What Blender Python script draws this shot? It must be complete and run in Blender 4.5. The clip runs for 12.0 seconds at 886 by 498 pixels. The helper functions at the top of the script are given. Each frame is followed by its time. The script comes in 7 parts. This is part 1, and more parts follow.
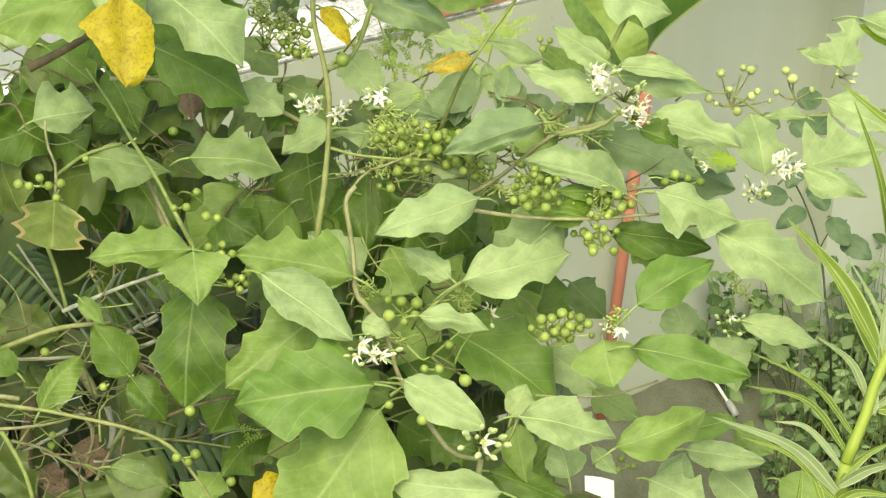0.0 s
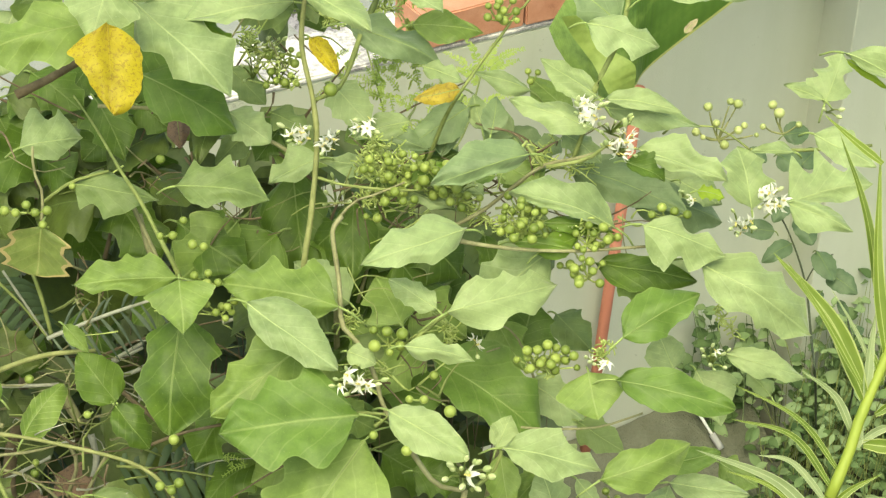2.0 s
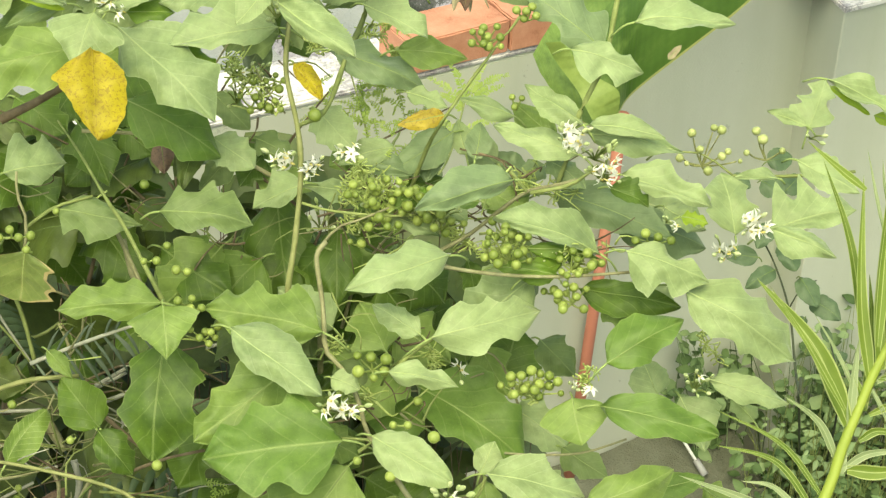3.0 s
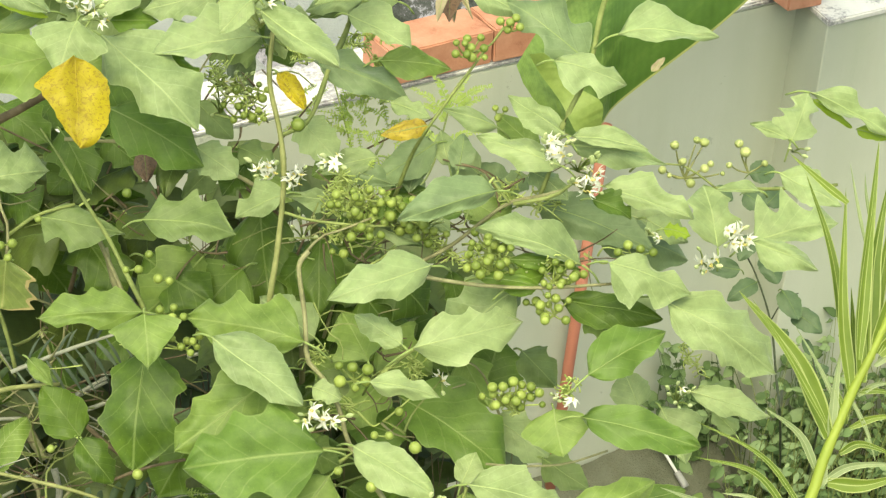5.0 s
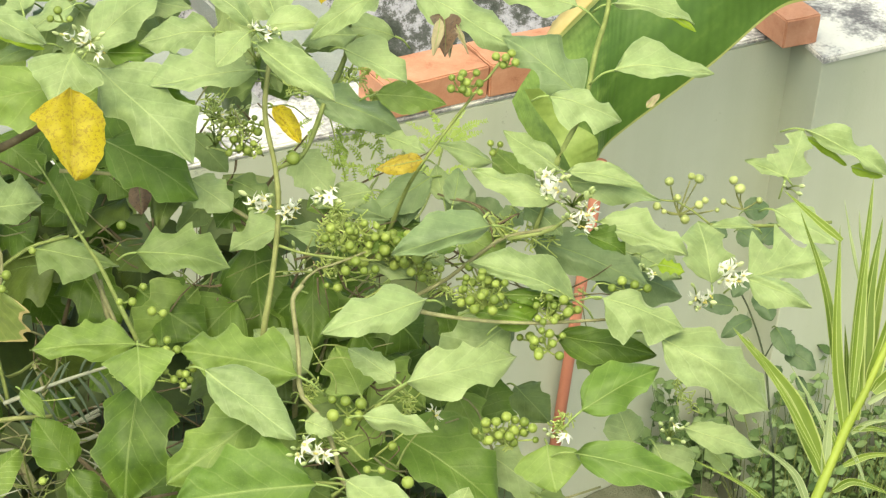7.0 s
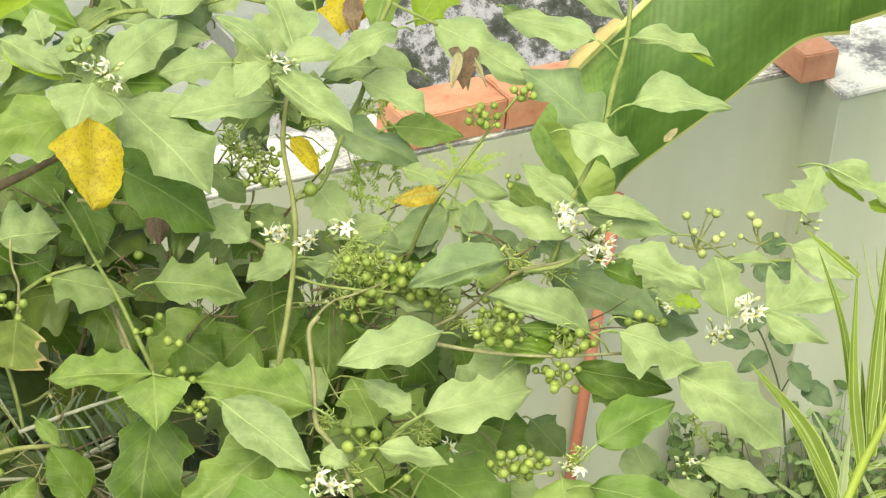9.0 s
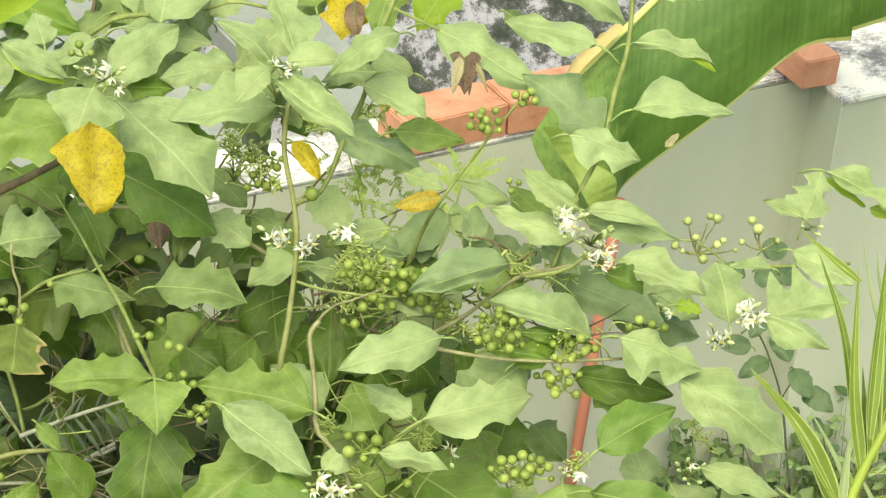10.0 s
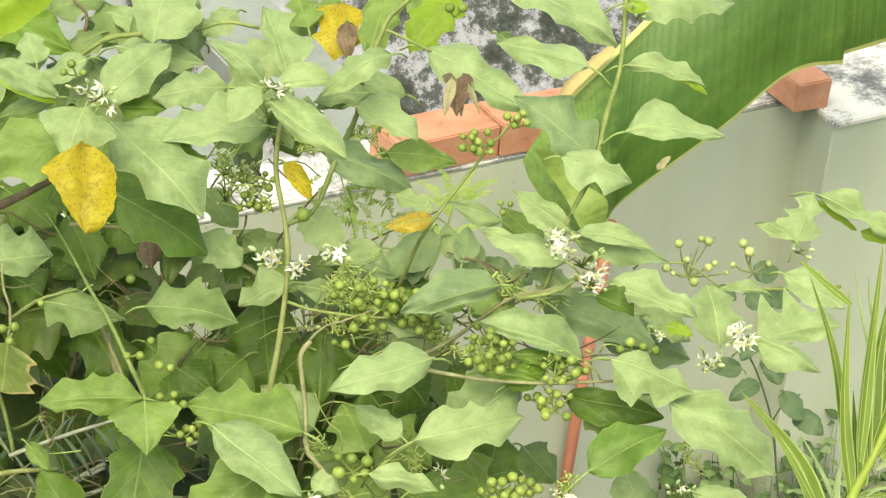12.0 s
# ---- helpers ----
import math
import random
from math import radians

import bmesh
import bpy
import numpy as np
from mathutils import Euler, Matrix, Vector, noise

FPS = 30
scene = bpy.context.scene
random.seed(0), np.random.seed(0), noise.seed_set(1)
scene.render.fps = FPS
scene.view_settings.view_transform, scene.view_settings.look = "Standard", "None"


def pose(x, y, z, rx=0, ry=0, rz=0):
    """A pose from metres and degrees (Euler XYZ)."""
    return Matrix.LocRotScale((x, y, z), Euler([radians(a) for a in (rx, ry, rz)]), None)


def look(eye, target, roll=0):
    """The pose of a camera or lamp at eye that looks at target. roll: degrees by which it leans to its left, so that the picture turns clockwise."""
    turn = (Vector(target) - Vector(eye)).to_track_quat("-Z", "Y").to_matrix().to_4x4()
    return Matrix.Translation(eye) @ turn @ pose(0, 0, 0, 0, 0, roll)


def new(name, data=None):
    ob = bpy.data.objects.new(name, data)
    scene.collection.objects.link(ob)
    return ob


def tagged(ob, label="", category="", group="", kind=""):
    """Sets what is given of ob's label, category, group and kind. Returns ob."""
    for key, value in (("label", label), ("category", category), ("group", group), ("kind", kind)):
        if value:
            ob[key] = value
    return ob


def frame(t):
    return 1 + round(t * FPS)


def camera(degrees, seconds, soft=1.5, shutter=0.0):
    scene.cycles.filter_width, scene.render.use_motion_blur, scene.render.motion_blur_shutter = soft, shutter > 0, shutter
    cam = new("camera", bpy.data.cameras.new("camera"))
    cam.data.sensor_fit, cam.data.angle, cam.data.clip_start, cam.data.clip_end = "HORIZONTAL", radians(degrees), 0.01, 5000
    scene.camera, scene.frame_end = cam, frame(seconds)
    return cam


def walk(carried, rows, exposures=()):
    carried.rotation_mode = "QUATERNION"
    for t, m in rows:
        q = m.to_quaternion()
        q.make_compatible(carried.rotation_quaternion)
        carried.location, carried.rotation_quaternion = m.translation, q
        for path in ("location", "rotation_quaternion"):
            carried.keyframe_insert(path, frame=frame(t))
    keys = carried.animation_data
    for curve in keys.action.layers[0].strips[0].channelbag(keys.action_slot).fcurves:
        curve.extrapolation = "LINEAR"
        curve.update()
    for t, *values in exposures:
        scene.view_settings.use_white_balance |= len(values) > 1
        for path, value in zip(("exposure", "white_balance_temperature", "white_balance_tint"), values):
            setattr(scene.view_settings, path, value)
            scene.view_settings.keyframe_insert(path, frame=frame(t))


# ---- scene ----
cam = camera(24.0, 12.0, soft=1.3)
EYE = 3.155
ROWS = [
    (0.0, 54.987, -1.474, 1.033),
    (0.5, 55.895, -1.591, 1.492),
    (1.0, 55.923, -2.214, 1.095),
    (1.5, 55.836, -1.952, 0.837),
    (2.0, 55.833, -2.138, 1.032),
    (2.5, 56.451, -2.309, 0.746),
    (4.3, 56.663, -2.716, 0.713),
    (4.5, 56.781, -2.932, 0.523),
    (5.0, 56.847, -3.009, 0.501),
    (5.5, 57.019, -3.132, 0.398),
    (6.0, 56.985, -3.271, 0.527),
    (6.5, 57.246, -3.343, -0.000),
    (7.0, 57.791, -3.433, 0.585),
    (7.2, 57.965, -3.354, 0.478),
    (8.8, 58.163, -3.578, 1.051),
    (9.0, 58.640, -3.591, 1.223),
    (9.5, 58.785, -3.676, 1.314),
    (10.0, 58.770, -3.679, 1.311),
    (10.5, 59.225, -3.669, 1.120),
    (11.0, 59.600, -3.960, 1.361),
    (11.5, 59.426, -3.951, 1.371),
    (12.0, 59.358, -4.050, 1.253),
]
walk(cam, [(t, pose(0, 0, EYE, rx, ry, rz)) for t, rx, ry, rz in ROWS], [(0.0, 1.10, 7900, -14), (12.0, 1.10, 7900, -14)])

# ---- daylight: bright overcast ----
world = bpy.data.worlds.new("overcast_sky")
scene.world = world
world.use_nodes = True
_n = world.node_tree.nodes
_sky = _n.new("ShaderNodeTexSky")
_sky.sky_type, _sky.sun_disc = "NISHITA", False
_sky.sun_elevation, _sky.sun_rotation = radians(60), radians(190)
_sky.air_density, _sky.dust_density, _sky.ozone_density = 1.0, 5.0, 0.6
_n["Background"].inputs["Strength"].default_value = 0.15
world.node_tree.links.new(_sky.outputs["Color"], _n["Background"].inputs["Color"])
sun = new("sun", bpy.data.lights.new("sun", "SUN"))
sun.data.energy, sun.data.angle, sun.data.color = 0.85, radians(50), (1.0, 0.97, 0.9)
sun.matrix_world = look((-1.0, -1.7, 6.0), (0.2, 1.8, 1.0))


# ---- materials ----
def ramp(nt, fac, stops):
    node = nt.nodes.new("ShaderNodeValToRGB")
    el = node.color_ramp.elements
    while len(el) < len(stops):
        el.new(0.5)
    for e, (p, c) in zip(el, stops):
        e.position, e.color = p, (*c, 1)
    nt.links.new(fac, node.inputs["Fac"])
    return node.outputs["Color"]


def num(nt, op, a, b=0.0, c=0.0):
    node = nt.nodes.new("ShaderNodeMath")
    node.operation = op
    for i, v in enumerate((a, b, c)):
        if isinstance(v, (int, float)):
            node.inputs[i].default_value = v
        else:
            nt.links.new(v, node.inputs[i])
    return node.outputs[0]


def blend(nt, fac, a, b, mode="MIX"):
    node = nt.nodes.new("ShaderNodeMix")
    node.data_type, node.blend_type = "RGBA", mode
    for i, v in ((0, fac), (6, a), (7, b)):
        if isinstance(v, tuple):
            node.inputs[i].default_value = (*v, 1)
        elif isinstance(v, (int, float)):
            node.inputs[i].default_value = v
        else:
            nt.links.new(v, node.inputs[i])
    return node.outputs[2]


def noise_of(nt, coord, scale, detail=4.0, rough=0.6, offset=None):
    node = nt.nodes.new("ShaderNodeTexNoise")
    node.inputs["Scale"].default_value, node.inputs["Detail"].default_value, node.inputs["Roughness"].default_value = scale, detail, rough
    if offset is not None:
        add = nt.nodes.new("ShaderNodeVectorMath")
        add.operation = "ADD"
        nt.links.new(coord, add.inputs[0])
        nt.links.new(offset, add.inputs[1])
        coord = add.outputs[0]
    nt.links.new(coord, node.inputs["Vector"])
    return node.outputs["Fac"]


def start_mat(name, roughness=0.6, specular=0.4):
    m = bpy.data.materials.new(name)
    m.use_nodes = True
    nt = m.node_tree
    b = nt.nodes["Principled BSDF"]
    b.inputs["Roughness"].default_value = roughness
    b.inputs["Specular IOR Level"].default_value = specular
    return m, nt, b


def bump(nt, b, height, strength, distance):
    node = nt.nodes.new("ShaderNodeBump")
    node.inputs["Strength"].default_value, node.inputs["Distance"].default_value = strength, distance
    nt.links.new(height, node.inputs["Height"])
    nt.links.new(node.outputs["Normal"], b.inputs["Normal"])


def coords(nt):
    return nt.nodes.new("ShaderNodeTexCoord")


def see_through(nt, b, colour, amount):
    """A thin leaf lets part of the daylight through."""
    t = nt.nodes.new("ShaderNodeBsdfTranslucent")
    mix = nt.nodes.new("ShaderNodeMixShader")
    mix.inputs[0].default_value = amount
    if isinstance(colour, tuple):
        t.inputs["Color"].default_value = (*colour, 1)
    else:
        nt.links.new(colour, t.inputs["Color"])
    nt.links.new(b.outputs[0], mix.inputs[1])
    nt.links.new(t.outputs[0], mix.inputs[2])
    nt.links.new(mix.outputs[0], nt.nodes["Material Output"].inputs["Surface"])


def leaf_mat(name, dark, light, vein, spots=None, through_amount=0.3, sheen=0.3, side_veins=5.0, rim_colour=None, rim_from=0.965, rib_show=0.55):
    m, nt, b = start_mat(name, 0.48, 0.42)
    tc = coords(nt)
    info = nt.nodes.new("ShaderNodeObjectInfo")
    sep = nt.nodes.new("ShaderNodeSeparateXYZ")
    nt.links.new(tc.outputs["UV"], sep.inputs[0])
    u, v = sep.outputs[0], num(nt, "ABSOLUTE", num(nt, "MULTIPLY_ADD", sep.outputs[1], 2.0, -1.0))
    shade = noise_of(nt, tc.outputs["Object"], 22.0, 3.0, 0.55, info.outputs["Location"])
    fine = noise_of(nt, tc.outputs["Object"], 160.0, 4.0, 0.7)
    mixf = num(nt, "ADD", num(nt, "MULTIPLY", shade, 0.7), num(nt, "MULTIPLY_ADD", info.outputs["Random"], 0.55, -0.12))
    col = ramp(nt, mixf, [(0.15, dark), (0.85, light)])
    col = blend(nt, num(nt, "MULTIPLY", fine, 0.62), col, tuple(c * 0.66 for c in dark))
    saw = num(nt, "FRACT", num(nt, "ADD", num(nt, "SUBTRACT", num(nt, "MULTIPLY", u, side_veins), num(nt, "MULTIPLY", num(nt, "POWER", v, 0.8), 1.9)), num(nt, "MULTIPLY", shade, 0.9)))
    line = num(nt, "MINIMUM", saw, num(nt, "SUBTRACT", 1.0, saw))
    cell = nt.nodes.new("ShaderNodeTexVoronoi")
    cell.feature = "DISTANCE_TO_EDGE"
    cell.inputs["Scale"].default_value = 150.0
    nt.links.new(tc.outputs["Object"], cell.inputs["Vector"])
    net = num(nt, "MINIMUM", cell.outputs["Distance"], 0.12)
    side = num(nt, "MAXIMUM", num(nt, "MULTIPLY_ADD", line, -18.0, 1.0), 0.0)
    mid = num(nt, "LESS_THAN", v, 0.028)
    soft_side = num(nt, "SMOOTH_MIN", line, 0.12, 0.05)
    patch = noise_of(nt, tc.outputs["Object"], 45.0, 5.0, 0.7, info.outputs["Location"])
    col = blend(nt, num(nt, "MULTIPLY", num(nt, "MAXIMUM", num(nt, "SUBTRACT", patch, 0.34), 0.0), 1.7), col, tuple(min(1.0, c * 1.3) for c in light))
    speck = noise_of(nt, tc.outputs["Object"], 420.0, 2.0, 0.5)
    col = blend(nt, num(nt, "MULTIPLY", num(nt, "GREATER_THAN", speck, 0.70), 0.25), col, vein)
    col = blend(nt, num(nt, "MULTIPLY", side, num(nt, "MULTIPLY", patch, rib_show)), col, vein)
    col = blend(nt, num(nt, "MULTIPLY", mid, 0.4), col, vein)
    edge_uv = nt.nodes.new("ShaderNodeUVMap")
    edge_uv.uv_map = "Edge"
    edge_sep = nt.nodes.new("ShaderNodeSeparateXYZ")
    nt.links.new(edge_uv.outputs[0], edge_sep.inputs[0])
    rim = num(nt, "GREATER_THAN", num(nt, "ABSOLUTE", num(nt, "MULTIPLY_ADD", edge_sep.outputs[1], 2.0, -1.0)), rim_from)
    col = blend(nt, num(nt, "MULTIPLY", rim, 0.75 if rim_colour else 0.25), col, rim_colour or vein)
    if spots:
        sp = noise_of(nt, tc.outputs["Object"], 360.0, 3.0, 0.6)
        big = noise_of(nt, tc.outputs["Object"], 30.0, 4.0, 0.6)
        col = blend(nt, num(nt, "MULTIPLY", num(nt, "GREATER_THAN", sp, 0.57), 0.6), col, spots)
        col = blend(nt, num(nt, "MULTIPLY", num(nt, "MAXIMUM", num(nt, "SUBTRACT", big, 0.5), 0.0), 1.2), col, spots)
    nt.links.new(col, b.inputs["Base Color"])
    b.inputs["Sheen Weight"].default_value = sheen
    b.inputs["Sheen Roughness"].default_value = 0.5
    bump(nt, b, num(nt, "ADD", num(nt, "ADD", num(nt, "MULTIPLY", soft_side, 2.2), num(nt, "MULTIPLY", patch, 1.6)), num(nt, "ADD", num(nt, "MULTIPLY", fine, 0.5), num(nt, "MULTIPLY", net, 0.5))), 0.35, 0.0016)
    see_through(nt, b, blend(nt, 0.5, col, light), through_amount)
    return m


LEAF = {
    "green": leaf_mat("leaf_green", (0.108, 0.178, 0.03), (0.225, 0.315, 0.074), (0.38, 0.46, 0.16), sheen=0.25),
    "pale": leaf_mat("leaf_pale_green", (0.185, 0.25, 0.09), (0.298, 0.37, 0.168), (0.44, 0.51, 0.28), through_amount=0.2),
    "mist": leaf_mat("leaf_misty_green", (0.168, 0.232, 0.09), (0.28, 0.355, 0.16), (0.40, 0.47, 0.26), through_amount=0.2),
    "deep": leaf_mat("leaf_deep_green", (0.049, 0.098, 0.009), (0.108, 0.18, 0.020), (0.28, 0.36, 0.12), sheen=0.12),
    "rich": leaf_mat("leaf_rich_green", (0.075, 0.145, 0.018), (0.155, 0.25, 0.045), (0.31, 0.40, 0.13), sheen=0.2),
    "blue": leaf_mat("leaf_blue_grey_green", (0.12, 0.178, 0.08), (0.205, 0.275, 0.128), (0.30, 0.37, 0.19), through_amount=0.2),
    "grey": leaf_mat("leaf_grey_green", (0.11, 0.165, 0.05), (0.20, 0.27, 0.09), (0.32, 0.39, 0.17)),
    "vivid": leaf_mat("leaf_vivid_green", (0.085, 0.165, 0.014), (0.165, 0.27, 0.032), (0.26, 0.36, 0.08), through_amount=0.4),
    "lime": leaf_mat("leaf_lime", (0.19, 0.30, 0.015), (0.34, 0.46, 0.04), (0.42, 0.54, 0.10), through_amount=0.45),
    "yellow": leaf_mat("leaf_yellow", (0.37, 0.275, 0.006), (0.53, 0.42, 0.016), (0.52, 0.40, 0.04), spots=(0.22, 0.12, 0.01), through_amount=0.35),
    "ochre": leaf_mat("leaf_ochre", (0.30, 0.215, 0.02), (0.46, 0.35, 0.035), (0.42, 0.30, 0.04), spots=(0.16, 0.09, 0.02)),
    "straw": leaf_mat("leaf_dry_straw", (0.22, 0.18, 0.10), (0.40, 0.34, 0.21), (0.30, 0.22, 0.12), through_amount=0.15),
    "withered": leaf_mat("leaf_withered", (0.115, 0.165, 0.032), (0.22, 0.27, 0.075), (0.40, 0.36, 0.15), rim_colour=(0.46, 0.33, 0.17), rim_from=0.85),
    "dead": leaf_mat("leaf_dead_brown", (0.085, 0.048, 0.03), (0.19, 0.115, 0.07), (0.13, 0.07, 0.04), spots=(0.05, 0.03, 0.02), through_amount=0.1),
    # gloom: the shade in and under the bush is put into this colour
    "gloom": leaf_mat("leaf_shade_dark", (0.037, 0.056, 0.008), (0.09, 0.125, 0.022), (0.12, 0.16, 0.055), through_amount=0.1, sheen=0.05),
    "ribbed": leaf_mat("leaf_ribbed_green", (0.10, 0.17, 0.025), (0.19, 0.28, 0.05), (0.36, 0.44, 0.15), side_veins=9.0, rib_show=1.5),
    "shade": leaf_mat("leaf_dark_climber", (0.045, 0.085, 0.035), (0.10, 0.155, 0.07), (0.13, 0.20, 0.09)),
}


def stem_mat(name, a, b_, c, scale=60.0):
    m, nt, b = start_mat(name, 0.7, 0.3)
    tc = coords(nt)
    n1 = noise_of(nt, tc.outputs["Object"], scale, 5.0, 0.65)
    n2 = noise_of(nt, tc.outputs["Object"], scale * 6, 3.0, 0.6)
    nt.links.new(blend(nt, num(nt, "MULTIPLY", n2, 0.4), ramp(nt, n1, [(0.25, a), (0.5, b_), (0.75, c)]), a), b.inputs["Base Color"])
    bump(nt, b, n2, 0.5, 0.001)
    return m


GREEN_STEM = stem_mat("green_stem", (0.13, 0.16, 0.05), (0.225, 0.265, 0.09), (0.32, 0.36, 0.14))
OLIVE_STEM = stem_mat("olive_stem", (0.14, 0.15, 0.055), (0.225, 0.24, 0.095), (0.32, 0.325, 0.15))
WOODY_STEM = stem_mat("woody_stem", (0.13, 0.12, 0.065), (0.26, 0.255, 0.135), (0.40, 0.39, 0.23))
BROWN_STEM = stem_mat("brown_stem", (0.075, 0.055, 0.035), (0.15, 0.115, 0.07), (0.25, 0.19, 0.12))
CLIMBER_STEM = stem_mat("dark_climber_stem", (0.03, 0.04, 0.022), (0.055, 0.07, 0.04), (0.09, 0.11, 0.06))
PALE_STICK = stem_mat("bleached_stick", (0.22, 0.22, 0.18), (0.36, 0.36, 0.30), (0.48, 0.47, 0.41))


def plain_mat(name, a, b_, scale, rough=0.5, through_amount=0.0, spec=0.4):
    m, nt, b = start_mat(name, rough, spec)
    tc = coords(nt)
    info = nt.nodes.new("ShaderNodeObjectInfo")
    n1 = noise_of(nt, tc.outputs["Object"], scale, 4.0, 0.6)
    f = num(nt, "ADD", num(nt, "MULTIPLY", n1, 0.7), num(nt, "MULTIPLY_ADD", info.outputs["Random"], 0.5, -0.1))
    col = ramp(nt, f, [(0.2, a), (0.8, b_)])
    nt.links.new(col, b.inputs["Base Color"])
    bump(nt, b, n1, 0.2, 0.001)
    if through_amount:
        see_through(nt, b, col, through_amount)
    return m


# paler, yellower copy of the berry skin, for one bunch
PALE_BERRY = plain_mat("pale_berry_skin", (0.27, 0.31, 0.11), (0.47, 0.50, 0.22), 190, 0.45)
BERRY = plain_mat("berry_skin", (0.11, 0.155, 0.025), (0.285, 0.345, 0.085), 190, 0.4)
PALE_RIB = stem_mat("leaf_rib", (0.20, 0.27, 0.085), (0.28, 0.355, 0.125), (0.35, 0.43, 0.17))
DARK_RIB = stem_mat("dark_leaf_rib", (0.11, 0.165, 0.04), (0.165, 0.23, 0.065), (0.22, 0.29, 0.09))
LIGHT_RIB = stem_mat("pale_leaf_rib", (0.30, 0.37, 0.155), (0.37, 0.44, 0.20), (0.44, 0.51, 0.25))
STALK = stem_mat("pale_fruit_stalk", (0.30, 0.37, 0.10), (0.43, 0.50, 0.17), (0.56, 0.61, 0.30), 120.0)
CALYX = plain_mat("calyx_green", (0.15, 0.22, 0.06), (0.24, 0.32, 0.10), 200, 0.6)
FLOWER_STALK = plain_mat("pale_flower_stalk", (0.24, 0.31, 0.09), (0.40, 0.46, 0.18), 150, 0.55, 0.15)
PETAL = plain_mat("white_petal", (0.74, 0.74, 0.66), (0.86, 0.86, 0.80), 150, 0.5, 0.25)
BUD = plain_mat("cream_bud", (0.42, 0.50, 0.22), (0.62, 0.66, 0.38), 150, 0.5)
ANTHER = plain_mat("yellow_anther", (0.68, 0.58, 0.16), (0.78, 0.70, 0.30), 150, 0.5)


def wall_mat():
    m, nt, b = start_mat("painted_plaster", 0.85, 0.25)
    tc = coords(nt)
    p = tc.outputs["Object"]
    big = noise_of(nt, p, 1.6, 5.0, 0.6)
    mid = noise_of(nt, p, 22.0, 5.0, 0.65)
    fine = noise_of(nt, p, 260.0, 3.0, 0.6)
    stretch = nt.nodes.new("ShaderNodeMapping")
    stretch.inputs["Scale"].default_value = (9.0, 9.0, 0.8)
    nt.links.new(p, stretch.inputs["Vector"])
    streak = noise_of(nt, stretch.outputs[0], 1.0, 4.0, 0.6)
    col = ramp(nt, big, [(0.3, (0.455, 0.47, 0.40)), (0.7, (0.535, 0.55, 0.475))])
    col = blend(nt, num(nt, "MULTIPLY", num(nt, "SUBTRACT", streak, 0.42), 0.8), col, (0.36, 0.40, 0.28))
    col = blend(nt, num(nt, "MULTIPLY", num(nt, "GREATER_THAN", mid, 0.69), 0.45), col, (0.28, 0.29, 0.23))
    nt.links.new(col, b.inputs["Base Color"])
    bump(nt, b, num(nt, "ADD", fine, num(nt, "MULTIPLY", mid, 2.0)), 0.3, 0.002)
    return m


def coping_mat():
    m, nt, b = start_mat("white_coping_paint", 0.8, 0.3)
    p = coords(nt).outputs["Object"]
    big = noise_of(nt, p, 7.0, 6.0, 0.7)
    fine = noise_of(nt, p, 120.0, 4.0, 0.7)
    f = num(nt, "ADD", num(nt, "MULTIPLY", big, 0.75), num(nt, "MULTIPLY", fine, 0.25))
    col = ramp(nt, f, [(0.36, (0.72, 0.70, 0.69)), (0.48, (0.66, 0.63, 0.63)), (0.52, (0.42, 0.40, 0.42)), (0.60, (0.14, 0.13, 0.15))])
    nt.links.new(col, b.inputs["Base Color"])
    bump(nt, b, f, 0.4, 0.004)
    return m


def brick_mat():
    m, nt, b = start_mat("terracotta", 0.85, 0.25)
    tc = coords(nt)
    info = nt.nodes.new("ShaderNodeObjectInfo")
    big = noise_of(nt, tc.outputs["Object"], 18.0, 5.0, 0.65, info.outputs["Location"])
    fine = noise_of(nt, tc.outputs["Object"], 190.0, 4.0, 0.7)
    col = ramp(nt, num(nt, "ADD", num(nt, "MULTIPLY", big, 0.8), num(nt, "MULTIPLY", fine, 0.2)),
               [(0.25, (0.27, 0.10, 0.065)), (0.42, (0.49, 0.225, 0.15)), (0.60, (0.56, 0.28, 0.195)), (0.80, (0.68, 0.43, 0.33))])
    nt.links.new(col, b.inputs["Base Color"])
    bump(nt, b, num(nt, "ADD", fine, big), 0.5, 0.003)
    return m


def ground_mat(name, stops, scale, coarse, long=1.0):
    m, nt, b = start_mat(name, 0.95, 0.2)
    p = coords(nt).outputs["Object"]
    if long != 1.0:
        run = nt.nodes.new("ShaderNodeMapping")
        run.inputs["Scale"].default_value = (1.0, 1.0 / long, 1.0)
        nt.links.new(p, run.inputs["Vector"])
        p = run.outputs[0]
    big = noise_of(nt, p, coarse, 5.0, 0.6)
    mid = noise_of(nt, p, scale, 6.0, 0.7)
    fine = noise_of(nt, p, scale * 9, 3.0, 0.7)
    f = num(nt, "ADD", num(nt, "MULTIPLY", big, 0.45), num(nt, "ADD", num(nt, "MULTIPLY", mid, 0.4), num(nt, "MULTIPLY", fine, 0.15)))
    nt.links.new(ramp(nt, f, stops), b.inputs["Base Color"])
    bump(nt, b, num(nt, "ADD", mid, fine), 0.6, 0.01)
    return m


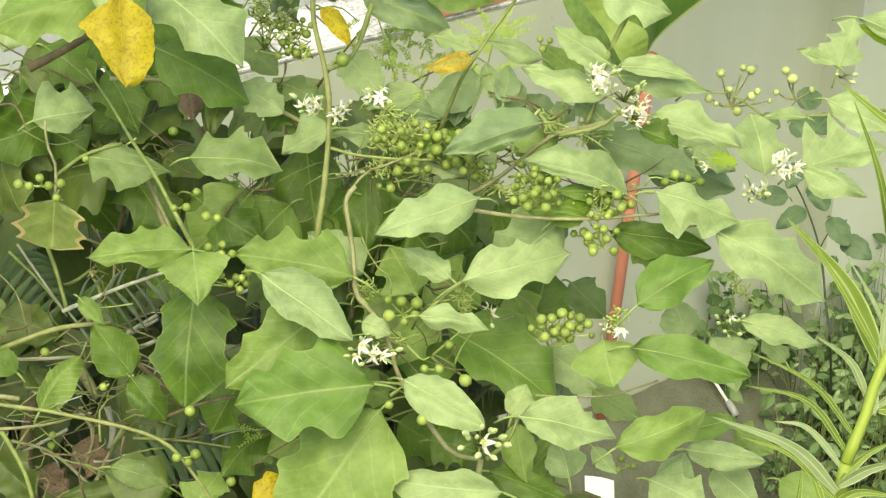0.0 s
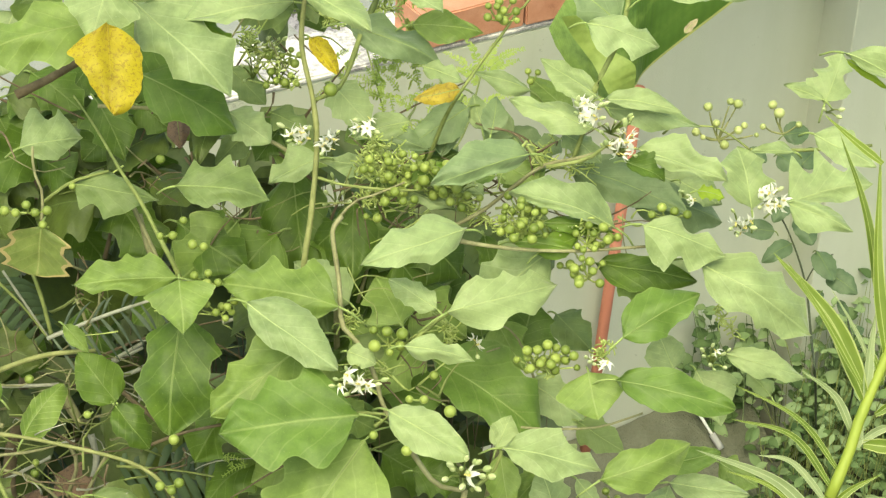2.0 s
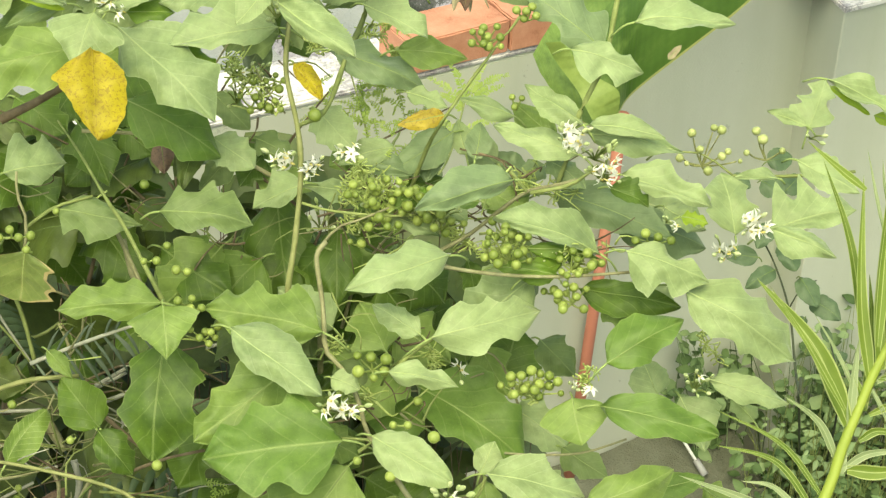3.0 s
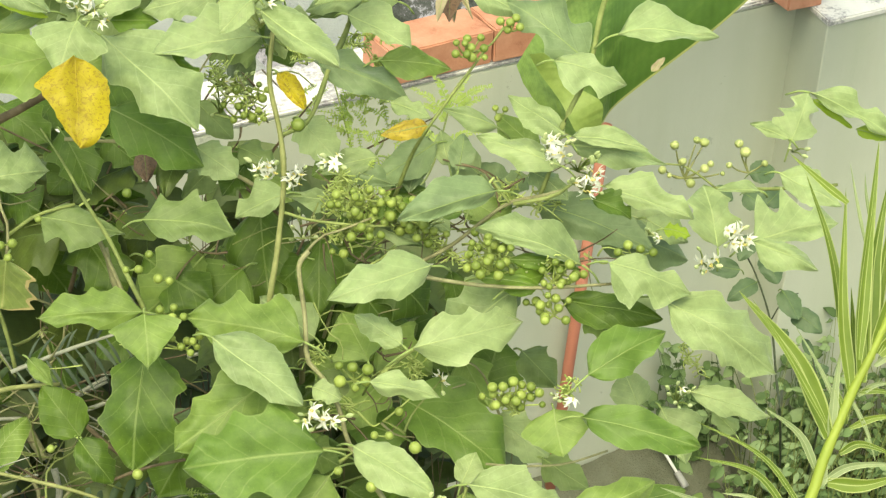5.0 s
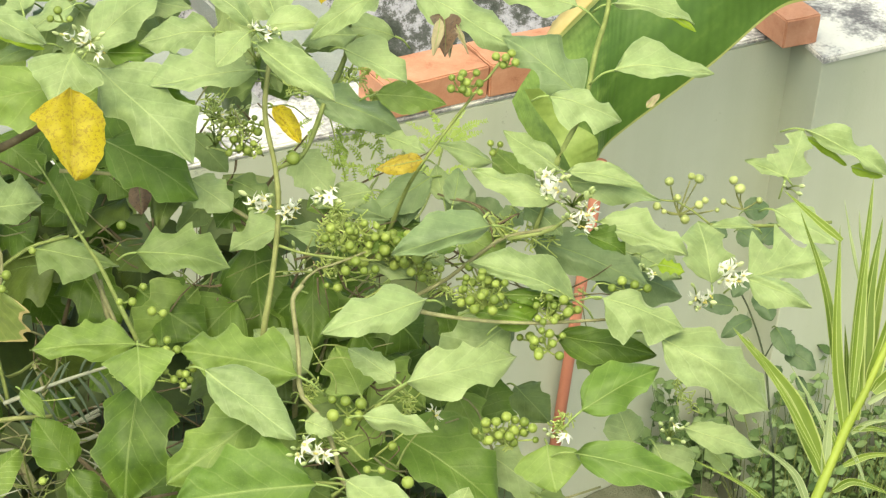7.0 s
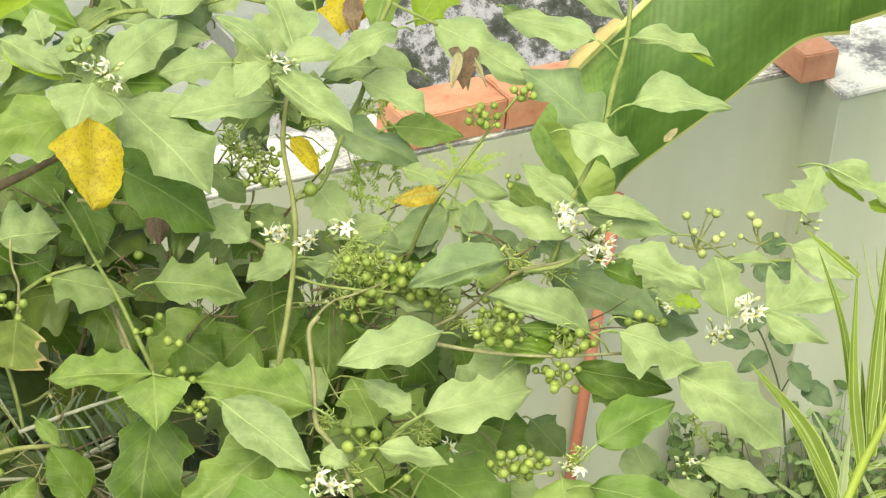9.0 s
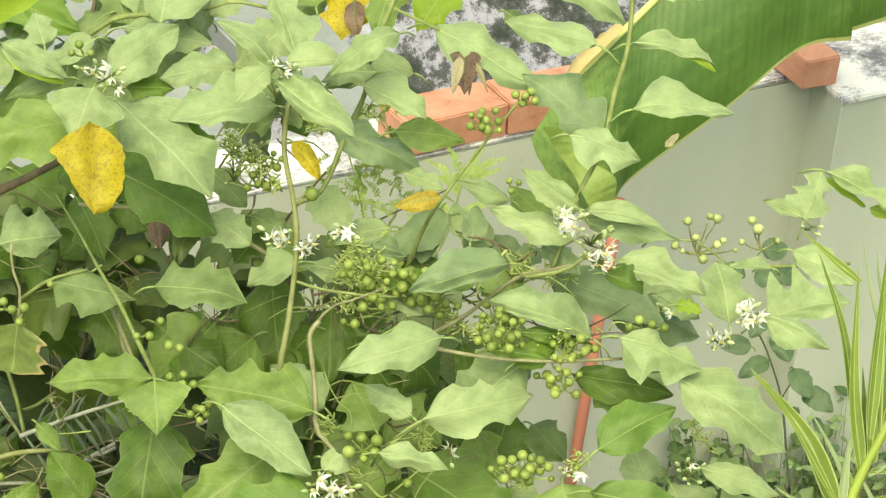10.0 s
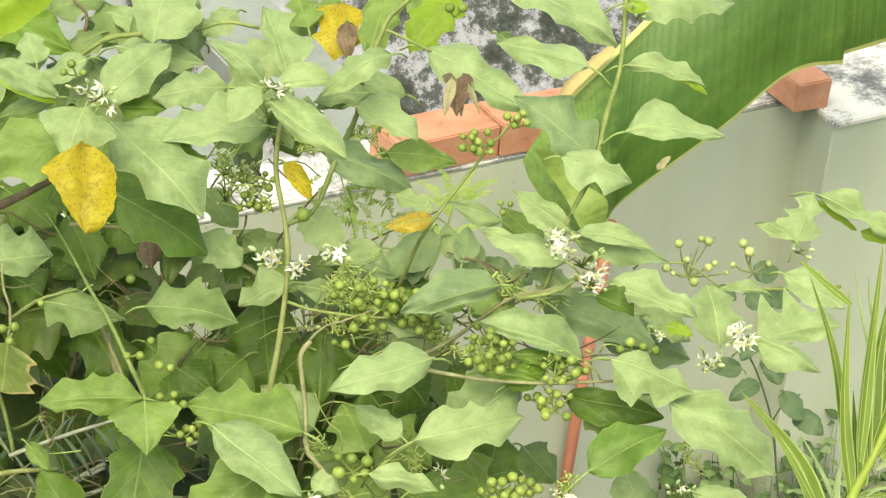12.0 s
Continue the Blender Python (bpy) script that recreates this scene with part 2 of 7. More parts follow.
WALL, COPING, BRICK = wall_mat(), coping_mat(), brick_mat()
BANK = ground_mat("dry_soil", [(0.3, (0.07, 0.075, 0.05)), (0.5, (0.12, 0.125, 0.09)), (0.7, (0.18, 0.18, 0.14))], 18, 3.0)
SOIL = ground_mat("damp_soil", [(0.3, (0.03, 0.03, 0.022)), (0.5, (0.06, 0.058, 0.045)), (0.7, (0.11, 0.10, 0.082))], 14, 2.0)
YARD = ground_mat("mossy_concrete", [(0.42, (0.035, 0.04, 0.032)), (0.495, (0.09, 0.09, 0.088)), (0.525, (0.30, 0.285, 0.33)), (0.66, (0.50, 0.475, 0.54))], 20, 3.4, 2.4)
SLAB = ground_mat("pale_concrete", [(0.3, (0.20, 0.21, 0.205)), (0.5, (0.27, 0.28, 0.275)), (0.7, (0.33, 0.34, 0.335))], 10, 2.0)
PIPE = plain_mat("orange_red_plastic", (0.46, 0.175, 0.125), (0.58, 0.26, 0.19), 12, 0.6)
GREY_JOINT = plain_mat("grey_plastic", (0.30, 0.30, 0.31), (0.42, 0.42, 0.42), 40, 0.5)


def herb_mat(name, dark, mid, light):
    """Small leaves of many tints, each leaf of one tint."""
    m, nt, b = start_mat(name, 0.6, 0.35)
    geo = nt.nodes.new("ShaderNodeNewGeometry")
    n1 = noise_of(nt, coords(nt).outputs["Object"], 30.0, 4.0, 0.6)
    f = num(nt, "ADD", num(nt, "MULTIPLY", n1, 0.35), num(nt, "MULTIPLY", geo.outputs["Random Per Island"], 0.65))
    col = ramp(nt, f, [(0.15, dark), (0.5, mid), (0.85, light)])
    nt.links.new(col, b.inputs["Base Color"])
    see_through(nt, b, col, 0.25)
    return m


def banana_mat():
    m, nt, b = start_mat("banana_blade", 0.4, 0.45)
    tc = coords(nt)
    sep = nt.nodes.new("ShaderNodeSeparateXYZ")
    nt.links.new(tc.outputs["UV"], sep.inputs[0])
    wig = noise_of(nt, tc.outputs["Object"], 5.0, 3.0, 0.5)
    lines = num(nt, "SINE", num(nt, "MULTIPLY_ADD", sep.outputs[0], 420.0, num(nt, "MULTIPLY", wig, 3.0)))
    broad = noise_of(nt, tc.outputs["UV"], 9.0, 3.0, 0.5)
    fine = noise_of(nt, tc.outputs["Object"], 60.0, 4.0, 0.6)
    col = ramp(nt, num(nt, "ADD", num(nt, "MULTIPLY", broad, 0.6), num(nt, "MULTIPLY", fine, 0.3)),
               [(0.2, (0.046, 0.095, 0.014)), (0.5, (0.072, 0.138, 0.024)), (0.72, (0.13, 0.205, 0.045))])
    col = blend(nt, num(nt, "MULTIPLY", num(nt, "MULTIPLY_ADD", lines, 0.03, 0.04), num(nt, "MULTIPLY", broad, 1.4)), col, (0.20, 0.31, 0.07))
    tip_side = num(nt, "MULTIPLY", num(nt, "SUBTRACT", num(nt, "ADD", sep.outputs[0], num(nt, "MULTIPLY", broad, 0.6)), 0.80), 3.0)
    crease = num(nt, "MINIMUM", num(nt, "MAXIMUM", tip_side, 0.0), 1.0)
    col = blend(nt, num(nt, "MULTIPLY", crease, num(nt, "MULTIPLY", fine, 1.3)), col, (0.28, 0.39, 0.10))
    edge = num(nt, "GREATER_THAN", sep.outputs[1], 0.985)
    col = blend(nt, num(nt, "MULTIPLY", edge, 0.7), col, (0.42, 0.42, 0.16))
    nt.links.new(col, b.inputs["Base Color"])
    bump(nt, b, num(nt, "MULTIPLY_ADD", lines, 0.2, fine), 0.25, 0.002)
    see_through(nt, b, col, 0.18)
    return m


def strap_mat(name, dark, light, edge):
    m, nt, b = start_mat(name, 0.45, 0.4)
    tc = coords(nt)
    info = nt.nodes.new("ShaderNodeObjectInfo")
    sep = nt.nodes.new("ShaderNodeSeparateXYZ")
    nt.links.new(tc.outputs["UV"], sep.inputs[0])
    v = num(nt, "ABSOLUTE", num(nt, "MULTIPLY_ADD", sep.outputs[1], 2.0, -1.0))
    n = noise_of(nt, tc.outputs["Object"], 30.0, 4.0, 0.6)
    f = num(nt, "ADD", num(nt, "MULTIPLY", n, 0.6), num(nt, "MULTIPLY", info.outputs["Random"], 0.4))
    col = ramp(nt, f, [(0.25, dark), (0.7, light)])
    col = blend(nt, num(nt, "MULTIPLY", num(nt, "GREATER_THAN", v, 0.84), 0.85), col, edge)
    col = blend(nt, num(nt, "MULTIPLY", num(nt, "LESS_THAN", v, 0.08), 0.7), col, edge)
    nt.links.new(col, b.inputs["Base Color"])
    see_through(nt, b, col, 0.35)
    return m


BANANA = banana_mat()
BANANA_FOLD = plain_mat("banana_fold", (0.115, 0.19, 0.035), (0.31, 0.39, 0.11), 60, 0.45, 0.25)
STRAP = strap_mat("striped_strap_leaf", (0.115, 0.18, 0.022), (0.21, 0.285, 0.045), (0.46, 0.51, 0.20))
PALE_STRAP = strap_mat("pale_strap_leaf", (0.19, 0.25, 0.10), (0.33, 0.39, 0.20), (0.45, 0.50, 0.30))
BANANA_RIB = plain_mat("banana_midrib", (0.42, 0.46, 0.12), (0.58, 0.60, 0.22), 30, 0.45)
DRY_STRAW = plain_mat("dry_banana_leaf", (0.48, 0.36, 0.16), (0.66, 0.54, 0.28), 40, 0.7, 0.2)
STRAP_STEM = plain_mat("strap_plant_stem", (0.20, 0.26, 0.035), (0.32, 0.38, 0.07), 25, 0.5)
GREY_FROND = plain_mat("grey_palm_leaflet", (0.038, 0.062, 0.038), (0.125, 0.16, 0.11), 30, 0.6, 0.1)
FERN = plain_mat("feathery_leaflet", (0.34, 0.46, 0.10), (0.50, 0.60, 0.18), 60, 0.6, 0.45)
DARK_FROND = plain_mat("dark_palm_leaflet", (0.035, 0.062, 0.028), (0.09, 0.135, 0.065), 30, 0.5, 0.05)
WEED = herb_mat("weed_leaf", (0.05, 0.095, 0.03), (0.15, 0.225, 0.085), (0.29, 0.38, 0.19))
WHITE_PAPER = plain_mat("white_plastic", (0.74, 0.74, 0.73), (0.82, 0.82, 0.82), 30, 0.6)


# ---- building helpers ----
def thing(name, place, label, category, group="", kind=""):
    ob = new(name)
    ob.location = place
    return tagged(ob, label, category, group, kind)


def place_of(ob):
    p = Vector(ob.location)
    while ob.parent:
        ob = ob.parent
        p += Vector(ob.location)
    return p


def part(name, bm, materials, parent, label="", origin=None):
    """One mesh under a thing or a part; the bmesh is in world metres round its origin."""
    me = bpy.data.meshes.new(name)
    o = Vector(origin) if origin is not None else (place_of(parent) if parent else Vector())
    bmesh.ops.translate(bm, verts=bm.verts, vec=-o)
    for fc in bm.faces:
        fc.smooth = True
    bm.to_mesh(me)
    bm.free()
    for m in (materials if isinstance(materials, (list, tuple)) else [materials]):
        me.materials.append(m)
    ob = new(name, me)
    if parent:
        ob.parent = parent
        ob.location = o - place_of(parent)
    else:
        ob.location = o
    return tagged(ob, label)


def shared(name, mesh, m, parent, label=""):
    """Another object on a mesh that exists, at the world pose m."""
    ob = new(name, mesh)
    ob.parent = parent
    ob.matrix_basis = Matrix.Translation(-place_of(parent)) @ m
    return tagged(ob, label)


def spline(pts, n):
    """n points of a smooth line through pts."""
    p = [Vector(q) for q in pts]
    p = [p[0] * 2 - p[1], *p, p[-1] * 2 - p[-2]]
    out = []
    for i in range(n):
        x = i / (n - 1) * (len(p) - 3)
        k = min(int(x), len(p) - 4)
        t = x - k
        a, b, c, d = p[k:k + 4]
        out.append(0.5 * (2 * b + (c - a) * t + (2 * a - 5 * b + 4 * c - d) * t * t + (3 * b - a - 3 * c + d) * t ** 3))
    return out


def tube(bm, line, r0, r1, sides=7, slot=0, knots=0.0, close=True):
    rings, up = [], Vector((0.31, 0.2, 0.93))
    for i, p in enumerate(line):
        ax = (line[min(i + 1, len(line) - 1)] - line[max(i - 1, 0)]).normalized()
        e1 = ax.cross(up)
        e1 = e1.normalized() if e1.length > 1e-4 else Vector((1, 0, 0))
        e2 = ax.cross(e1)
        r = r0 + (r1 - r0) * i / (len(line) - 1)
        if knots:
            r *= 1 + knots * noise.noise(p * 45.0)
        rings.append([bm.verts.new(p + (e1 * math.cos(6.2832 * k / sides) + e2 * math.sin(6.2832 * k / sides)) * r) for k in range(sides)])
    for a, b in zip(rings, rings[1:]):
        for k in range(sides):
            f = bm.faces.new((a[k], a[(k + 1) % sides], b[(k + 1) % sides], b[k]))
            f.material_index = slot
    if close:
        for ring in (rings[0][::-1], rings[-1]):
            bm.faces.new(ring).material_index = slot


def stick(name, pts, r0, r1, material, parent, label="", knots=0.22):
    bm = bmesh.new()
    length = sum((Vector(b) - Vector(a)).length for a, b in zip(pts, pts[1:]))
    tube(bm, spline(pts, max(6, min(40, int(length / 0.012)))), r0, r1, 8, 0, knots)
    return part(name, bm, material, parent, label, pts[0])


FACE = Vector((0.0, -0.62, 0.78)).normalized()


def leaf(parent, kind, base, tip, width, turn=0.0, lobes=0, deep=0.18, arch=None, fold=None, petiole=0.22, peak=0.0, seed=0, name="leaf", label="", left=0.5, teeth=None):
    """A lobed, gently arched leaf blade with a raised midrib and its stalk.
    left: share of the width on its left; teeth: where the lobes of both sides have their points, along the midrib."""
    rnd = random.Random(seed)
    b, t = Vector(base), Vector(tip)
    ax = t - b
    size = ax.length
    ax.normalize()
    n = (FACE - ax * FACE.dot(ax)).normalized()
    n = Matrix.Rotation(radians(turn), 3, ax) @ n
    w = n.cross(ax).normalized()
    arch = rnd.uniform(0.02, 0.13) if arch is None else arch
    fold = rnd.uniform(-0.08, 0.16) if fold is None else fold
    rows, half_cols = 48, 6
    bm = bmesh.new()
    uv = bm.loops.layers.uv.new("UVMap")
    edge_uv = bm.loops.layers.uv.new("Edge")
    if teeth is None:
        count = lobes or rnd.choice((2, 2, 3))
        teeth = [[(i + 0.75 + rnd.uniform(-0.2, 0.2)) / (count + 0.6) for i in range(count)] for _ in range(2)]
        deep *= rnd.uniform(0.5, 1.1)
    marks = [(0.0, *sorted(teeth[1]), 1.0), (0.0, *sorted(teeth[0]), 1.0)]
    share = (1 - left, left)
    peak = peak or rnd.uniform(0.34, 0.42)
    wav, curl, side_bend = rnd.uniform(0.014, 0.036), rnd.uniform(0.0, 0.12), rnd.uniform(-0.03, 0.03)
    e1, e2 = 0.38, 0.38 * (1 - peak) / peak
    top = peak ** e1 * (1 - peak) ** e2
    shift = rnd.uniform(0, 50)

    def bow(s):
        s = min(max(s, 1e-4), 1 - 1e-4)
        return s ** e1 * (1 - s) ** e2 / top

    knots = [[(0.0, 0.12), (0.05, 0.5 * bow(0.05) + 0.14)] + [(p, bow(p) * (1.0 + 0.5 * deep) + 0.02) for p in m[1:-1]] + [(1.0, 0.0)] for m in marks]

    def half(s, side):
        m = knots[side]
        k = max(i for i in range(len(m) - 1) if m[i][0] <= min(s, 0.9999))
        (s0, h0), (s1, h1) = m[k], m[k + 1]
        x = (s - s0) / (s1 - s0)
        sag = deep * 1.9 * math.sin(math.pi * x ** 0.9) * min(1.0, (s1 - s0) / 0.3) * max(h0, h1)
        sag *= 0.0 if k == 0 else -0.35 if k == 1 else 0.1 if k == len(m) - 2 else 1.0
        sharp = min(0.92, deep * 5.5) if len(m) > 3 else 0.0
        p = (1 - sharp) * bow(s) * 0.97 + sharp * (h0 + (h1 - h0) * x) - sag * (sharp > 0)
        ragged = 1 + 0.10 * noise.noise(Vector((s * 10, side * 7.0, shift))) + 0.018 * noise.noise(Vector((s * 50, side * 3.0, shift)))
        return max(width * share[side] * p * ragged * 1.04, 0.0001)

    grid, where, rim = [], {}, {}
    for i in range(rows + 1):
        s = i / rows
        line = []
        for j in range(-half_cols, half_cols + 1):
            c = j / half_cols
            side = 0 if j < 0 else 1
            h = half(s, side)
            ss = s + 0.05 * abs(c) ** 1.5 * (1 - s)
            up = arch * (4 * ss * (1 - ss)) * size - curl * ss ** 2.2 * size
            up += fold * abs(c) * h - 0.16 * c * c * h
            up += wav * size * abs(c) ** 1.6 * math.sin(ss * 13 + side * 2.1 + shift)
            up += 0.006 * size * math.sin(2 * math.pi * (5 * ss - 1.5 * abs(c) * h * 2 / width)) * min(1.0, abs(c) * 3) * (1 - abs(c))
            up += 0.07 * size * noise.noise(Vector((ss * 2.2, c * 1.4, shift)))
            v = bm.verts.new(b + ax * (ss * size) + w * (c * h + side_bend * size * math.sin(ss * 3.14)) + n * up)
            where[v] = (s, 0.5 + c * h / width)
            rim[v] = (s, 0.5 + 0.5 * c)
            line.append(v)
        grid.append(line)
    for a, d in zip(grid, grid[1:]):
        for j in range(2 * half_cols):
            bm.faces.new((a[j], a[j + 1], d[j + 1], d[j]))
    for fc in bm.faces:
        for lp in fc.loops:
            lp[uv].uv = where[lp.vert]
            lp[edge_uv].uv = rim[lp.vert]
    ribs = [grid[i][half_cols].co + n * 0.0002 for i in range(0, rows - 4, 2)]
    tube(bm, ribs, 0.0006, 0.00012, 5, 1)
    if petiole > 0:
        back = b - ax * petiole * size
        mid = b - ax * petiole * size * 0.5 - Vector((0, 0, 0.04 * size))
        tube(bm, spline((back - Vector((0, 0, 0.10 * size)) - n * 0.10 * size, mid, b + n * 0.0005), 7), 0.0010, 0.0012, 6, 2)
    return part(name, bm, [LEAF[kind], LEAF["yellow"] if kind == "yellow" else LIGHT_RIB if kind in ("pale", "mist") else DARK_RIB if kind in ("deep", "gloom", "dead", "shade") else PALE_RIB, DARK_RIB if kind in ("gloom", "shade") else PALE_RIB], parent, label, base)


def berry_mesh(skin):
    bm = bmesh.new()
    bmesh.ops.create_uvsphere(bm, u_segments=14, v_segments=9, radius=1.0)
    for v in bm.verts:
        v.co.z *= 0.94
        if v.co.z > 0.8:
            v.co.z -= 0.05
    for fc in bm.faces:
        fc.smooth = True
        if fc.calc_center_median().z < -0.86:
            fc.material_index = 1
    # five small sepals hugging the stalk end
    for k in range(5):
        a = k * 1.2566
        d, e = Vector((math.cos(a), math.sin(a), 0)), Vector((-math.sin(a), math.cos(a), 0))
        vs = [bm.verts.new(q) for q in (d * 0.15 + Vector((0, 0, -1.0)), d * 0.5 + e * 0.22 + Vector((0, 0, -0.88)), d * 0.95 + Vector((0, 0, -0.62)), d * 0.5 - e * 0.22 + Vector((0, 0, -0.88)))]
        bm.faces.new(vs).material_index = 1
    me = bpy.data.meshes.new("berry")
    bm.to_mesh(me)
    bm.free()
    me.materials.append(skin)
    me.materials.append(CALYX)
    return me


def flower_mesh():
    """A five-pointed star of narrow white petals round a cone of yellow anthers."""
    bm = bmesh.new()
    for k in range(5):
        a = k * 1.2566
        d, e = Vector((math.cos(a), math.sin(a), 0)), Vector((-math.sin(a), math.cos(a), 0))
        prof = [(0.06, 0.10, 0.0), (0.35, 0.25, 0.07), (0.65, 0.21, 0.0), (0.9, 0.10, -0.16), (1.0, 0.01, -0.22)]
        rows = [[bm.verts.new(d * r + e * h * s + Vector((0, 0, z + 0.05 * abs(s)))) for s in (-1, 0, 1)] for r, h, z in prof]
        for p, q in zip(rows, rows[1:]):
            for j in (0, 1):
                bm.faces.new((p[j], p[j + 1], q[j + 1], q[j]))
    for k in range(5):
        a = k * 1.2566 + 0.6
        d = Vector((math.cos(a), math.sin(a), 0))
        tube(bm, [d * 0.06, d * 0.09 + Vector((0, 0, 0.15)), d * 0.03 + Vector((0, 0, 0.36))], 0.045, 0.02, 5, 1)
    me = bpy.data.meshes.new("flower")
    for fc in bm.faces:
        fc.smooth = True
    bm.to_mesh(me)
    bm.free()
    me.materials.append(PETAL)
    me.materials.append(ANTHER)
    return me


def bud_mesh():
    bm = bmesh.new()
    bmesh.ops.create_uvsphere(bm, u_segments=9, v_segments=7, radius=1.0)
    for v in bm.verts:
        v.co.x *= 0.45
        v.co.y *= 0.45
        v.co.z = v.co.z * 1.25 + 1.0
        if v.co.z > 1.5:
            v.co.x *= 0.75
            v.co.y *= 0.75
    for fc in bm.faces:
        fc.smooth = True
        if fc.calc_center_median().z < 0.3:
            fc.material_index = 1
    me = bpy.data.meshes.new("bud")
    bm.to_mesh(me)
    bm.free()
    me.materials.append(BUD)
    me.materials.append(CALYX)
    return me


BERRY_MESH, PALE_BERRY_MESH = berry_mesh(BERRY), berry_mesh(PALE_BERRY)
FLOWER_MESH, BUD_MESH = flower_mesh(), bud_mesh()
ACROSS = Vector((1, 0, 0))
RISE = Vector((0.0, 0.57, 0.82))


def berries(parent, centre, count, wide, high, radius=0.0066, seed=0, foot=None, pale_skin=False):
    """A bunch of round berries on a branching stalk; count, half width and half height of the bunch."""
    rnd = random.Random(seed)
    c = Vector(centre)
    root = Vector(foot) if foot else c + Vector((rnd.uniform(-0.3, 0.3) * wide, 0.015, -0.8 * high - 0.008))
    spots = []
    for _ in range(count * 30):
        q = ACROSS * rnd.uniform(-wide, wide) + RISE * rnd.uniform(-high, high) + Vector((0, rnd.uniform(-0.5, 0.5) * min(wide, high), 0))
        if (q.x / wide) ** 2 + (q.dot(RISE) / high) ** 2 < 1.1 and all((q - p).length > radius * 1.85 for p in spots):
            spots.append(q)
        if len(spots) == count:
            break
    bm = bmesh.new()
    for q in spots:
        p = c + q
        tube(bm, spline((root, root.lerp(p, 0.5) + Vector((0, 0.004, -0.004)), p - (p - root).normalized() * radius * 0.9), 5), 0.0011, 0.0008, 5)
    bunch = part("fruit_stalk", bm, OLIVE_STEM if pale_skin else STALK, parent, "bunch of small round green berries on stalks", c)
    for q in spots:
        p = c + q
        away = (p - root).normalized()
        r = radius * rnd.uniform(0.62, 0.98)
        m = Matrix.Translation(p) @ away.to_track_quat("Z", "Y").to_matrix().to_4x4() @ Matrix.Diagonal((r, r, r, 1))
        shared("berry", PALE_BERRY_MESH if pale_skin else BERRY_MESH, m, bunch)
    return bunch


def blossom(parent, centre, flowers, buds, wide, high, size=0.011, seed=0):
    """A cluster of white star flowers and cream buds on short stalks."""
    rnd = random.Random(seed)
    c = Vector(centre)
    root = c + Vector((rnd.uniform(-0.2, 0.2) * wide, 0.02, -high - 0.012))
    bm = bmesh.new()
    todo = []
    for k in range(flowers + buds):
        a, rad = k * 2.4 + rnd.uniform(-0.4, 0.4), math.sqrt((k + 0.5) / (flowers + buds))
        p = c + ACROSS * (wide * rad * math.cos(a)) + RISE * (high * rad * math.sin(a)) + Vector((0, rnd.uniform(-0.012, 0.006), 0))
        tube(bm, spline((root, root.lerp(p, 0.6) + Vector((0, 0.003, 0)), p), 5), 0.0010, 0.0008, 5)
        todo.append((p, k < flowers))
    rnd.shuffle(todo)
    cluster = part("flower_stalk", bm, FLOWER_STALK, parent, "cluster of white star-shaped flowers and buds", c)
    for p, is_open in todo:
        if is_open:
            d = (Vector((rnd.uniform(-1.6, 1.6), rnd.uniform(-0.8, 0.1), rnd.uniform(-0.9, 1.2)))).normalized()
            s = size * rnd.uniform(0.95, 1.25)
        else:
            d = (p - root + Vector((rnd.uniform(-0.01, 0.01), -0.006, 0.003))).normalized()
            s = size * rnd.uniform(0.36, 0.56)
        thin = rnd.uniform(0.42, 0.95) if is_open else 1.0
        m = Matrix.Translation(p) @ d.to_track_quat("Z", "Y").to_matrix().to_4x4() @ Matrix.Rotation(rnd.uniform(0, 6), 4, "Z") @ Matrix.Diagonal((s * thin, s * thin, s * (2.0 - thin), 1))
        shared("flower" if is_open else "bud", FLOWER_MESH if is_open else BUD_MESH, m, cluster)
    return cluster


def panicle(parent, centre, arms, wide, high, seed=0, material=None):
    """A spent flower head: thin arms set with short curved pale stalks."""
    rnd = random.Random(seed)
    c = Vector(centre)
    root = c + ACROSS * rnd.uniform(-0.5, 0.5) * wide - RISE * high + Vector((0, 0.015, 0))
    bm = bmesh.new()
    for _ in range(arms):
        a, k = rnd.uniform(0, 6.283), math.sqrt(rnd.random())
        end = c + ACROSS * (wide * k * math.cos(a)) + RISE * (high * k * math.sin(a)) + Vector((0, rnd.uniform(-0.02, 0.01), 0))
        line = spline((root, root.lerp(end, 0.5) + Vector((rnd.uniform(-0.006, 0.006), 0, rnd.uniform(-0.006, 0.006))), end), 9)
        tube(bm, line, 0.0011, 0.0007, 5)
        for i in range(3, 9):
            for _ in range(2):
                d = Vector((rnd.uniform(-1, 1), rnd.uniform(-0.8, 0.3), rnd.uniform(-0.7, 1.0))).normalized() * rnd.uniform(0.006, 0.015)
                s = Vector((rnd.uniform(-1, 1), 0, rnd.uniform(-1, 1))) * 0.003
                tube(bm, spline((line[i], line[i] + d * 0.55 + s, line[i] + d), 4), 0.0006, 0.0009, 5)
    return part("spent_flower_stalk", bm, material or STALK, parent, "spent flower head with thin pale stalks", c)


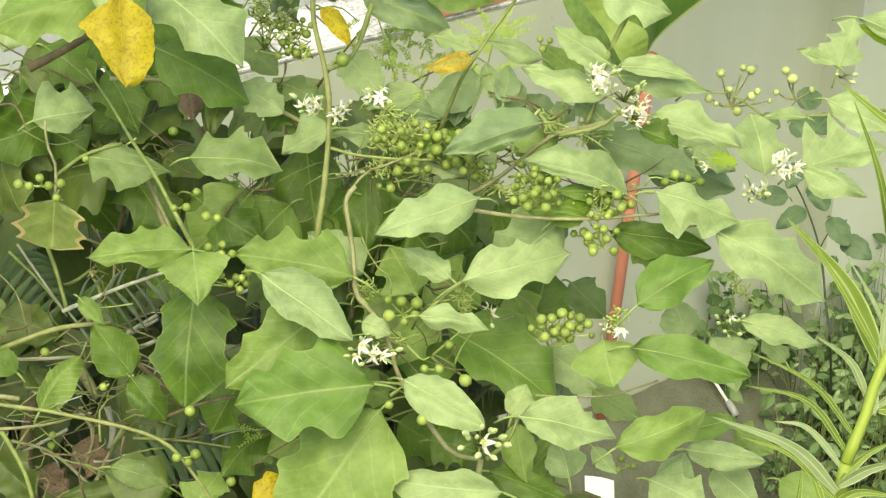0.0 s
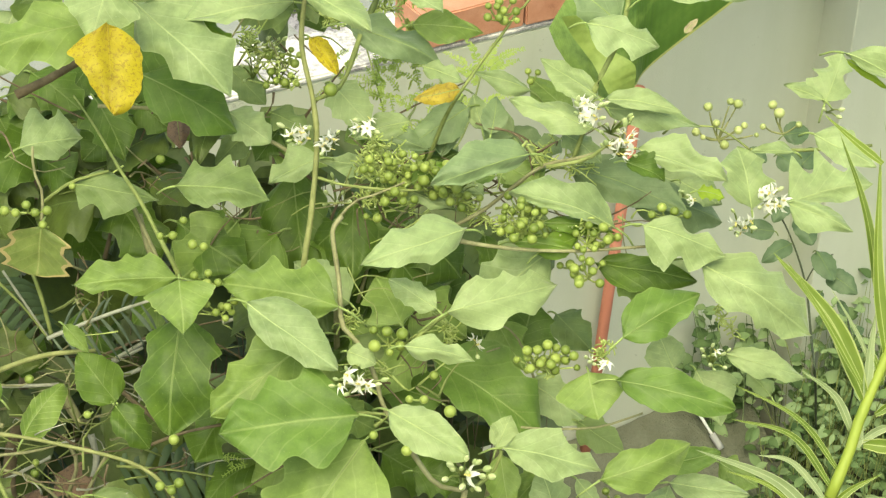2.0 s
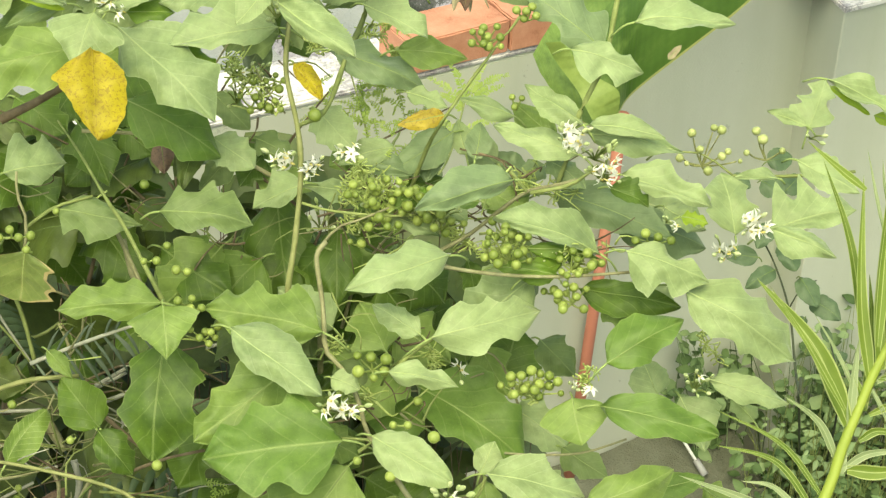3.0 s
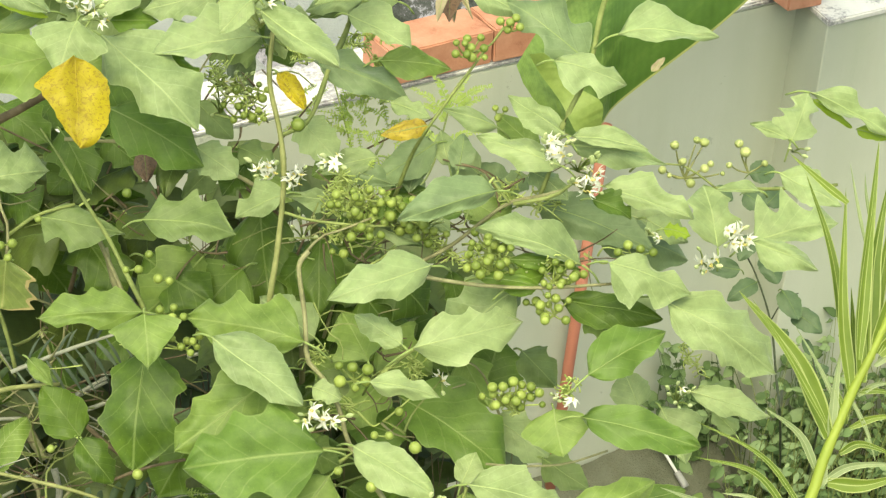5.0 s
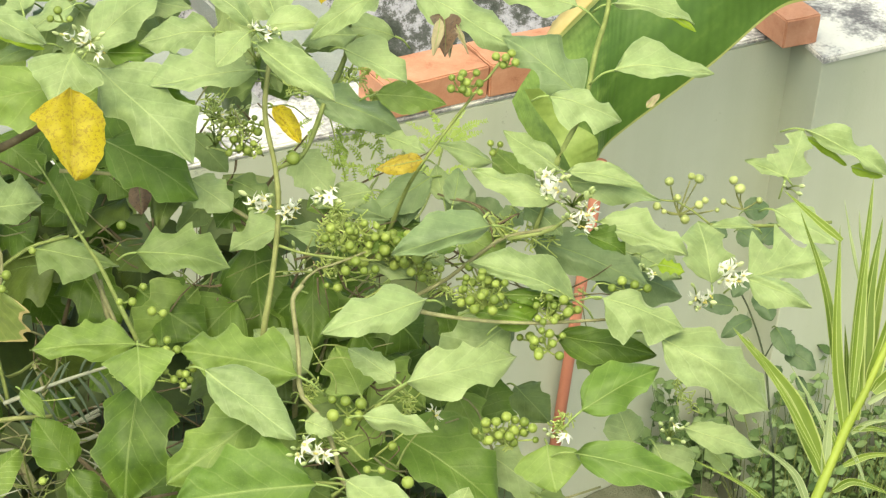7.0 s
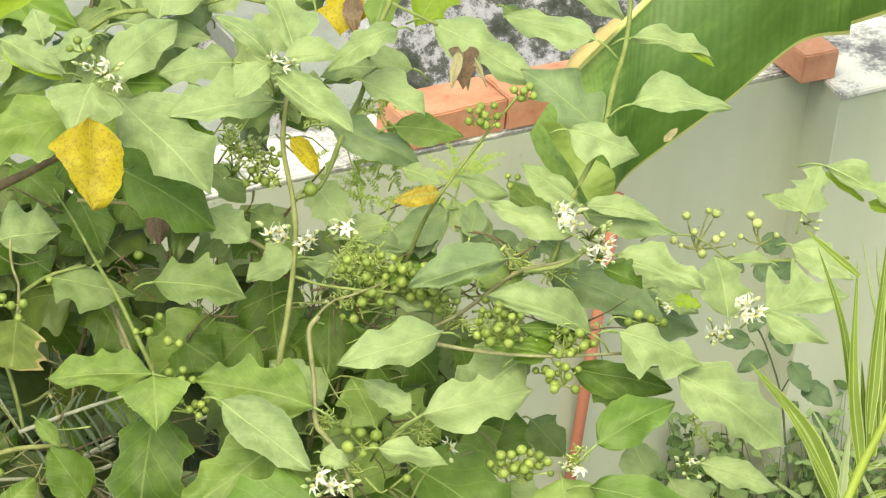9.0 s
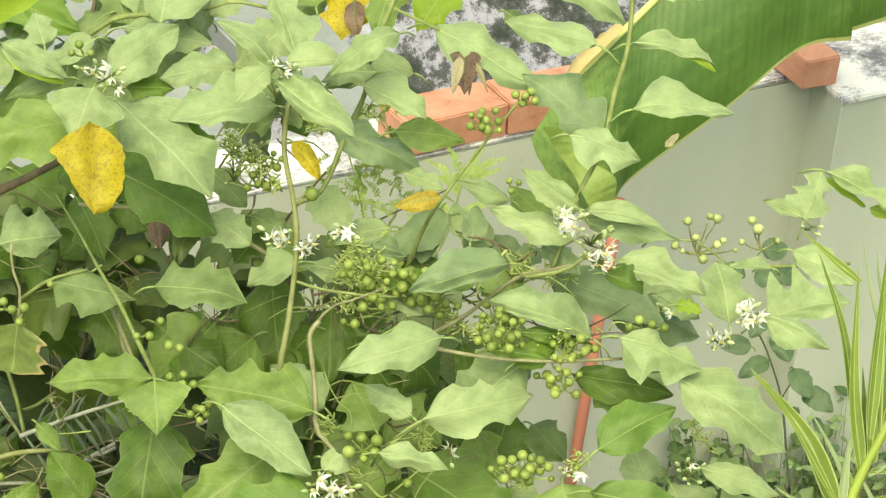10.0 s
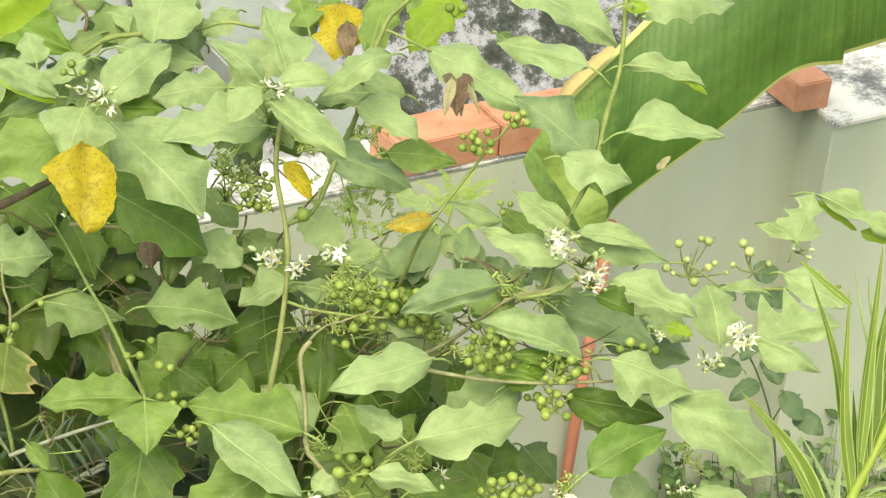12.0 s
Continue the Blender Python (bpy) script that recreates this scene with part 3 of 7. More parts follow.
def strap(parent, a, b, c, width, seed=0, material=None, name="blade"):
    """A long grooved strap leaf from a over b to its tip c."""
    rnd = random.Random(seed)
    line = spline((a, b, c), 22)
    bm = bmesh.new()
    uv = bm.loops.layers.uv.new("UVMap")
    rows, where = [], {}
    for i, p in enumerate(line):
        s = i / 21
        ax = (line[min(i + 1, 21)] - line[max(i - 1, 0)]).normalized()
        w = ax.cross(Vector((0.1, -0.8, 0.6))).normalized()
        n = w.cross(ax)
        h = 0.5 * width * (min(1, 0.55 + 2.2 * s) * (1 - max(0, s - 0.35) / 0.65) ** 0.8 + 0.01)
        row = []
        for j in range(5):
            k = j / 2 - 1
            v = bm.verts.new(p + w * h * k + n * h * (0.45 * abs(k) + 0.05 * math.sin(s * 20 + seed)))
            where[v] = (s, j / 4)
            row.append(v)
        rows.append(row)
    for p, q in zip(rows, rows[1:]):
        for j in range(4):
            bm.faces.new((p[j], p[j + 1], q[j + 1], q[j]))
    for fc in bm.faces:
        for lp in fc.loops:
            lp[uv].uv = where[lp.vert]
    return part(name, bm, material or STRAP, parent, "", a)


def spray(parent, base, tip, pairs, size, material, seed=0, name="frond", sag=0.1):
    """A feathery frond: a thin stalk with pairs of small leaflets."""
    rnd = random.Random(seed)
    a, b = Vector(base), Vector(tip)
    line = spline((a, a.lerp(b, 0.5) + Vector((0, 0, sag * (b - a).length)), b), pairs + 2)
    bm = bmesh.new()
    tube(bm, line, 0.0007, 0.0004, 5)
    ax = (b - a).normalized()
    w = ax.cross(FACE).normalized()
    for i in range(1, pairs + 2):
        s = i / (pairs + 1)
        for side in (-1, 1):
            if rnd.random() < 0.08:
                continue
            d = (w * side + ax * 0.45 + Vector((rnd.uniform(-0.25, 0.25), rnd.uniform(-0.25, 0.25), rnd.uniform(-0.3, 0.2)))).normalized()
            e = d.cross(FACE).normalized()
            k = size * (1.15 - 0.7 * s) * rnd.uniform(0.8, 1.15)
            p = line[i]
            up = Vector((0, 0, 0.06 * k))
            vs = [bm.verts.new(q) for q in (p, p + d * k * 0.35 + e * k * 0.19 + up, p + d * k * 0.75 + e * k * 0.15 + up, p + d * k, p + d * k * 0.75 - e * k * 0.15 + up, p + d * k * 0.35 - e * k * 0.19 + up)]
            bm.faces.new(vs)
    return part(name, bm, material, parent, "", a)


def slab(bm, corners, z0, z1, slot=0):
    """An upright prism over the plan corners, from z0 to z1."""
    lo = [bm.verts.new((x, y, z0)) for x, y in corners]
    hi = [bm.verts.new((x, y, z1)) for x, y in corners]
    n = len(corners)
    fs = [bm.faces.new(lo[::-1]), bm.faces.new(hi)]
    fs += [bm.faces.new((lo[i], lo[(i + 1) % n], hi[(i + 1) % n], hi[i])) for i in range(n)]
    for f in fs:
        f.material_index = slot
    return fs


def structure(name, bm, material, label, category, smooth=False):
    bmesh.ops.recalc_face_normals(bm, faces=bm.faces)
    ob = part(name, bm, material, None, "", (0, 0, 0))
    for p in ob.data.polygons:
        p.use_smooth = smooth
    return tagged(ob, label, category, kind="structure")


# ---- the garden wall: a long low wall, thicker beyond its corner ----
WALL_TOP = 1.267
ALONG = Vector((0.8606, 0.5093, 0.0))
OUT = Vector((0.5093, -0.8606, 0.0))
FOOT = Vector((0.0106, 3.4696, 0.0))


def plan(s, o):
    p = FOOT + ALONG * s + OUT * o
    return p.x, p.y


bm = bmesh.new()
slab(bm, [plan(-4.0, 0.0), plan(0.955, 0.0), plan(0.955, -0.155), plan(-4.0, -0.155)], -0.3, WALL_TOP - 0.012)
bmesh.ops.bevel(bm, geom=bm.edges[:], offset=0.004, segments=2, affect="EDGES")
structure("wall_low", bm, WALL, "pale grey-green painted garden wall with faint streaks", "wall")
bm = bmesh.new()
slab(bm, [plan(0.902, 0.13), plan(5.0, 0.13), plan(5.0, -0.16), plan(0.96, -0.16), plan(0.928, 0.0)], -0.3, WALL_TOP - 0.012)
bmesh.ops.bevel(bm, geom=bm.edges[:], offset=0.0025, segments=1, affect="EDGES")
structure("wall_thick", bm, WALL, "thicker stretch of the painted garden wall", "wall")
bm = bmesh.new()
slab(bm, [plan(-4.0, 0.002), plan(0.919, 0.002), plan(0.952, -0.163), plan(-4.0, -0.163)], WALL_TOP - 0.012, WALL_TOP)
bmesh.ops.subdivide_edges(bm, edges=[e for e in bm.edges if e.calc_length() > 2], cuts=60)
bmesh.ops.bevel(bm, geom=[e for e in bm.edges if e.is_boundary or len(e.link_faces) == 2 and e.calc_face_angle() > 0.5], offset=0.004, segments=2, affect="EDGES")
structure("wall_coping", bm, COPING, "white-painted top of the low wall", "wall top")
bm = bmesh.new()
slab(bm, [plan(0.896, 0.137), plan(5.0, 0.137), plan(5.0, -0.166), plan(0.955, -0.166), plan(0.921, 0.006)], WALL_TOP - 0.012, WALL_TOP + 0.002)
bmesh.ops.bevel(bm, geom=bm.edges[:], offset=0.003, segments=2, affect="EDGES")
structure("wall_coping_thick", bm, COPING, "white-painted wall top with dark mould stains", "wall top")

# ---- ground on both sides of the wall ----
bm = bmesh.new()
bmesh.ops.create_grid(bm, x_segments=60, y_segments=60, size=400.0)
for v in bm.verts:
    v.co.z = 0.0
structure("ground", bm, SOIL, "dark damp garden soil", "ground", True)
bm = bmesh.new()
bank = [[bm.verts.new((*plan(-1.0 + 0.03 * i, 0.004 + 0.035 * j), max(-0.004, 0.17 * (1 - j / 14) - 0.004 + (0.025 * noise.noise(Vector((i * 0.21, j * 0.3, 0.0))) + 0.012 * noise.noise(Vector((i * 0.9, j * 1.1, 4.0)))) * min(1.0, (14 - j) / 4)))) for j in range(15)] for i in range(62)]
for a, b in zip(bank, bank[1:]):
    for j in range(14):
        bm.faces.new((a[j], b[j], b[j + 1], a[j + 1]))
structure("soil_bank", bm, BANK, "low bank of grey-brown soil against the wall", "ground", True)
bm = bmesh.new()
slab(bm, [plan(-5.0, -0.16), plan(8.0, -0.16), plan(8.0, -9.0), plan(-5.0, -9.0)], -0.05, 0.03)
structure("yard_paving", bm, YARD, "mottled mossy concrete beyond the wall", "paving")
bm = bmesh.new()
slab(bm, [plan(-5.0, -2.0), plan(0.73, -2.0), plan(0.75, -7.0), plan(-5.0, -7.0)], 0.02, 0.11)
bmesh.ops.bevel(bm, geom=bm.edges[:], offset=0.01, segments=2, affect="EDGES")
structure("pavement_slab", bm, SLAB, "pale concrete slab beyond the wall", "paving")
bm = bmesh.new()
slab(bm, [plan(0.86, -2.0), plan(1.22, -2.0), plan(1.25, -7.0), plan(0.88, -7.0)], 0.02, 0.11)
bmesh.ops.bevel(bm, geom=bm.edges[:], offset=0.01, segments=2, affect="EDGES")
structure("pavement_slab_narrow", bm, SLAB, "narrow pale concrete slab beyond the wall", "paving")


# ---- loose bricks on the wall ----
def brick(s, o, turn, z, chip, size=(0.225, 0.108, 0.07)):
    rnd = random.Random(chip)
    bm = bmesh.new()
    bmesh.ops.create_cube(bm, size=1.0)
    for v in bm.verts:
        v.co = Vector((v.co.x * size[0], v.co.y * size[1], (v.co.z + 0.5) * size[2]))
    bmesh.ops.subdivide_edges(bm, edges=bm.edges[:], cuts=4, use_grid_fill=True)
    for v in bm.verts:
        k = noise.noise(v.co * 25 + Vector((chip * 9.0, 0, 0)))
        lift = max(0.0, v.co.z) / 0.07
        v.co.x += 0.004 * k * lift
        v.co.z += 0.003 * noise.noise(v.co * 18 + Vector((0, chip * 5.0, 3))) * lift
        v.co.y += 0.003 * noise.noise(v.co * 20 + Vector((chip, 4, 0))) * lift
    sharp = [e for e in bm.edges if len(e.link_faces) == 2 and e.calc_face_angle() > 0.9]
    bmesh.ops.bevel(bm, geom=sharp, offset=0.003, segments=2, affect="EDGES")
    me = bpy.data.meshes.new("brick")
    for fc in bm.faces:
        fc.smooth = True
    bm.to_mesh(me)
    bm.free()
    me.set_sharp_from_angle(angle=0.4)
    me.materials.append(BRICK)
    ob = new("brick", me)
    x, y = plan(s, o)
    ob.matrix_basis = pose(x, y, z, 0, 0, turn)
    return tagged(ob, "loose orange terracotta brick lying on the wall top", "brick", "bricks on the wall")


def scatter(name, materials, label, category, count, spot, low, high, seed, round_leaf=0.5):
    """Many small loose leaves on thin stalks, as one mass; spot(rnd) gives foot and top of each stalk."""
    rnd = random.Random(seed)
    bm = bmesh.new()
    for _ in range(count):
        foot, top = spot(rnd)
        bend = foot.lerp(top, 0.5) + Vector((rnd.uniform(-0.03, 0.03), rnd.uniform(-0.03, 0.03), 0.02))
        line = spline((foot, bend, top), 6)
        tube(bm, line, 0.0016, 0.0008, 4, 1, 0.0, False)
        for k in range(rnd.randint(4, 8)):
            p = line[rnd.randint(2, 5)] + Vector((rnd.uniform(-1, 1), rnd.uniform(-1, 1), rnd.uniform(-1, 1))) * 0.012
            d = Vector((rnd.uniform(-1, 1), rnd.uniform(-1, 1), rnd.uniform(-0.4, 0.5))).normalized()
            e = d.cross(Vector((rnd.uniform(-0.5, 0.5), -0.5, 0.8))).normalized()
            n = e.cross(d)
            s, h = rnd.uniform(low, high), rnd.uniform(0.8, 1.2) * round_leaf
            vs = [[bm.verts.new(p + d * s * a + e * s * h * w * c + n * s * (0.12 * abs(c) - 0.25 * a * a)) for c in (-1, 0, 1)] for a, w in ((0.0, 0.02), (0.25, 0.42), (0.5, 0.5), (0.78, 0.3), (1.0, 0.02))]
            for q, r in zip(vs, vs[1:]):
                for j in (0, 1):
                    bm.faces.new((q[j], q[j + 1], r[j + 1], r[j]))
    ob = part(name, bm, materials, None, label, (0, 0, 0))
    return tagged(ob, category=category, kind="stuff")


def ruled(bm, first, second, rows, cols, ripple=0.0, curve=0.0, slot=0, lift=Vector((0, 0, 1)), u_end=1.0):
    """A sheet between two smooth lines, rippled across and bowed."""
    uv = bm.loops.layers.uv.verify()
    a, b = spline(first, rows + 1), spline(second, rows + 1)
    grid, where = [], {}
    for i in range(rows + 1):
        row = []
        for j in range(cols + 1):
            t = j / cols
            p = a[i].lerp(b[i], t)
            q = p + lift * (curve * math.sin(math.pi * t) * (b[i] - a[i]).length + ripple * 3 * noise.noise(p * 9.0) * t + ripple * noise.noise(Vector((i * 0.9, 0.0, 5.0))) * t)
            v = bm.verts.new(q)
            where[v] = (u_end * i / rows, t)
            row.append(v)
        grid.append(row)
    for p, q in zip(grid, grid[1:]):
        for j in range(cols):
            f = bm.faces.new((p[j], p[j + 1], q[j + 1], q[j]))
            f.material_index = slot
            for lp in f.loops:
                lp[uv].uv = where[lp.vert]



# ---- bricks ----
brick(0.062, -0.052, 31.0, WALL_TOP, 1)
brick(0.293, -0.05, 29.5, WALL_TOP, 2)
brick(0.893, -0.03, 117.0, WALL_TOP + 0.002, 3, (0.20, 0.086, 0.066))

# ---- orange-red pipe standing against the wall ----
pipe = thing("pipe", (0.361, 3.642, 0.000), "thin orange-red plastic pipe leaning against the painted wall", "pipe")
bm = bmesh.new()
tube(bm, [Vector((0.361, 3.642, 0.000)), Vector((0.384, 3.656, 0.540)), Vector((0.408, 3.669, 1.080))], 0.0125, 0.0125, 16)
part("pipe_length", bm, PIPE, pipe)
bm = bmesh.new()
tube(bm, [Vector((0.372, 3.648, 0.250)), Vector((0.373, 3.649, 0.280)), Vector((0.374, 3.650, 0.310))], 0.0150, 0.0150, 16)
part("collar", bm, PIPE, pipe)

# ---- the berry bush ----
bush = thing("berry_bush", (-0.085, 1.576, 0.000), "sprawling berry bush with lobed green leaves, white flowers and green berries", "bush")
leaf(bush, "lime", (-0.391, 1.446, 2.443), (-0.268, 1.484, 2.512), 0.047, turn=0, seed=1, lobes=1, deep=0.02, petiole=0, arch=0.0, fold=0.0)
leaf(bush, "vivid", (-0.475, 2.000, 2.199), (-0.366, 2.009, 2.182), 0.047, turn=-5, seed=2, left=0.56, teeth=((0.4, 0.75), (0.5,)), deep=0.12)
leaf(bush, "pale", (-0.384, 1.890, 2.212), (-0.404, 1.930, 2.236), 0.028, turn=0, seed=3)
leaf(bush, "mist", (-0.416, 1.831, 2.249), (-0.346, 1.800, 2.231), 0.028, turn=8, seed=4, left=0.52, teeth=((0.5,), (0.5,)), deep=0.05)
leaf(bush, "mist", (-0.273, 1.925, 2.235), (-0.256, 2.003, 2.290), 0.071, turn=2, seed=5, left=0.43, teeth=((0.5,), (0.4, 0.75)), deep=0.1)
leaf(bush, "mist", (-0.313, 1.858, 2.200), (-0.254, 1.921, 2.235), 0.051, turn=3, seed=6, left=0.55, teeth=((0.4, 0.75), (0.4, 0.75)), deep=0.08)
leaf(bush, "mist", (-0.317, 1.958, 2.212), (-0.222, 1.946, 2.210), 0.038, turn=0, seed=7)
leaf(bush, "vivid", (-0.300, 1.873, 2.187), (-0.252, 1.875, 2.190), 0.028, turn=0, seed=8)
leaf(bush, "pale", (-0.309, 1.739, 2.255), (-0.322, 1.696, 2.218), 0.064, turn=1, seed=9, left=0.48, teeth=((0.38,), (0.36,)), deep=0.3)
leaf(bush, "green", (-0.332, 1.767, 2.202), (-0.440, 1.737, 2.182), 0.065, turn=-1, seed=10, left=0.51, teeth=((0.35, 0.7), (0.4, 0.75)))
leaf(bush, "mist", (-0.293, 1.776, 2.221), (-0.195, 1.704, 2.167), 0.071, turn=0, seed=11, left=0.60, teeth=((0.32, 0.72), (0.3, 0.62)), deep=0.16)
leaf(bush, "mist", (-0.140, 1.778, 2.227), (-0.243, 1.759, 2.212), 0.052, turn=2, seed=12, left=0.30, teeth=((0.3, 0.62), (0.4, 0.75)), deep=0.16)
leaf(bush, "mist", (-0.191, 1.886, 2.212), (-0.268, 1.875, 2.201), 0.044, turn=0, seed=13)
leaf(bush, "mist", (-0.127, 1.838, 2.251), (-0.160, 1.907, 2.294), 0.043, turn=-8, seed=14, left=0.31, teeth=((0.75,), (0.42, 0.72)), deep=0.24)
leaf(bush, "mist", (-0.147, 1.789, 2.266), (-0.202, 1.807, 2.302), 0.024, turn=1, seed=15, left=0.38, teeth=((0.5,), (0.5,)), deep=0.08)
leaf(bush, "pale", (-0.147, 1.751, 2.280), (-0.176, 1.725, 2.257), 0.031, turn=3, seed=16, left=0.39, teeth=((), (0.5,)))
leaf(bush, "pale", (-0.136, 1.799, 2.263), (-0.080, 1.806, 2.268), 0.029, turn=-3, seed=17, left=0.70, teeth=((0.6,), (0.5,)), deep=0.1)
leaf(bush, "pale", (-0.139, 1.746, 2.272), (-0.063, 1.694, 2.246), 0.039, turn=3, seed=18, left=0.69, teeth=((0.8,), (0.5,)), deep=0.1, fold=0.02, arch=0.03)
leaf(bush, "pale", (-0.027, 1.807, 2.299), (-0.091, 1.769, 2.272), 0.031, turn=0, seed=19, arch=0.2)
leaf(bush, "mist", (-0.047, 1.832, 2.244), (-0.102, 1.825, 2.236), 0.028, turn=0, seed=20)
leaf(bush, "mist", (-0.061, 1.817, 2.236), (0.002, 1.782, 2.222), 0.037, turn=2, seed=21, left=0.72, teeth=((0.4, 0.8), (0.3, 0.7)), deep=0.14)
leaf(bush, "blue", (-0.093, 1.821, 2.182), (0.005, 1.815, 2.146), 0.043, turn=1, seed=22, left=0.58, teeth=((0.28, 0.62), (0.45,)), deep=0.14)
leaf(bush, "yellow", (-0.085, 1.959, 2.281), (-0.087, 1.901, 2.244), 0.056, turn=0, seed=23)
leaf(bush, "dead", (-0.077, 1.932, 2.273), (-0.072, 1.895, 2.251), 0.021, turn=0, seed=24, lobes=1, deep=0.1)
leaf(bush, "green", (-0.115, 1.918, 2.268), (-0.131, 1.954, 2.290), 0.037, turn=0, seed=25)
leaf(bush, "green", (-0.028, 1.821, 2.185), (0.044, 1.825, 2.177), 0.034, turn=4, seed=26, left=0.47, teeth=((0.4,), (0.5,)), deep=0.12)
# extra leaf: its saturated green stands for leaf 11's half shaded by leaf 12
leaf(bush, "vivid", (-0.244, 1.787, 2.200), (-0.197, 1.742, 2.175), 0.041, turn=0, seed=27)
leaf(bush, "green", (-0.034, 1.944, 2.315), (-0.052, 1.868, 2.267), 0.040, turn=0, seed=28)
leaf(bush, "lime", (0.030, 1.922, 2.319), (-0.011, 1.863, 2.280), 0.051, turn=0, seed=29)
leaf(bush, "mist", (0.003, 1.847, 2.290), (0.112, 1.804, 2.250), 0.048, turn=2, seed=30, left=0.56, teeth=((0.3, 0.6), (0.35, 0.7)), deep=0.12)
leaf(bush, "green", (-0.007, 1.941, 2.312), (0.017, 1.896, 2.285), 0.035, turn=0, seed=31)
leaf(bush, "mist", (0.162, 1.795, 2.306), (0.070, 1.829, 2.313), 0.034, turn=-7, seed=32, left=0.50, teeth=((0.3, 0.65), (0.35, 0.7)), deep=0.1)
leaf(bush, "mist", (0.061, 1.855, 2.365), (0.187, 1.811, 2.328), 0.047, turn=-2, seed=33, left=0.61, teeth=((0.35, 0.7), (0.3, 0.55, 0.8)), deep=0.14)
leaf(bush, "mist", (0.190, 1.845, 2.353), (0.300, 1.860, 2.362), 0.048, turn=-1, seed=34, left=0.51, teeth=((0.4, 0.7), (0.3, 0.55, 0.82)), deep=0.16)
leaf(bush, "pale", (0.195, 1.815, 2.301), (0.275, 1.805, 2.292), 0.024, turn=-3, seed=35, left=0.74, teeth=((0.35, 0.7, 0.9), (0.6,)), deep=0.14)
leaf(bush, "mist", (0.198, 1.765, 2.256), (0.294, 1.765, 2.263), 0.042, turn=-6, seed=36, left=0.71, teeth=((0.27,), (0.5,)), deep=0.22)
leaf(bush, "blue", (0.173, 1.768, 2.221), (0.093, 1.806, 2.268), 0.052, turn=-2, seed=37, left=0.36, teeth=((0.35, 0.68), (0.22, 0.55)), deep=0.2)
leaf(bush, "mist", (0.138, 1.743, 2.236), (0.208, 1.732, 2.222), 0.038, turn=0, seed=38, left=0.36, teeth=((0.45, 0.75), (0.35, 0.68)), deep=0.22)
leaf(bush, "pale", (0.155, 1.733, 2.161), (0.098, 1.771, 2.183), 0.031, turn=-6, seed=39, left=0.54, teeth=((0.5,), (0.4, 0.7)), deep=0.12)
leaf(bush, "pale", (0.160, 1.733, 2.161), (0.235, 1.725, 2.158), 0.023, turn=-4, seed=40, left=0.63, teeth=((0.65,), ()), deep=0.1)
leaf(bush, "pale", (0.154, 1.734, 2.127), (0.070, 1.759, 2.143), 0.032, turn=-5, seed=41, left=0.54, teeth=((0.4, 0.75), (0.45, 0.8)), deep=0.12)
leaf(bush, "blue", (0.091, 1.688, 2.123), (-0.002, 1.660, 2.104), 0.039, turn=-8, seed=42, left=0.28, teeth=((0.25, 0.7), (0.5,)), deep=0.1)
leaf(bush, "blue", (0.034, 1.814, 2.099), (-0.031, 1.789, 2.065), 0.044, turn=8, seed=43, left=0.51, teeth=((0.4,), (0.5,)), deep=0.1)
leaf(bush, "blue", (0.025, 1.835, 2.094), (0.008, 1.787, 2.056), 0.040, turn=2, seed=44, left=0.37, teeth=((0.5,), (0.45,)), deep=0.1)
leaf(bush, "mist", (-0.025, 1.807, 2.084), (-0.082, 1.794, 2.067), 0.030, turn=2, seed=45, left=0.48, teeth=((0.4,), (0.5,)), deep=0.1)
leaf(bush, "pale", (-0.105, 1.825, 2.112), (-0.066, 1.785, 2.091), 0.044, turn=0, seed=46)
leaf(bush, "yellow", (-0.124, 1.761, 2.199), (-0.096, 1.732, 2.177), 0.019, turn=4, seed=47, left=0.65, teeth=((), ()), deep=0.05)
leaf(bush, "ochre", (0.024, 1.763, 2.148), (-0.023, 1.753, 2.140), 0.021, turn=0, seed=48, lobes=1, deep=0.05)
leaf(bush, "mist", (-0.113, 1.770, 2.058), (-0.165, 1.758, 2.034), 0.038, turn=4, seed=49, left=0.32, teeth=((0.55,), (0.4, 0.8)), deep=0.16)
leaf(bush, "grey", (-0.247, 1.687, 2.071), (-0.157, 1.681, 2.066), 0.051, turn=3, seed=50, left=0.64, teeth=((0.1, 0.5, 0.72), (0.35, 0.72)), deep=0.17)
leaf(bush, "grey", (-0.355, 1.730, 2.040), (-0.268, 1.712, 2.039), 0.045, turn=1, seed=51, left=0.38, teeth=((0.35,), (0.1, 0.42)), deep=0.2)
leaf(bush, "mist", (-0.409, 1.748, 2.069), (-0.349, 1.771, 2.072), 0.052, turn=10, seed=52, left=0.67, teeth=((0.35, 0.7), (0.5,)))
leaf(bush, "deep", (-0.353, 1.860, 2.064), (-0.315, 1.801, 2.031), 0.056, turn=0, seed=53)
leaf(bush, "rich", (-0.292, 1.793, 2.131), (-0.195, 1.774, 2.086), 0.061, turn=0, seed=54, left=0.50, teeth=((0.3, 0.65), (0.35, 0.7)), deep=0.12)
leaf(bush, "grey", (-0.216, 1.877, 2.097), (-0.175, 1.841, 2.078), 0.034, turn=0, seed=55)
leaf(bush, "yellow", (-0.305, 1.696, 2.241), (-0.292, 1.628, 2.185), 0.063, turn=-11, seed=56, left=0.47, teeth=((), (0.3,)), deep=0.22, arch=0.04, fold=0.05, petiole=0.03, peak=0.45)
leaf(bush, "deep", (-0.149, 1.866, 1.984), (-0.126, 1.762, 1.910), 0.072, turn=11, seed=57, left=0.45, teeth=((0.35,), (0.4,)), deep=0.08)
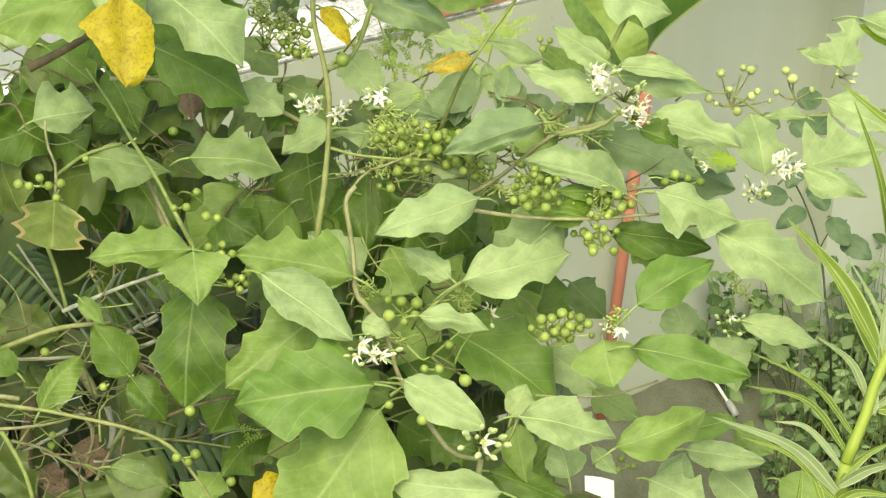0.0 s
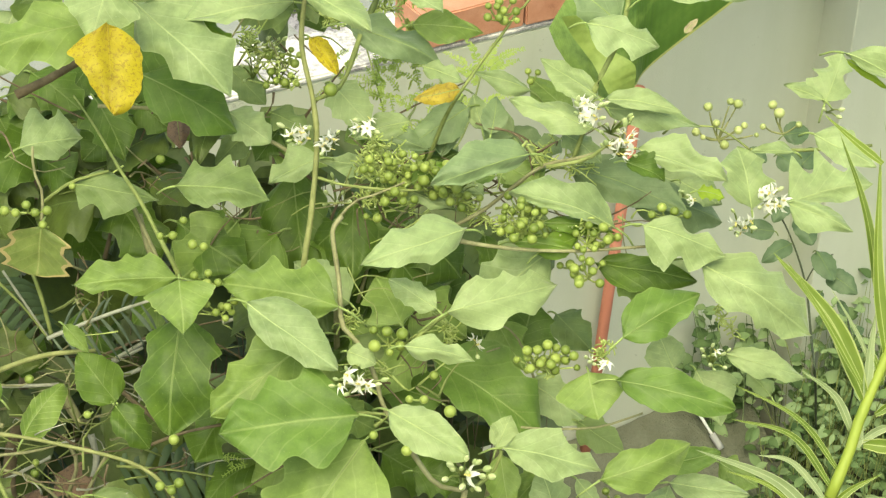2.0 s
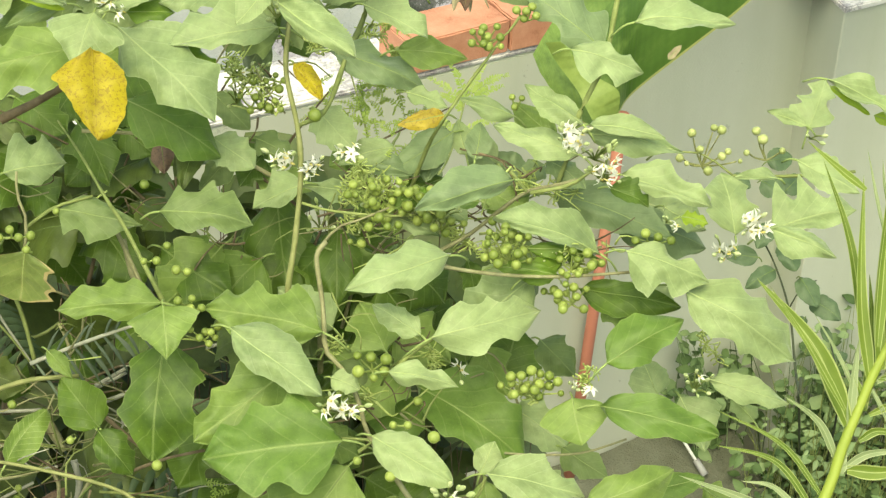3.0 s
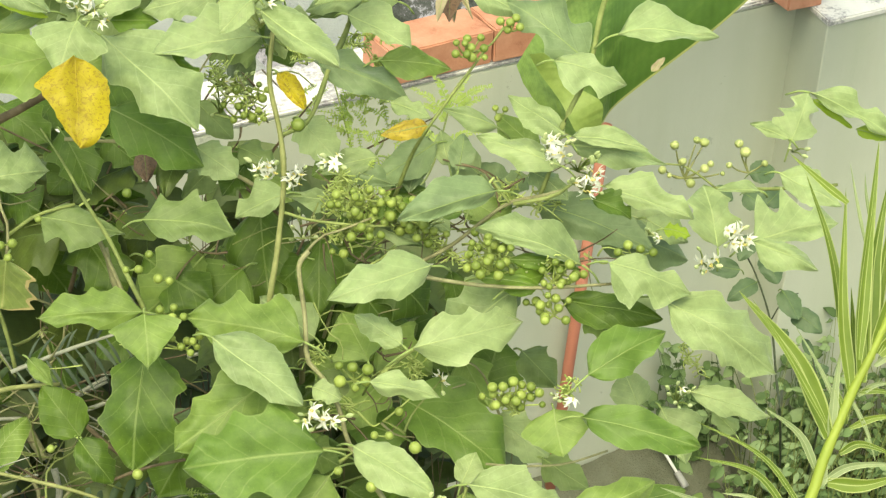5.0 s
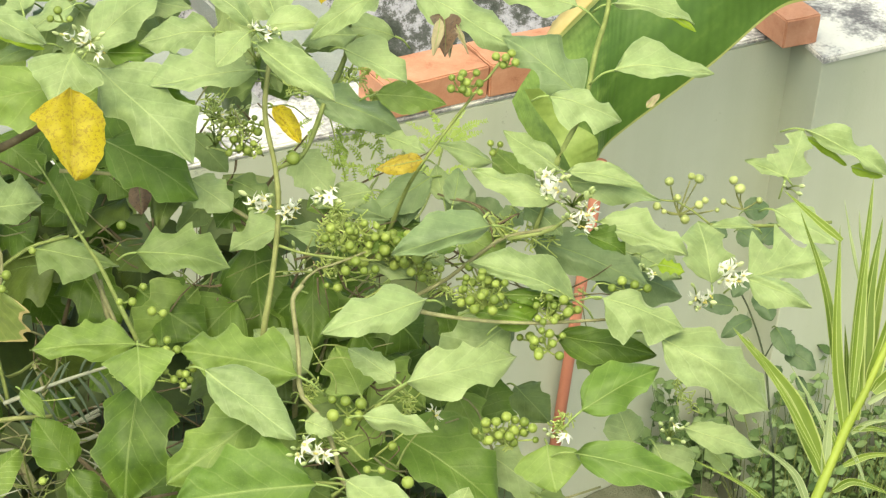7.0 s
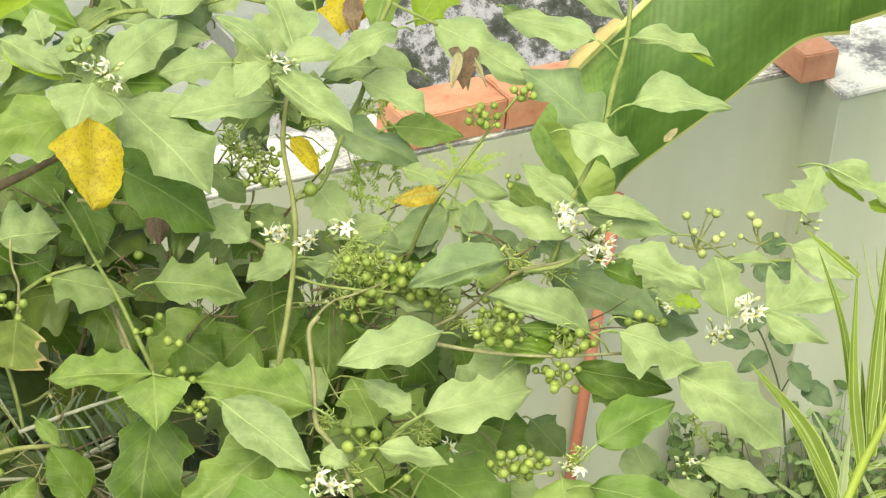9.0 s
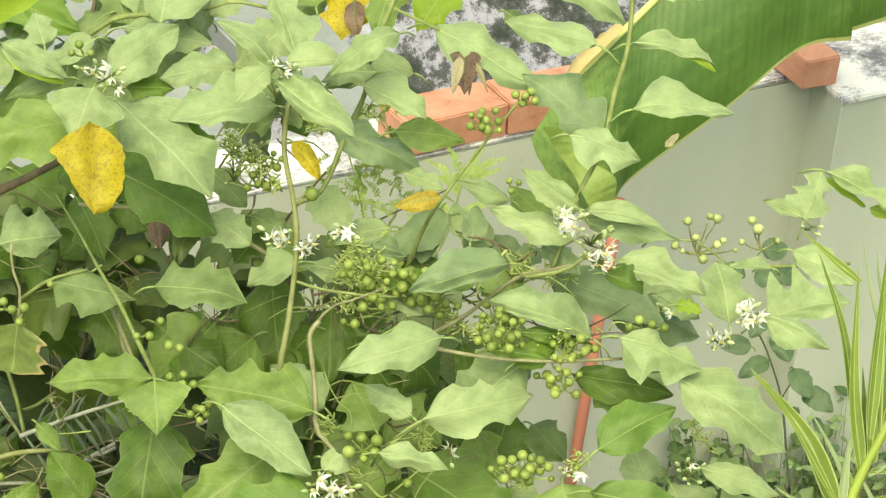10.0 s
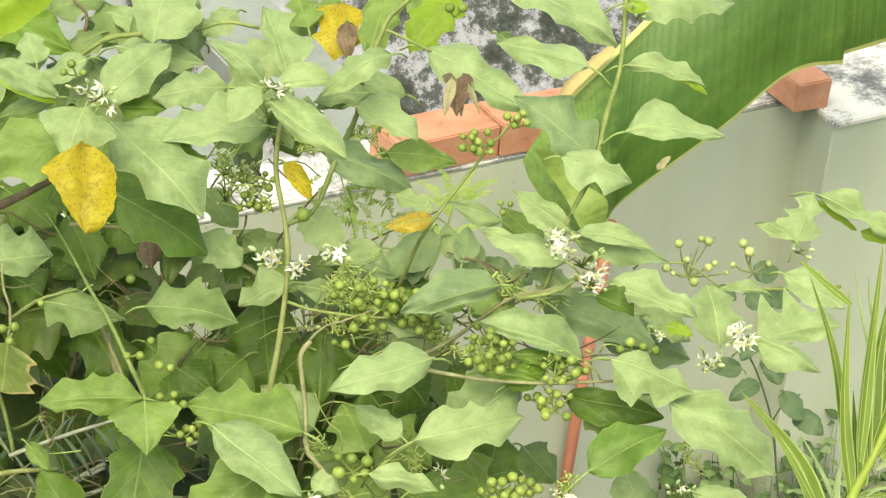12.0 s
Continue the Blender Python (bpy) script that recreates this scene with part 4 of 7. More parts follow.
leaf(bush, "green", (-0.240, 1.634, 2.001), (-0.341, 1.622, 1.996), 0.040, turn=-4, seed=58, left=0.37, teeth=((0.4, 0.8), (0.22, 0.45, 0.72)), deep=0.16)
leaf(bush, "green", (-0.236, 1.609, 2.017), (-0.227, 1.562, 1.987), 0.064, turn=5, seed=59, left=0.50, teeth=((0.22,), (0.22,)), deep=0.12, peak=0.25)
leaf(bush, "green", (-0.084, 1.597, 2.001), (-0.200, 1.622, 2.008), 0.062, turn=-0, seed=60, left=0.39, teeth=((0.35, 0.7), (0.28, 0.62, 0.85)), deep=0.2)
leaf(bush, "mist", (-0.169, 1.573, 2.019), (-0.081, 1.526, 1.984), 0.050, turn=-1, seed=61, left=0.60, teeth=((0.45,), (0.4, 0.75)), deep=0.09, fold=0.02, arch=0.04)
leaf(bush, "mist", (-0.078, 1.689, 1.940), (-0.138, 1.730, 1.960), 0.052, turn=0, seed=62)
leaf(bush, "deep", (-0.239, 1.638, 1.956), (-0.245, 1.550, 1.878), 0.080, turn=1, seed=63, left=0.55, teeth=((0.28, 0.66), (0.2, 0.6)), deep=0.12, peak=0.5, fold=0.03)
leaf(bush, "green", (-0.108, 1.604, 1.959), (-0.202, 1.539, 1.909), 0.072, turn=2, seed=64, left=0.51, teeth=((0.4, 0.75), (0.35, 0.62, 0.88)), deep=0.14)
leaf(bush, "rich", (-0.060, 1.508, 1.944), (-0.190, 1.496, 1.926), 0.094, turn=-2, seed=65, left=0.49, teeth=((0.3, 0.62), (0.3, 0.58, 0.84)), deep=0.15, arch=0.06, fold=0.12)
leaf(bush, "green", (-0.054, 1.526, 1.899), (-0.146, 1.437, 1.803), 0.122, turn=8, seed=66, left=0.51, teeth=((0.18, 0.42, 0.7), (0.3, 0.6)), deep=0.12)
leaf(bush, "pale", (-0.033, 1.511, 1.948), (0.042, 1.468, 1.933), 0.041, turn=2, seed=67, left=0.49, teeth=((0.5,), (0.5,)), deep=0.05)
leaf(bush, "rich", (0.007, 1.659, 1.898), (0.116, 1.604, 1.850), 0.078, turn=-7, seed=68, left=0.61, teeth=((0.4, 0.72), (0.4, 0.7)), deep=0.1)
leaf(bush, "pale", (-0.022, 1.561, 1.985), (0.046, 1.558, 1.973), 0.024, turn=5, seed=69, left=0.55, teeth=((0.35, 0.7), (0.3, 0.62)), deep=0.16)
leaf(bush, "pale", (0.018, 1.588, 2.006), (0.126, 1.632, 2.017), 0.050, turn=6, seed=70, left=0.50, teeth=((0.28, 0.52, 0.76), (0.35, 0.68)), deep=0.18)
leaf(bush, "mist", (0.116, 1.674, 2.022), (0.044, 1.633, 1.985), 0.064, turn=4, seed=71, left=0.42, teeth=((0.4, 0.7), (0.35, 0.65)), deep=0.12)
leaf(bush, "green", (-0.024, 1.636, 1.953), (-0.053, 1.687, 1.977), 0.056, turn=0, seed=72)
leaf(bush, "pale", (0.009, 1.598, 2.002), (-0.039, 1.627, 2.016), 0.028, turn=0, seed=73)
leaf(bush, "mist", (0.032, 1.624, 2.076), (-0.063, 1.582, 2.062), 0.046, turn=-3, seed=74, left=0.42, teeth=((0.4, 0.72), (0.3, 0.62)), deep=0.12)
leaf(bush, "rich", (0.183, 1.570, 1.998), (0.256, 1.605, 2.029), 0.048, turn=0, seed=75, left=0.60, teeth=((0.5,), (0.4, 0.7)), deep=0.08)
leaf(bush, "deep", (0.160, 1.668, 2.015), (0.259, 1.653, 2.011), 0.039, turn=-5, seed=76, left=0.39, teeth=((0.5,), (0.4,)), deep=0.08)
leaf(bush, "pale", (0.198, 1.640, 2.080), (0.279, 1.629, 2.056), 0.046, turn=0, seed=77, left=0.33, teeth=((0.35, 0.7), (0.36, 0.64)), deep=0.24)
leaf(bush, "pale", (0.254, 1.629, 2.047), (0.366, 1.597, 1.991), 0.060, turn=1, seed=78, left=0.57, teeth=((0.3, 0.55, 0.8), (0.32, 0.58, 0.8)), deep=0.14)
leaf(bush, "green", (0.154, 1.567, 1.959), (0.164, 1.532, 1.931), 0.063, turn=9, seed=79, left=0.49, teeth=((0.4,), (0.4,)), deep=0.1)
leaf(bush, "rich", (0.178, 1.548, 1.966), (0.289, 1.521, 1.959), 0.041, turn=1, seed=80, left=0.50, teeth=((0.5,), (0.4, 0.75)), deep=0.05)
leaf(bush, "pale", (0.286, 1.604, 1.959), (0.366, 1.590, 1.947), 0.028, turn=1, seed=81, left=0.52, teeth=((0.5,), (0.45, 0.75)), deep=0.14)
leaf(bush, "pale", (0.266, 1.634, 1.915), (0.290, 1.590, 1.884), 0.044, turn=8, seed=82, left=0.68, teeth=((0.4,), (0.5,)), deep=0.12)
leaf(bush, "mist", (0.250, 1.674, 1.885), (0.234, 1.705, 1.906), 0.043, turn=2, seed=83, left=0.54, teeth=((0.5,), (0.5,)), deep=0.05)
leaf(bush, "pale", (0.075, 1.509, 1.910), (0.170, 1.503, 1.896), 0.049, turn=-5, seed=84, left=0.55, teeth=((0.5, 0.85), (0.5,)), deep=0.18)
leaf(bush, "pale", (0.071, 1.547, 1.878), (0.084, 1.572, 1.899), 0.030, turn=-7, seed=85, left=0.48, teeth=((0.6,), (0.6,)), deep=0.1)
leaf(bush, "green", (0.167, 1.494, 1.888), (0.253, 1.531, 1.907), 0.043, turn=10, seed=86, left=0.44, teeth=((0.35, 0.7), (0.4, 0.75)), deep=0.1)
leaf(bush, "mist", (0.243, 1.571, 1.824), (0.321, 1.554, 1.826), 0.028, turn=6, seed=87, left=0.48, teeth=((0.5,), (0.5,)), deep=0.06)
leaf(bush, "pale", (0.274, 1.585, 1.791), (0.320, 1.555, 1.766), 0.041, turn=5, seed=88, left=0.50, teeth=((0.5,), (0.5,)), deep=0.08)
leaf(bush, "mist", (0.149, 1.533, 1.856), (0.172, 1.509, 1.844), 0.018, turn=7, seed=89, left=0.47, teeth=((0.5,), (0.5,)), deep=0.1)
leaf(bush, "green", (0.076, 1.560, 1.861), (0.087, 1.517, 1.821), 0.034, turn=9, seed=90, left=0.45, teeth=((0.45,), (0.5,)), deep=0.14)
leaf(bush, "green", (0.127, 1.585, 1.827), (0.087, 1.540, 1.806), 0.036, turn=0, seed=91)
leaf(bush, "pale", (0.063, 1.468, 1.851), (-0.045, 1.479, 1.855), 0.051, turn=1, seed=92, left=0.62, teeth=((0.4, 0.7), (0.35, 0.7)), deep=0.12)
leaf(bush, "deep", (0.049, 1.588, 1.761), (0.123, 1.560, 1.750), 0.055, turn=0, seed=93)
leaf(bush, "deep", (-0.309, 1.643, 1.838), (-0.352, 1.678, 1.873), 0.048, turn=-3, seed=94, left=0.51, teeth=((0.5,), (0.5,)), deep=0.06)
leaf(bush, "deep", (-0.311, 1.641, 1.837), (-0.273, 1.611, 1.808), 0.036, turn=-5, seed=95, left=0.53, teeth=((0.4, 0.7), (0.45, 0.75)), deep=0.1)
leaf(bush, "withered", (-0.373, 1.659, 2.038), (-0.380, 1.647, 1.986), 0.073, turn=0, seed=96, deep=0.14, lobes=3, fold=0.55, arch=-0.05, peak=0.5)
leaf(bush, "deep", (-0.262, 1.789, 1.962), (-0.184, 1.741, 1.939), 0.070, turn=0, seed=97)
leaf(bush, "deep", (-0.340, 1.862, 1.944), (-0.286, 1.792, 1.910), 0.069, turn=0, seed=98)
leaf(bush, "pale", (0.389, 1.819, 2.116), (0.408, 1.860, 2.155), 0.040, turn=-1, seed=99, left=0.57, teeth=((0.3, 0.52, 0.8), (0.35, 0.7)), deep=0.26)
leaf(bush, "pale", (0.388, 1.820, 2.120), (0.349, 1.838, 2.127), 0.016, turn=-4, seed=100, left=0.38, teeth=((0.5,), (0.6,)), deep=0.2)
leaf(bush, "pale", (0.396, 1.800, 2.185), (0.489, 1.771, 2.153), 0.024, turn=3, seed=101, left=0.65, teeth=((0.35, 0.6), (0.4, 0.65)), deep=0.3, fold=0.3)
leaf(bush, "pale", (0.192, 1.691, 2.132), (0.276, 1.659, 2.123), 0.035, turn=2, seed=102, left=0.74, teeth=((0.4, 0.8), (0.4, 0.75)), deep=0.16)
leaf(bush, "deep", (0.180, 1.677, 2.126), (0.220, 1.671, 2.111), 0.024, turn=-3, seed=103, left=0.65, teeth=((0.5, 0.85), (0.4,)), deep=0.2, fold=0.5)
leaf(bush, "pale", (0.306, 1.679, 2.076), (0.293, 1.732, 2.115), 0.051, turn=11, seed=104, left=0.51, teeth=((0.35, 0.7), (0.35, 0.7)), deep=0.14)
leaf(bush, "pale", (0.344, 1.708, 2.125), (0.302, 1.702, 2.129), 0.013, turn=-3, seed=105, left=0.22, teeth=((), (0.3,)), deep=0.1)
leaf(bush, "pale", (0.335, 1.662, 2.097), (0.420, 1.688, 2.106), 0.055, turn=-3, seed=106, left=0.75, teeth=((0.2, 0.5, 0.85), (0.75,)), deep=0.26, arch=0.03, fold=0.05)
leaf(bush, "pale", (0.333, 1.650, 2.104), (0.394, 1.626, 2.094), 0.030, turn=1, seed=107, left=0.44, teeth=((0.75,), (0.42,)), deep=0.3, arch=0.03, fold=0.05)
leaf(bush, "pale", (0.365, 1.734, 2.131), (0.423, 1.701, 2.118), 0.035, turn=1, seed=108, left=0.57, teeth=((0.4,), (0.6,)), deep=0.2)
leaf(bush, "blue", (0.135, 1.784, 2.049), (0.256, 1.742, 2.031), 0.049, turn=2, seed=109, left=0.56, teeth=((0.35, 0.7), (0.4,)), deep=0.1)
leaf(bush, "mist", (0.177, 1.668, 2.056), (0.074, 1.676, 2.089), 0.040, turn=1, seed=110, left=0.26, teeth=((0.4, 0.7), (0.35, 0.7)), deep=0.12)
leaf(bush, "blue", (0.197, 1.789, 2.021), (0.298, 1.783, 1.994), 0.046, turn=2, seed=111, left=0.45, teeth=((0.4, 0.7), (0.4, 0.7)), deep=0.1)
leaf(bush, "grey", (-0.041, 1.729, 2.050), (0.025, 1.716, 2.040), 0.018, turn=-2, seed=112, left=0.53, teeth=((0.5,), (0.5,)), deep=0.06)
leaf(bush, "green", (0.136, 1.808, 2.096), (0.093, 1.852, 2.116), 0.036, turn=-5, seed=113, left=0.58, teeth=((0.5,), (0.5,)), deep=0.1)
leaf(bush, "deep", (0.093, 1.695, 1.882), (0.107, 1.732, 1.921), 0.068, turn=-6, seed=114, left=0.53, teeth=((0.35, 0.7), (0.4, 0.75)), deep=0.12)
leaf(bush, "green", (-0.007, 1.669, 1.908), (-0.045, 1.619, 1.881), 0.047, turn=0, seed=115)
leaf(bush, "grey", (-0.077, 1.687, 1.898), (-0.022, 1.649, 1.880), 0.043, turn=0, seed=116)
leaf(bush, "green", (0.070, 1.699, 1.918), (0.098, 1.652, 1.895), 0.043, turn=0, seed=117)
leaf(bush, "mist", (-0.020, 1.680, 1.961), (-0.054, 1.656, 1.947), 0.027, turn=0, seed=118)
leaf(bush, "green", (-0.097, 1.649, 1.839), (-0.048, 1.626, 1.830), 0.043, turn=0, seed=119)
leaf(bush, "vivid", (0.102, 1.648, 2.036), (0.142, 1.666, 2.048), 0.027, turn=0, seed=120, lobes=1)
leaf(bush, "vivid", (-0.023, 1.707, 2.072), (0.019, 1.726, 2.086), 0.023, turn=0, seed=121, lobes=1)
leaf(bush, "vivid", (-0.463, 1.993, 2.227), (-0.358, 1.951, 2.206), 0.057, turn=0, seed=122)
leaf(bush, "mist", (-0.382, 1.876, 2.227), (-0.397, 1.908, 2.247), 0.031, turn=0, seed=123)
leaf(bush, "straw", (0.031, 1.805, 2.280), (0.026, 1.770, 2.258), 0.011, turn=0, seed=124, lobes=1, deep=0.1, petiole=0)
leaf(bush, "straw", (0.045, 1.814, 2.275), (0.060, 1.782, 2.257), 0.006, turn=0, seed=125, lobes=1, deep=0.1, petiole=0)
leaf(bush, "straw", (0.038, 1.832, 2.266), (0.043, 1.796, 2.244), 0.009, turn=0, seed=126, lobes=1, deep=0.1, petiole=0)
leaf(bush, "lime", (0.190, 1.826, 2.358), (0.214, 1.825, 2.359), 0.014, turn=0, seed=127, lobes=1)
leaf(bush, "mist", (0.017, 1.747, 2.061), (0.050, 1.726, 2.052), 0.025, turn=0, seed=128)
leaf(bush, "mist", (-0.033, 1.722, 2.057), (0.019, 1.706, 2.050), 0.022, turn=0, seed=129)
leaf(bush, "mist", (0.125, 1.768, 2.101), (0.164, 1.740, 2.087), 0.028, turn=0, seed=130)
leaf(bush, "mist", (-0.016, 1.809, 2.146), (0.026, 1.794, 2.139), 0.022, turn=0, seed=131)
leaf(bush, "grey", (-0.110, 1.970, 2.259), (-0.144, 1.944, 2.240), 0.029, turn=0, seed=132)
leaf(bush, "grey", (0.073, 1.874, 2.299), (0.100, 1.854, 2.288), 0.019, turn=0, seed=133)
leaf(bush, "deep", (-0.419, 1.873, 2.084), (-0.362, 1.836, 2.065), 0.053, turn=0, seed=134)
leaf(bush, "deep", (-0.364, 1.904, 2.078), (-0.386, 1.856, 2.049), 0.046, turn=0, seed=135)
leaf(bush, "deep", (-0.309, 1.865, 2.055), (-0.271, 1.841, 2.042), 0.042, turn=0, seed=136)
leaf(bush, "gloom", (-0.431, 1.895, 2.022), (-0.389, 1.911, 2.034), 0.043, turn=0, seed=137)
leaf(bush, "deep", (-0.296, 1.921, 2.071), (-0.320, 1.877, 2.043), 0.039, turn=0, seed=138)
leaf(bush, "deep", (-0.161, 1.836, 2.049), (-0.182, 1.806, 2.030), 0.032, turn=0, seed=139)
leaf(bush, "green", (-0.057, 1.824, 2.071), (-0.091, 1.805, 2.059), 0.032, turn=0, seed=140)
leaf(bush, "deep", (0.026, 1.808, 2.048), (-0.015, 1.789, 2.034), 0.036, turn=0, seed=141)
leaf(bush, "green", (0.064, 1.769, 2.062), (0.106, 1.747, 2.051), 0.038, turn=0, seed=142)
leaf(bush, "mist", (0.127, 1.799, 2.075), (0.092, 1.775, 2.059), 0.027, turn=0, seed=143)
leaf(bush, "mist", (0.248, 1.778, 2.044), (0.284, 1.756, 2.033), 0.032, turn=0, seed=144)
leaf(bush, "lime", (0.249, 1.663, 2.105), (0.275, 1.657, 2.103), 0.016, turn=0, seed=145)
leaf(bush, "vivid", (0.076, 1.653, 2.046), (0.138, 1.647, 2.044), 0.018, turn=0, seed=146, lobes=1)
leaf(bush, "vivid", (0.106, 1.672, 2.056), (0.177, 1.667, 2.054), 0.018, turn=0, seed=147, lobes=1)
leaf(bush, "deep", (0.053, 1.748, 1.990), (0.063, 1.705, 1.970), 0.024, turn=0, seed=148)
leaf(bush, "deep", (-0.081, 1.805, 1.987), (-0.080, 1.743, 1.931), 0.050, turn=11, seed=149, left=0.50, teeth=((0.4,), (0.5,)), deep=0.08)
leaf(bush, "gloom", (-0.187, 1.821, 1.954), (-0.203, 1.782, 1.935), 0.028, turn=0, seed=150)
leaf(bush, "green", (-0.069, 1.610, 1.933), (-0.042, 1.587, 1.922), 0.023, turn=0, seed=151)
leaf(bush, "mist", (0.218, 1.697, 2.004), (0.258, 1.673, 1.993), 0.031, turn=0, seed=152)
leaf(bush, "green", (0.184, 1.667, 1.996), (0.212, 1.644, 1.985), 0.024, turn=0, seed=153)
leaf(bush, "mist", (0.103, 1.680, 1.858), (0.163, 1.639, 1.840), 0.050, turn=0, seed=154)
leaf(bush, "pale", (0.148, 1.580, 1.837), (0.125, 1.603, 1.848), 0.030, turn=0, seed=155)
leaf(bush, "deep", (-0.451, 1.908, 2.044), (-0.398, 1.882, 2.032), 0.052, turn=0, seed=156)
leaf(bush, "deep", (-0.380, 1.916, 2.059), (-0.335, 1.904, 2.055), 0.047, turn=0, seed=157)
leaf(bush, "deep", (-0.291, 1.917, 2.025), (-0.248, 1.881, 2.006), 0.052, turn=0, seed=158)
leaf(bush, "gloom", (-0.221, 1.810, 2.081), (-0.235, 1.761, 2.052), 0.027, turn=0, seed=159, lobes=1, deep=0.03)
leaf(bush, "dead", (-0.266, 1.842, 2.057), (-0.259, 1.811, 2.039), 0.024, turn=0, seed=160, lobes=1, deep=0.1)
leaf(bush, "grey", (-0.168, 1.828, 2.074), (-0.129, 1.810, 2.066), 0.031, turn=0, seed=161)
leaf(bush, "pale", (0.206, 1.530, 1.819), (0.262, 1.503, 1.807), 0.053, turn=0, seed=162)
leaf(bush, "deep", (0.052, 1.532, 1.821), (0.128, 1.514, 1.804), 0.034, turn=0, seed=163, left=0.52, teeth=((0.4, 0.7), (0.5,)), deep=0.12)
leaf(bush, "green", (0.362, 1.669, 1.703), (0.416, 1.639, 1.690), 0.045, turn=0, seed=164)
leaf(bush, "green", (0.313, 1.699, 1.746), (0.355, 1.675, 1.735), 0.033, turn=0, seed=165)
leaf(bush, "grey", (0.382, 1.819, 1.743), (0.357, 1.845, 1.755), 0.028, turn=0, seed=166)
leaf(bush, "grey", (0.363, 1.928, 1.725), (0.402, 1.902, 1.713), 0.043, turn=0, seed=167)
leaf(bush, "yellow", (-0.146, 1.510, 1.825), (-0.174, 1.488, 1.814), 0.029, turn=0, seed=168, deep=0.1)
leaf(bush, "deep", (-0.462, 1.891, 2.019), (-0.424, 1.846, 1.997), 0.050, turn=0, seed=169)
leaf(bush, "dead", (0.034, 1.826, 2.275), (0.038, 1.785, 2.250), 0.028, turn=0, seed=170, deep=0.2, lobes=2, fold=0.9)
leaf(bush, "dead", (-0.327, 1.912, 1.876), (-0.348, 1.942, 1.891), 0.040, turn=0, seed=171)
leaf(bush, "dead", (-0.419, 1.828, 1.582), (-0.375, 1.802, 1.571), 0.048, turn=0, seed=172)
leaf(bush, "dead", (-0.457, 1.813, 1.560), (-0.420, 1.787, 1.548), 0.034, turn=0, seed=173)
leaf(bush, "dead", (-0.423, 1.938, 1.913), (-0.450, 1.897, 1.892), 0.041, turn=0, seed=174)
leaf(bush, "ribbed", (-0.405, 1.635, 1.793), (-0.369, 1.675, 1.835), 0.034, turn=2, seed=175, left=0.41, teeth=((), ()), deep=0.03)
leaf(bush, "gloom", (-0.247, 1.771, 1.674), (-0.187, 1.756, 1.668), 0.060, turn=0, seed=176)
leaf(bush, "deep", (-0.352, 1.739, 1.628), (-0.290, 1.714, 1.618), 0.059, turn=0, seed=177)
leaf(bush, "green", (-0.245, 1.565, 1.729), (-0.219, 1.604, 1.748), 0.049, turn=0, seed=178)
leaf(bush, "gloom", (-0.484, 1.844, 1.692), (-0.432, 1.805, 1.674), 0.046, turn=0, seed=179)
leaf(bush, "gloom", (-0.488, 1.833, 1.763), (-0.420, 1.814, 1.755), 0.054, turn=0, seed=180)
leaf(bush, "deep", (-0.106, 1.839, 1.946), (-0.083, 1.750, 1.903), 0.056, turn=0, seed=181)
leaf(bush, "deep", (-0.058, 1.812, 1.908), (-0.013, 1.775, 1.890), 0.058, turn=0, seed=182)
leaf(bush, "green", (-0.015, 1.748, 1.904), (0.041, 1.712, 1.887), 0.063, turn=0, seed=183)
leaf(bush, "deep", (0.059, 1.769, 1.845), (0.046, 1.813, 1.867), 0.032, turn=0, seed=184)
leaf(bush, "pale", (-0.075, 1.573, 1.967), (-0.047, 1.562, 1.962), 0.023, turn=0, seed=185)
leaf(bush, "deep", (-0.105, 1.601, 1.780), (-0.046, 1.614, 1.787), 0.043, turn=0, seed=186)
leaf(bush, "deep", (-0.009, 1.648, 1.760), (0.040, 1.637, 1.756), 0.050, turn=0, seed=187)
leaf(bush, "grey", (0.138, 1.825, 1.839), (0.176, 1.787, 1.821), 0.046, turn=0, seed=188)
leaf(bush, "grey", (0.155, 1.642, 1.839), (0.202, 1.613, 1.826), 0.037, turn=0, seed=189)
leaf(bush, "mist", (0.225, 1.830, 2.019), (0.297, 1.799, 2.005), 0.052, turn=0, seed=190)
leaf(bush, "mist", (-0.208, 1.812, 2.082), (-0.164, 1.782, 2.067), 0.043, turn=0, seed=191)
leaf(bush, "green", (-0.171, 1.839, 2.033), (-0.109, 1.815, 2.022), 0.039, turn=0, seed=192)
leaf(bush, "deep", (-0.329, 1.893, 2.023), (-0.367, 1.847, 1.999), 0.053, turn=0, seed=193)
leaf(bush, "gloom", (-0.244, 1.730, 1.791), (-0.196, 1.681, 1.768), 0.056, turn=0, seed=194)
leaf(bush, "grey", (-0.267, 2.016, 2.232), (-0.307, 1.990, 2.214), 0.041, turn=0, seed=195)
leaf(bush, "pale", (-0.196, 2.017, 2.237), (-0.230, 1.991, 2.219), 0.034, turn=0, seed=196)
leaf(bush, "green", (-0.112, 1.976, 2.269), (-0.074, 1.958, 2.260), 0.040, turn=0, seed=197)
leaf(bush, "grey", (-0.395, 2.012, 2.222), (-0.336, 2.039, 2.242), 0.043, turn=0, seed=198)
leaf(bush, "grey", (-0.337, 2.002, 2.207), (-0.375, 1.970, 2.185), 0.034, turn=0, seed=199)
leaf(bush, "mist", (0.160, 1.748, 2.144), (0.257, 1.738, 2.135), 0.027, turn=1, seed=401, left=0.43, teeth=((0.4, 0.7), (0.5,)))
leaf(bush, "mist", (0.094, 1.808, 2.123), (0.035, 1.812, 2.141), 0.021, turn=-4, seed=402, left=0.61, teeth=((0.4,), (0.6,)))
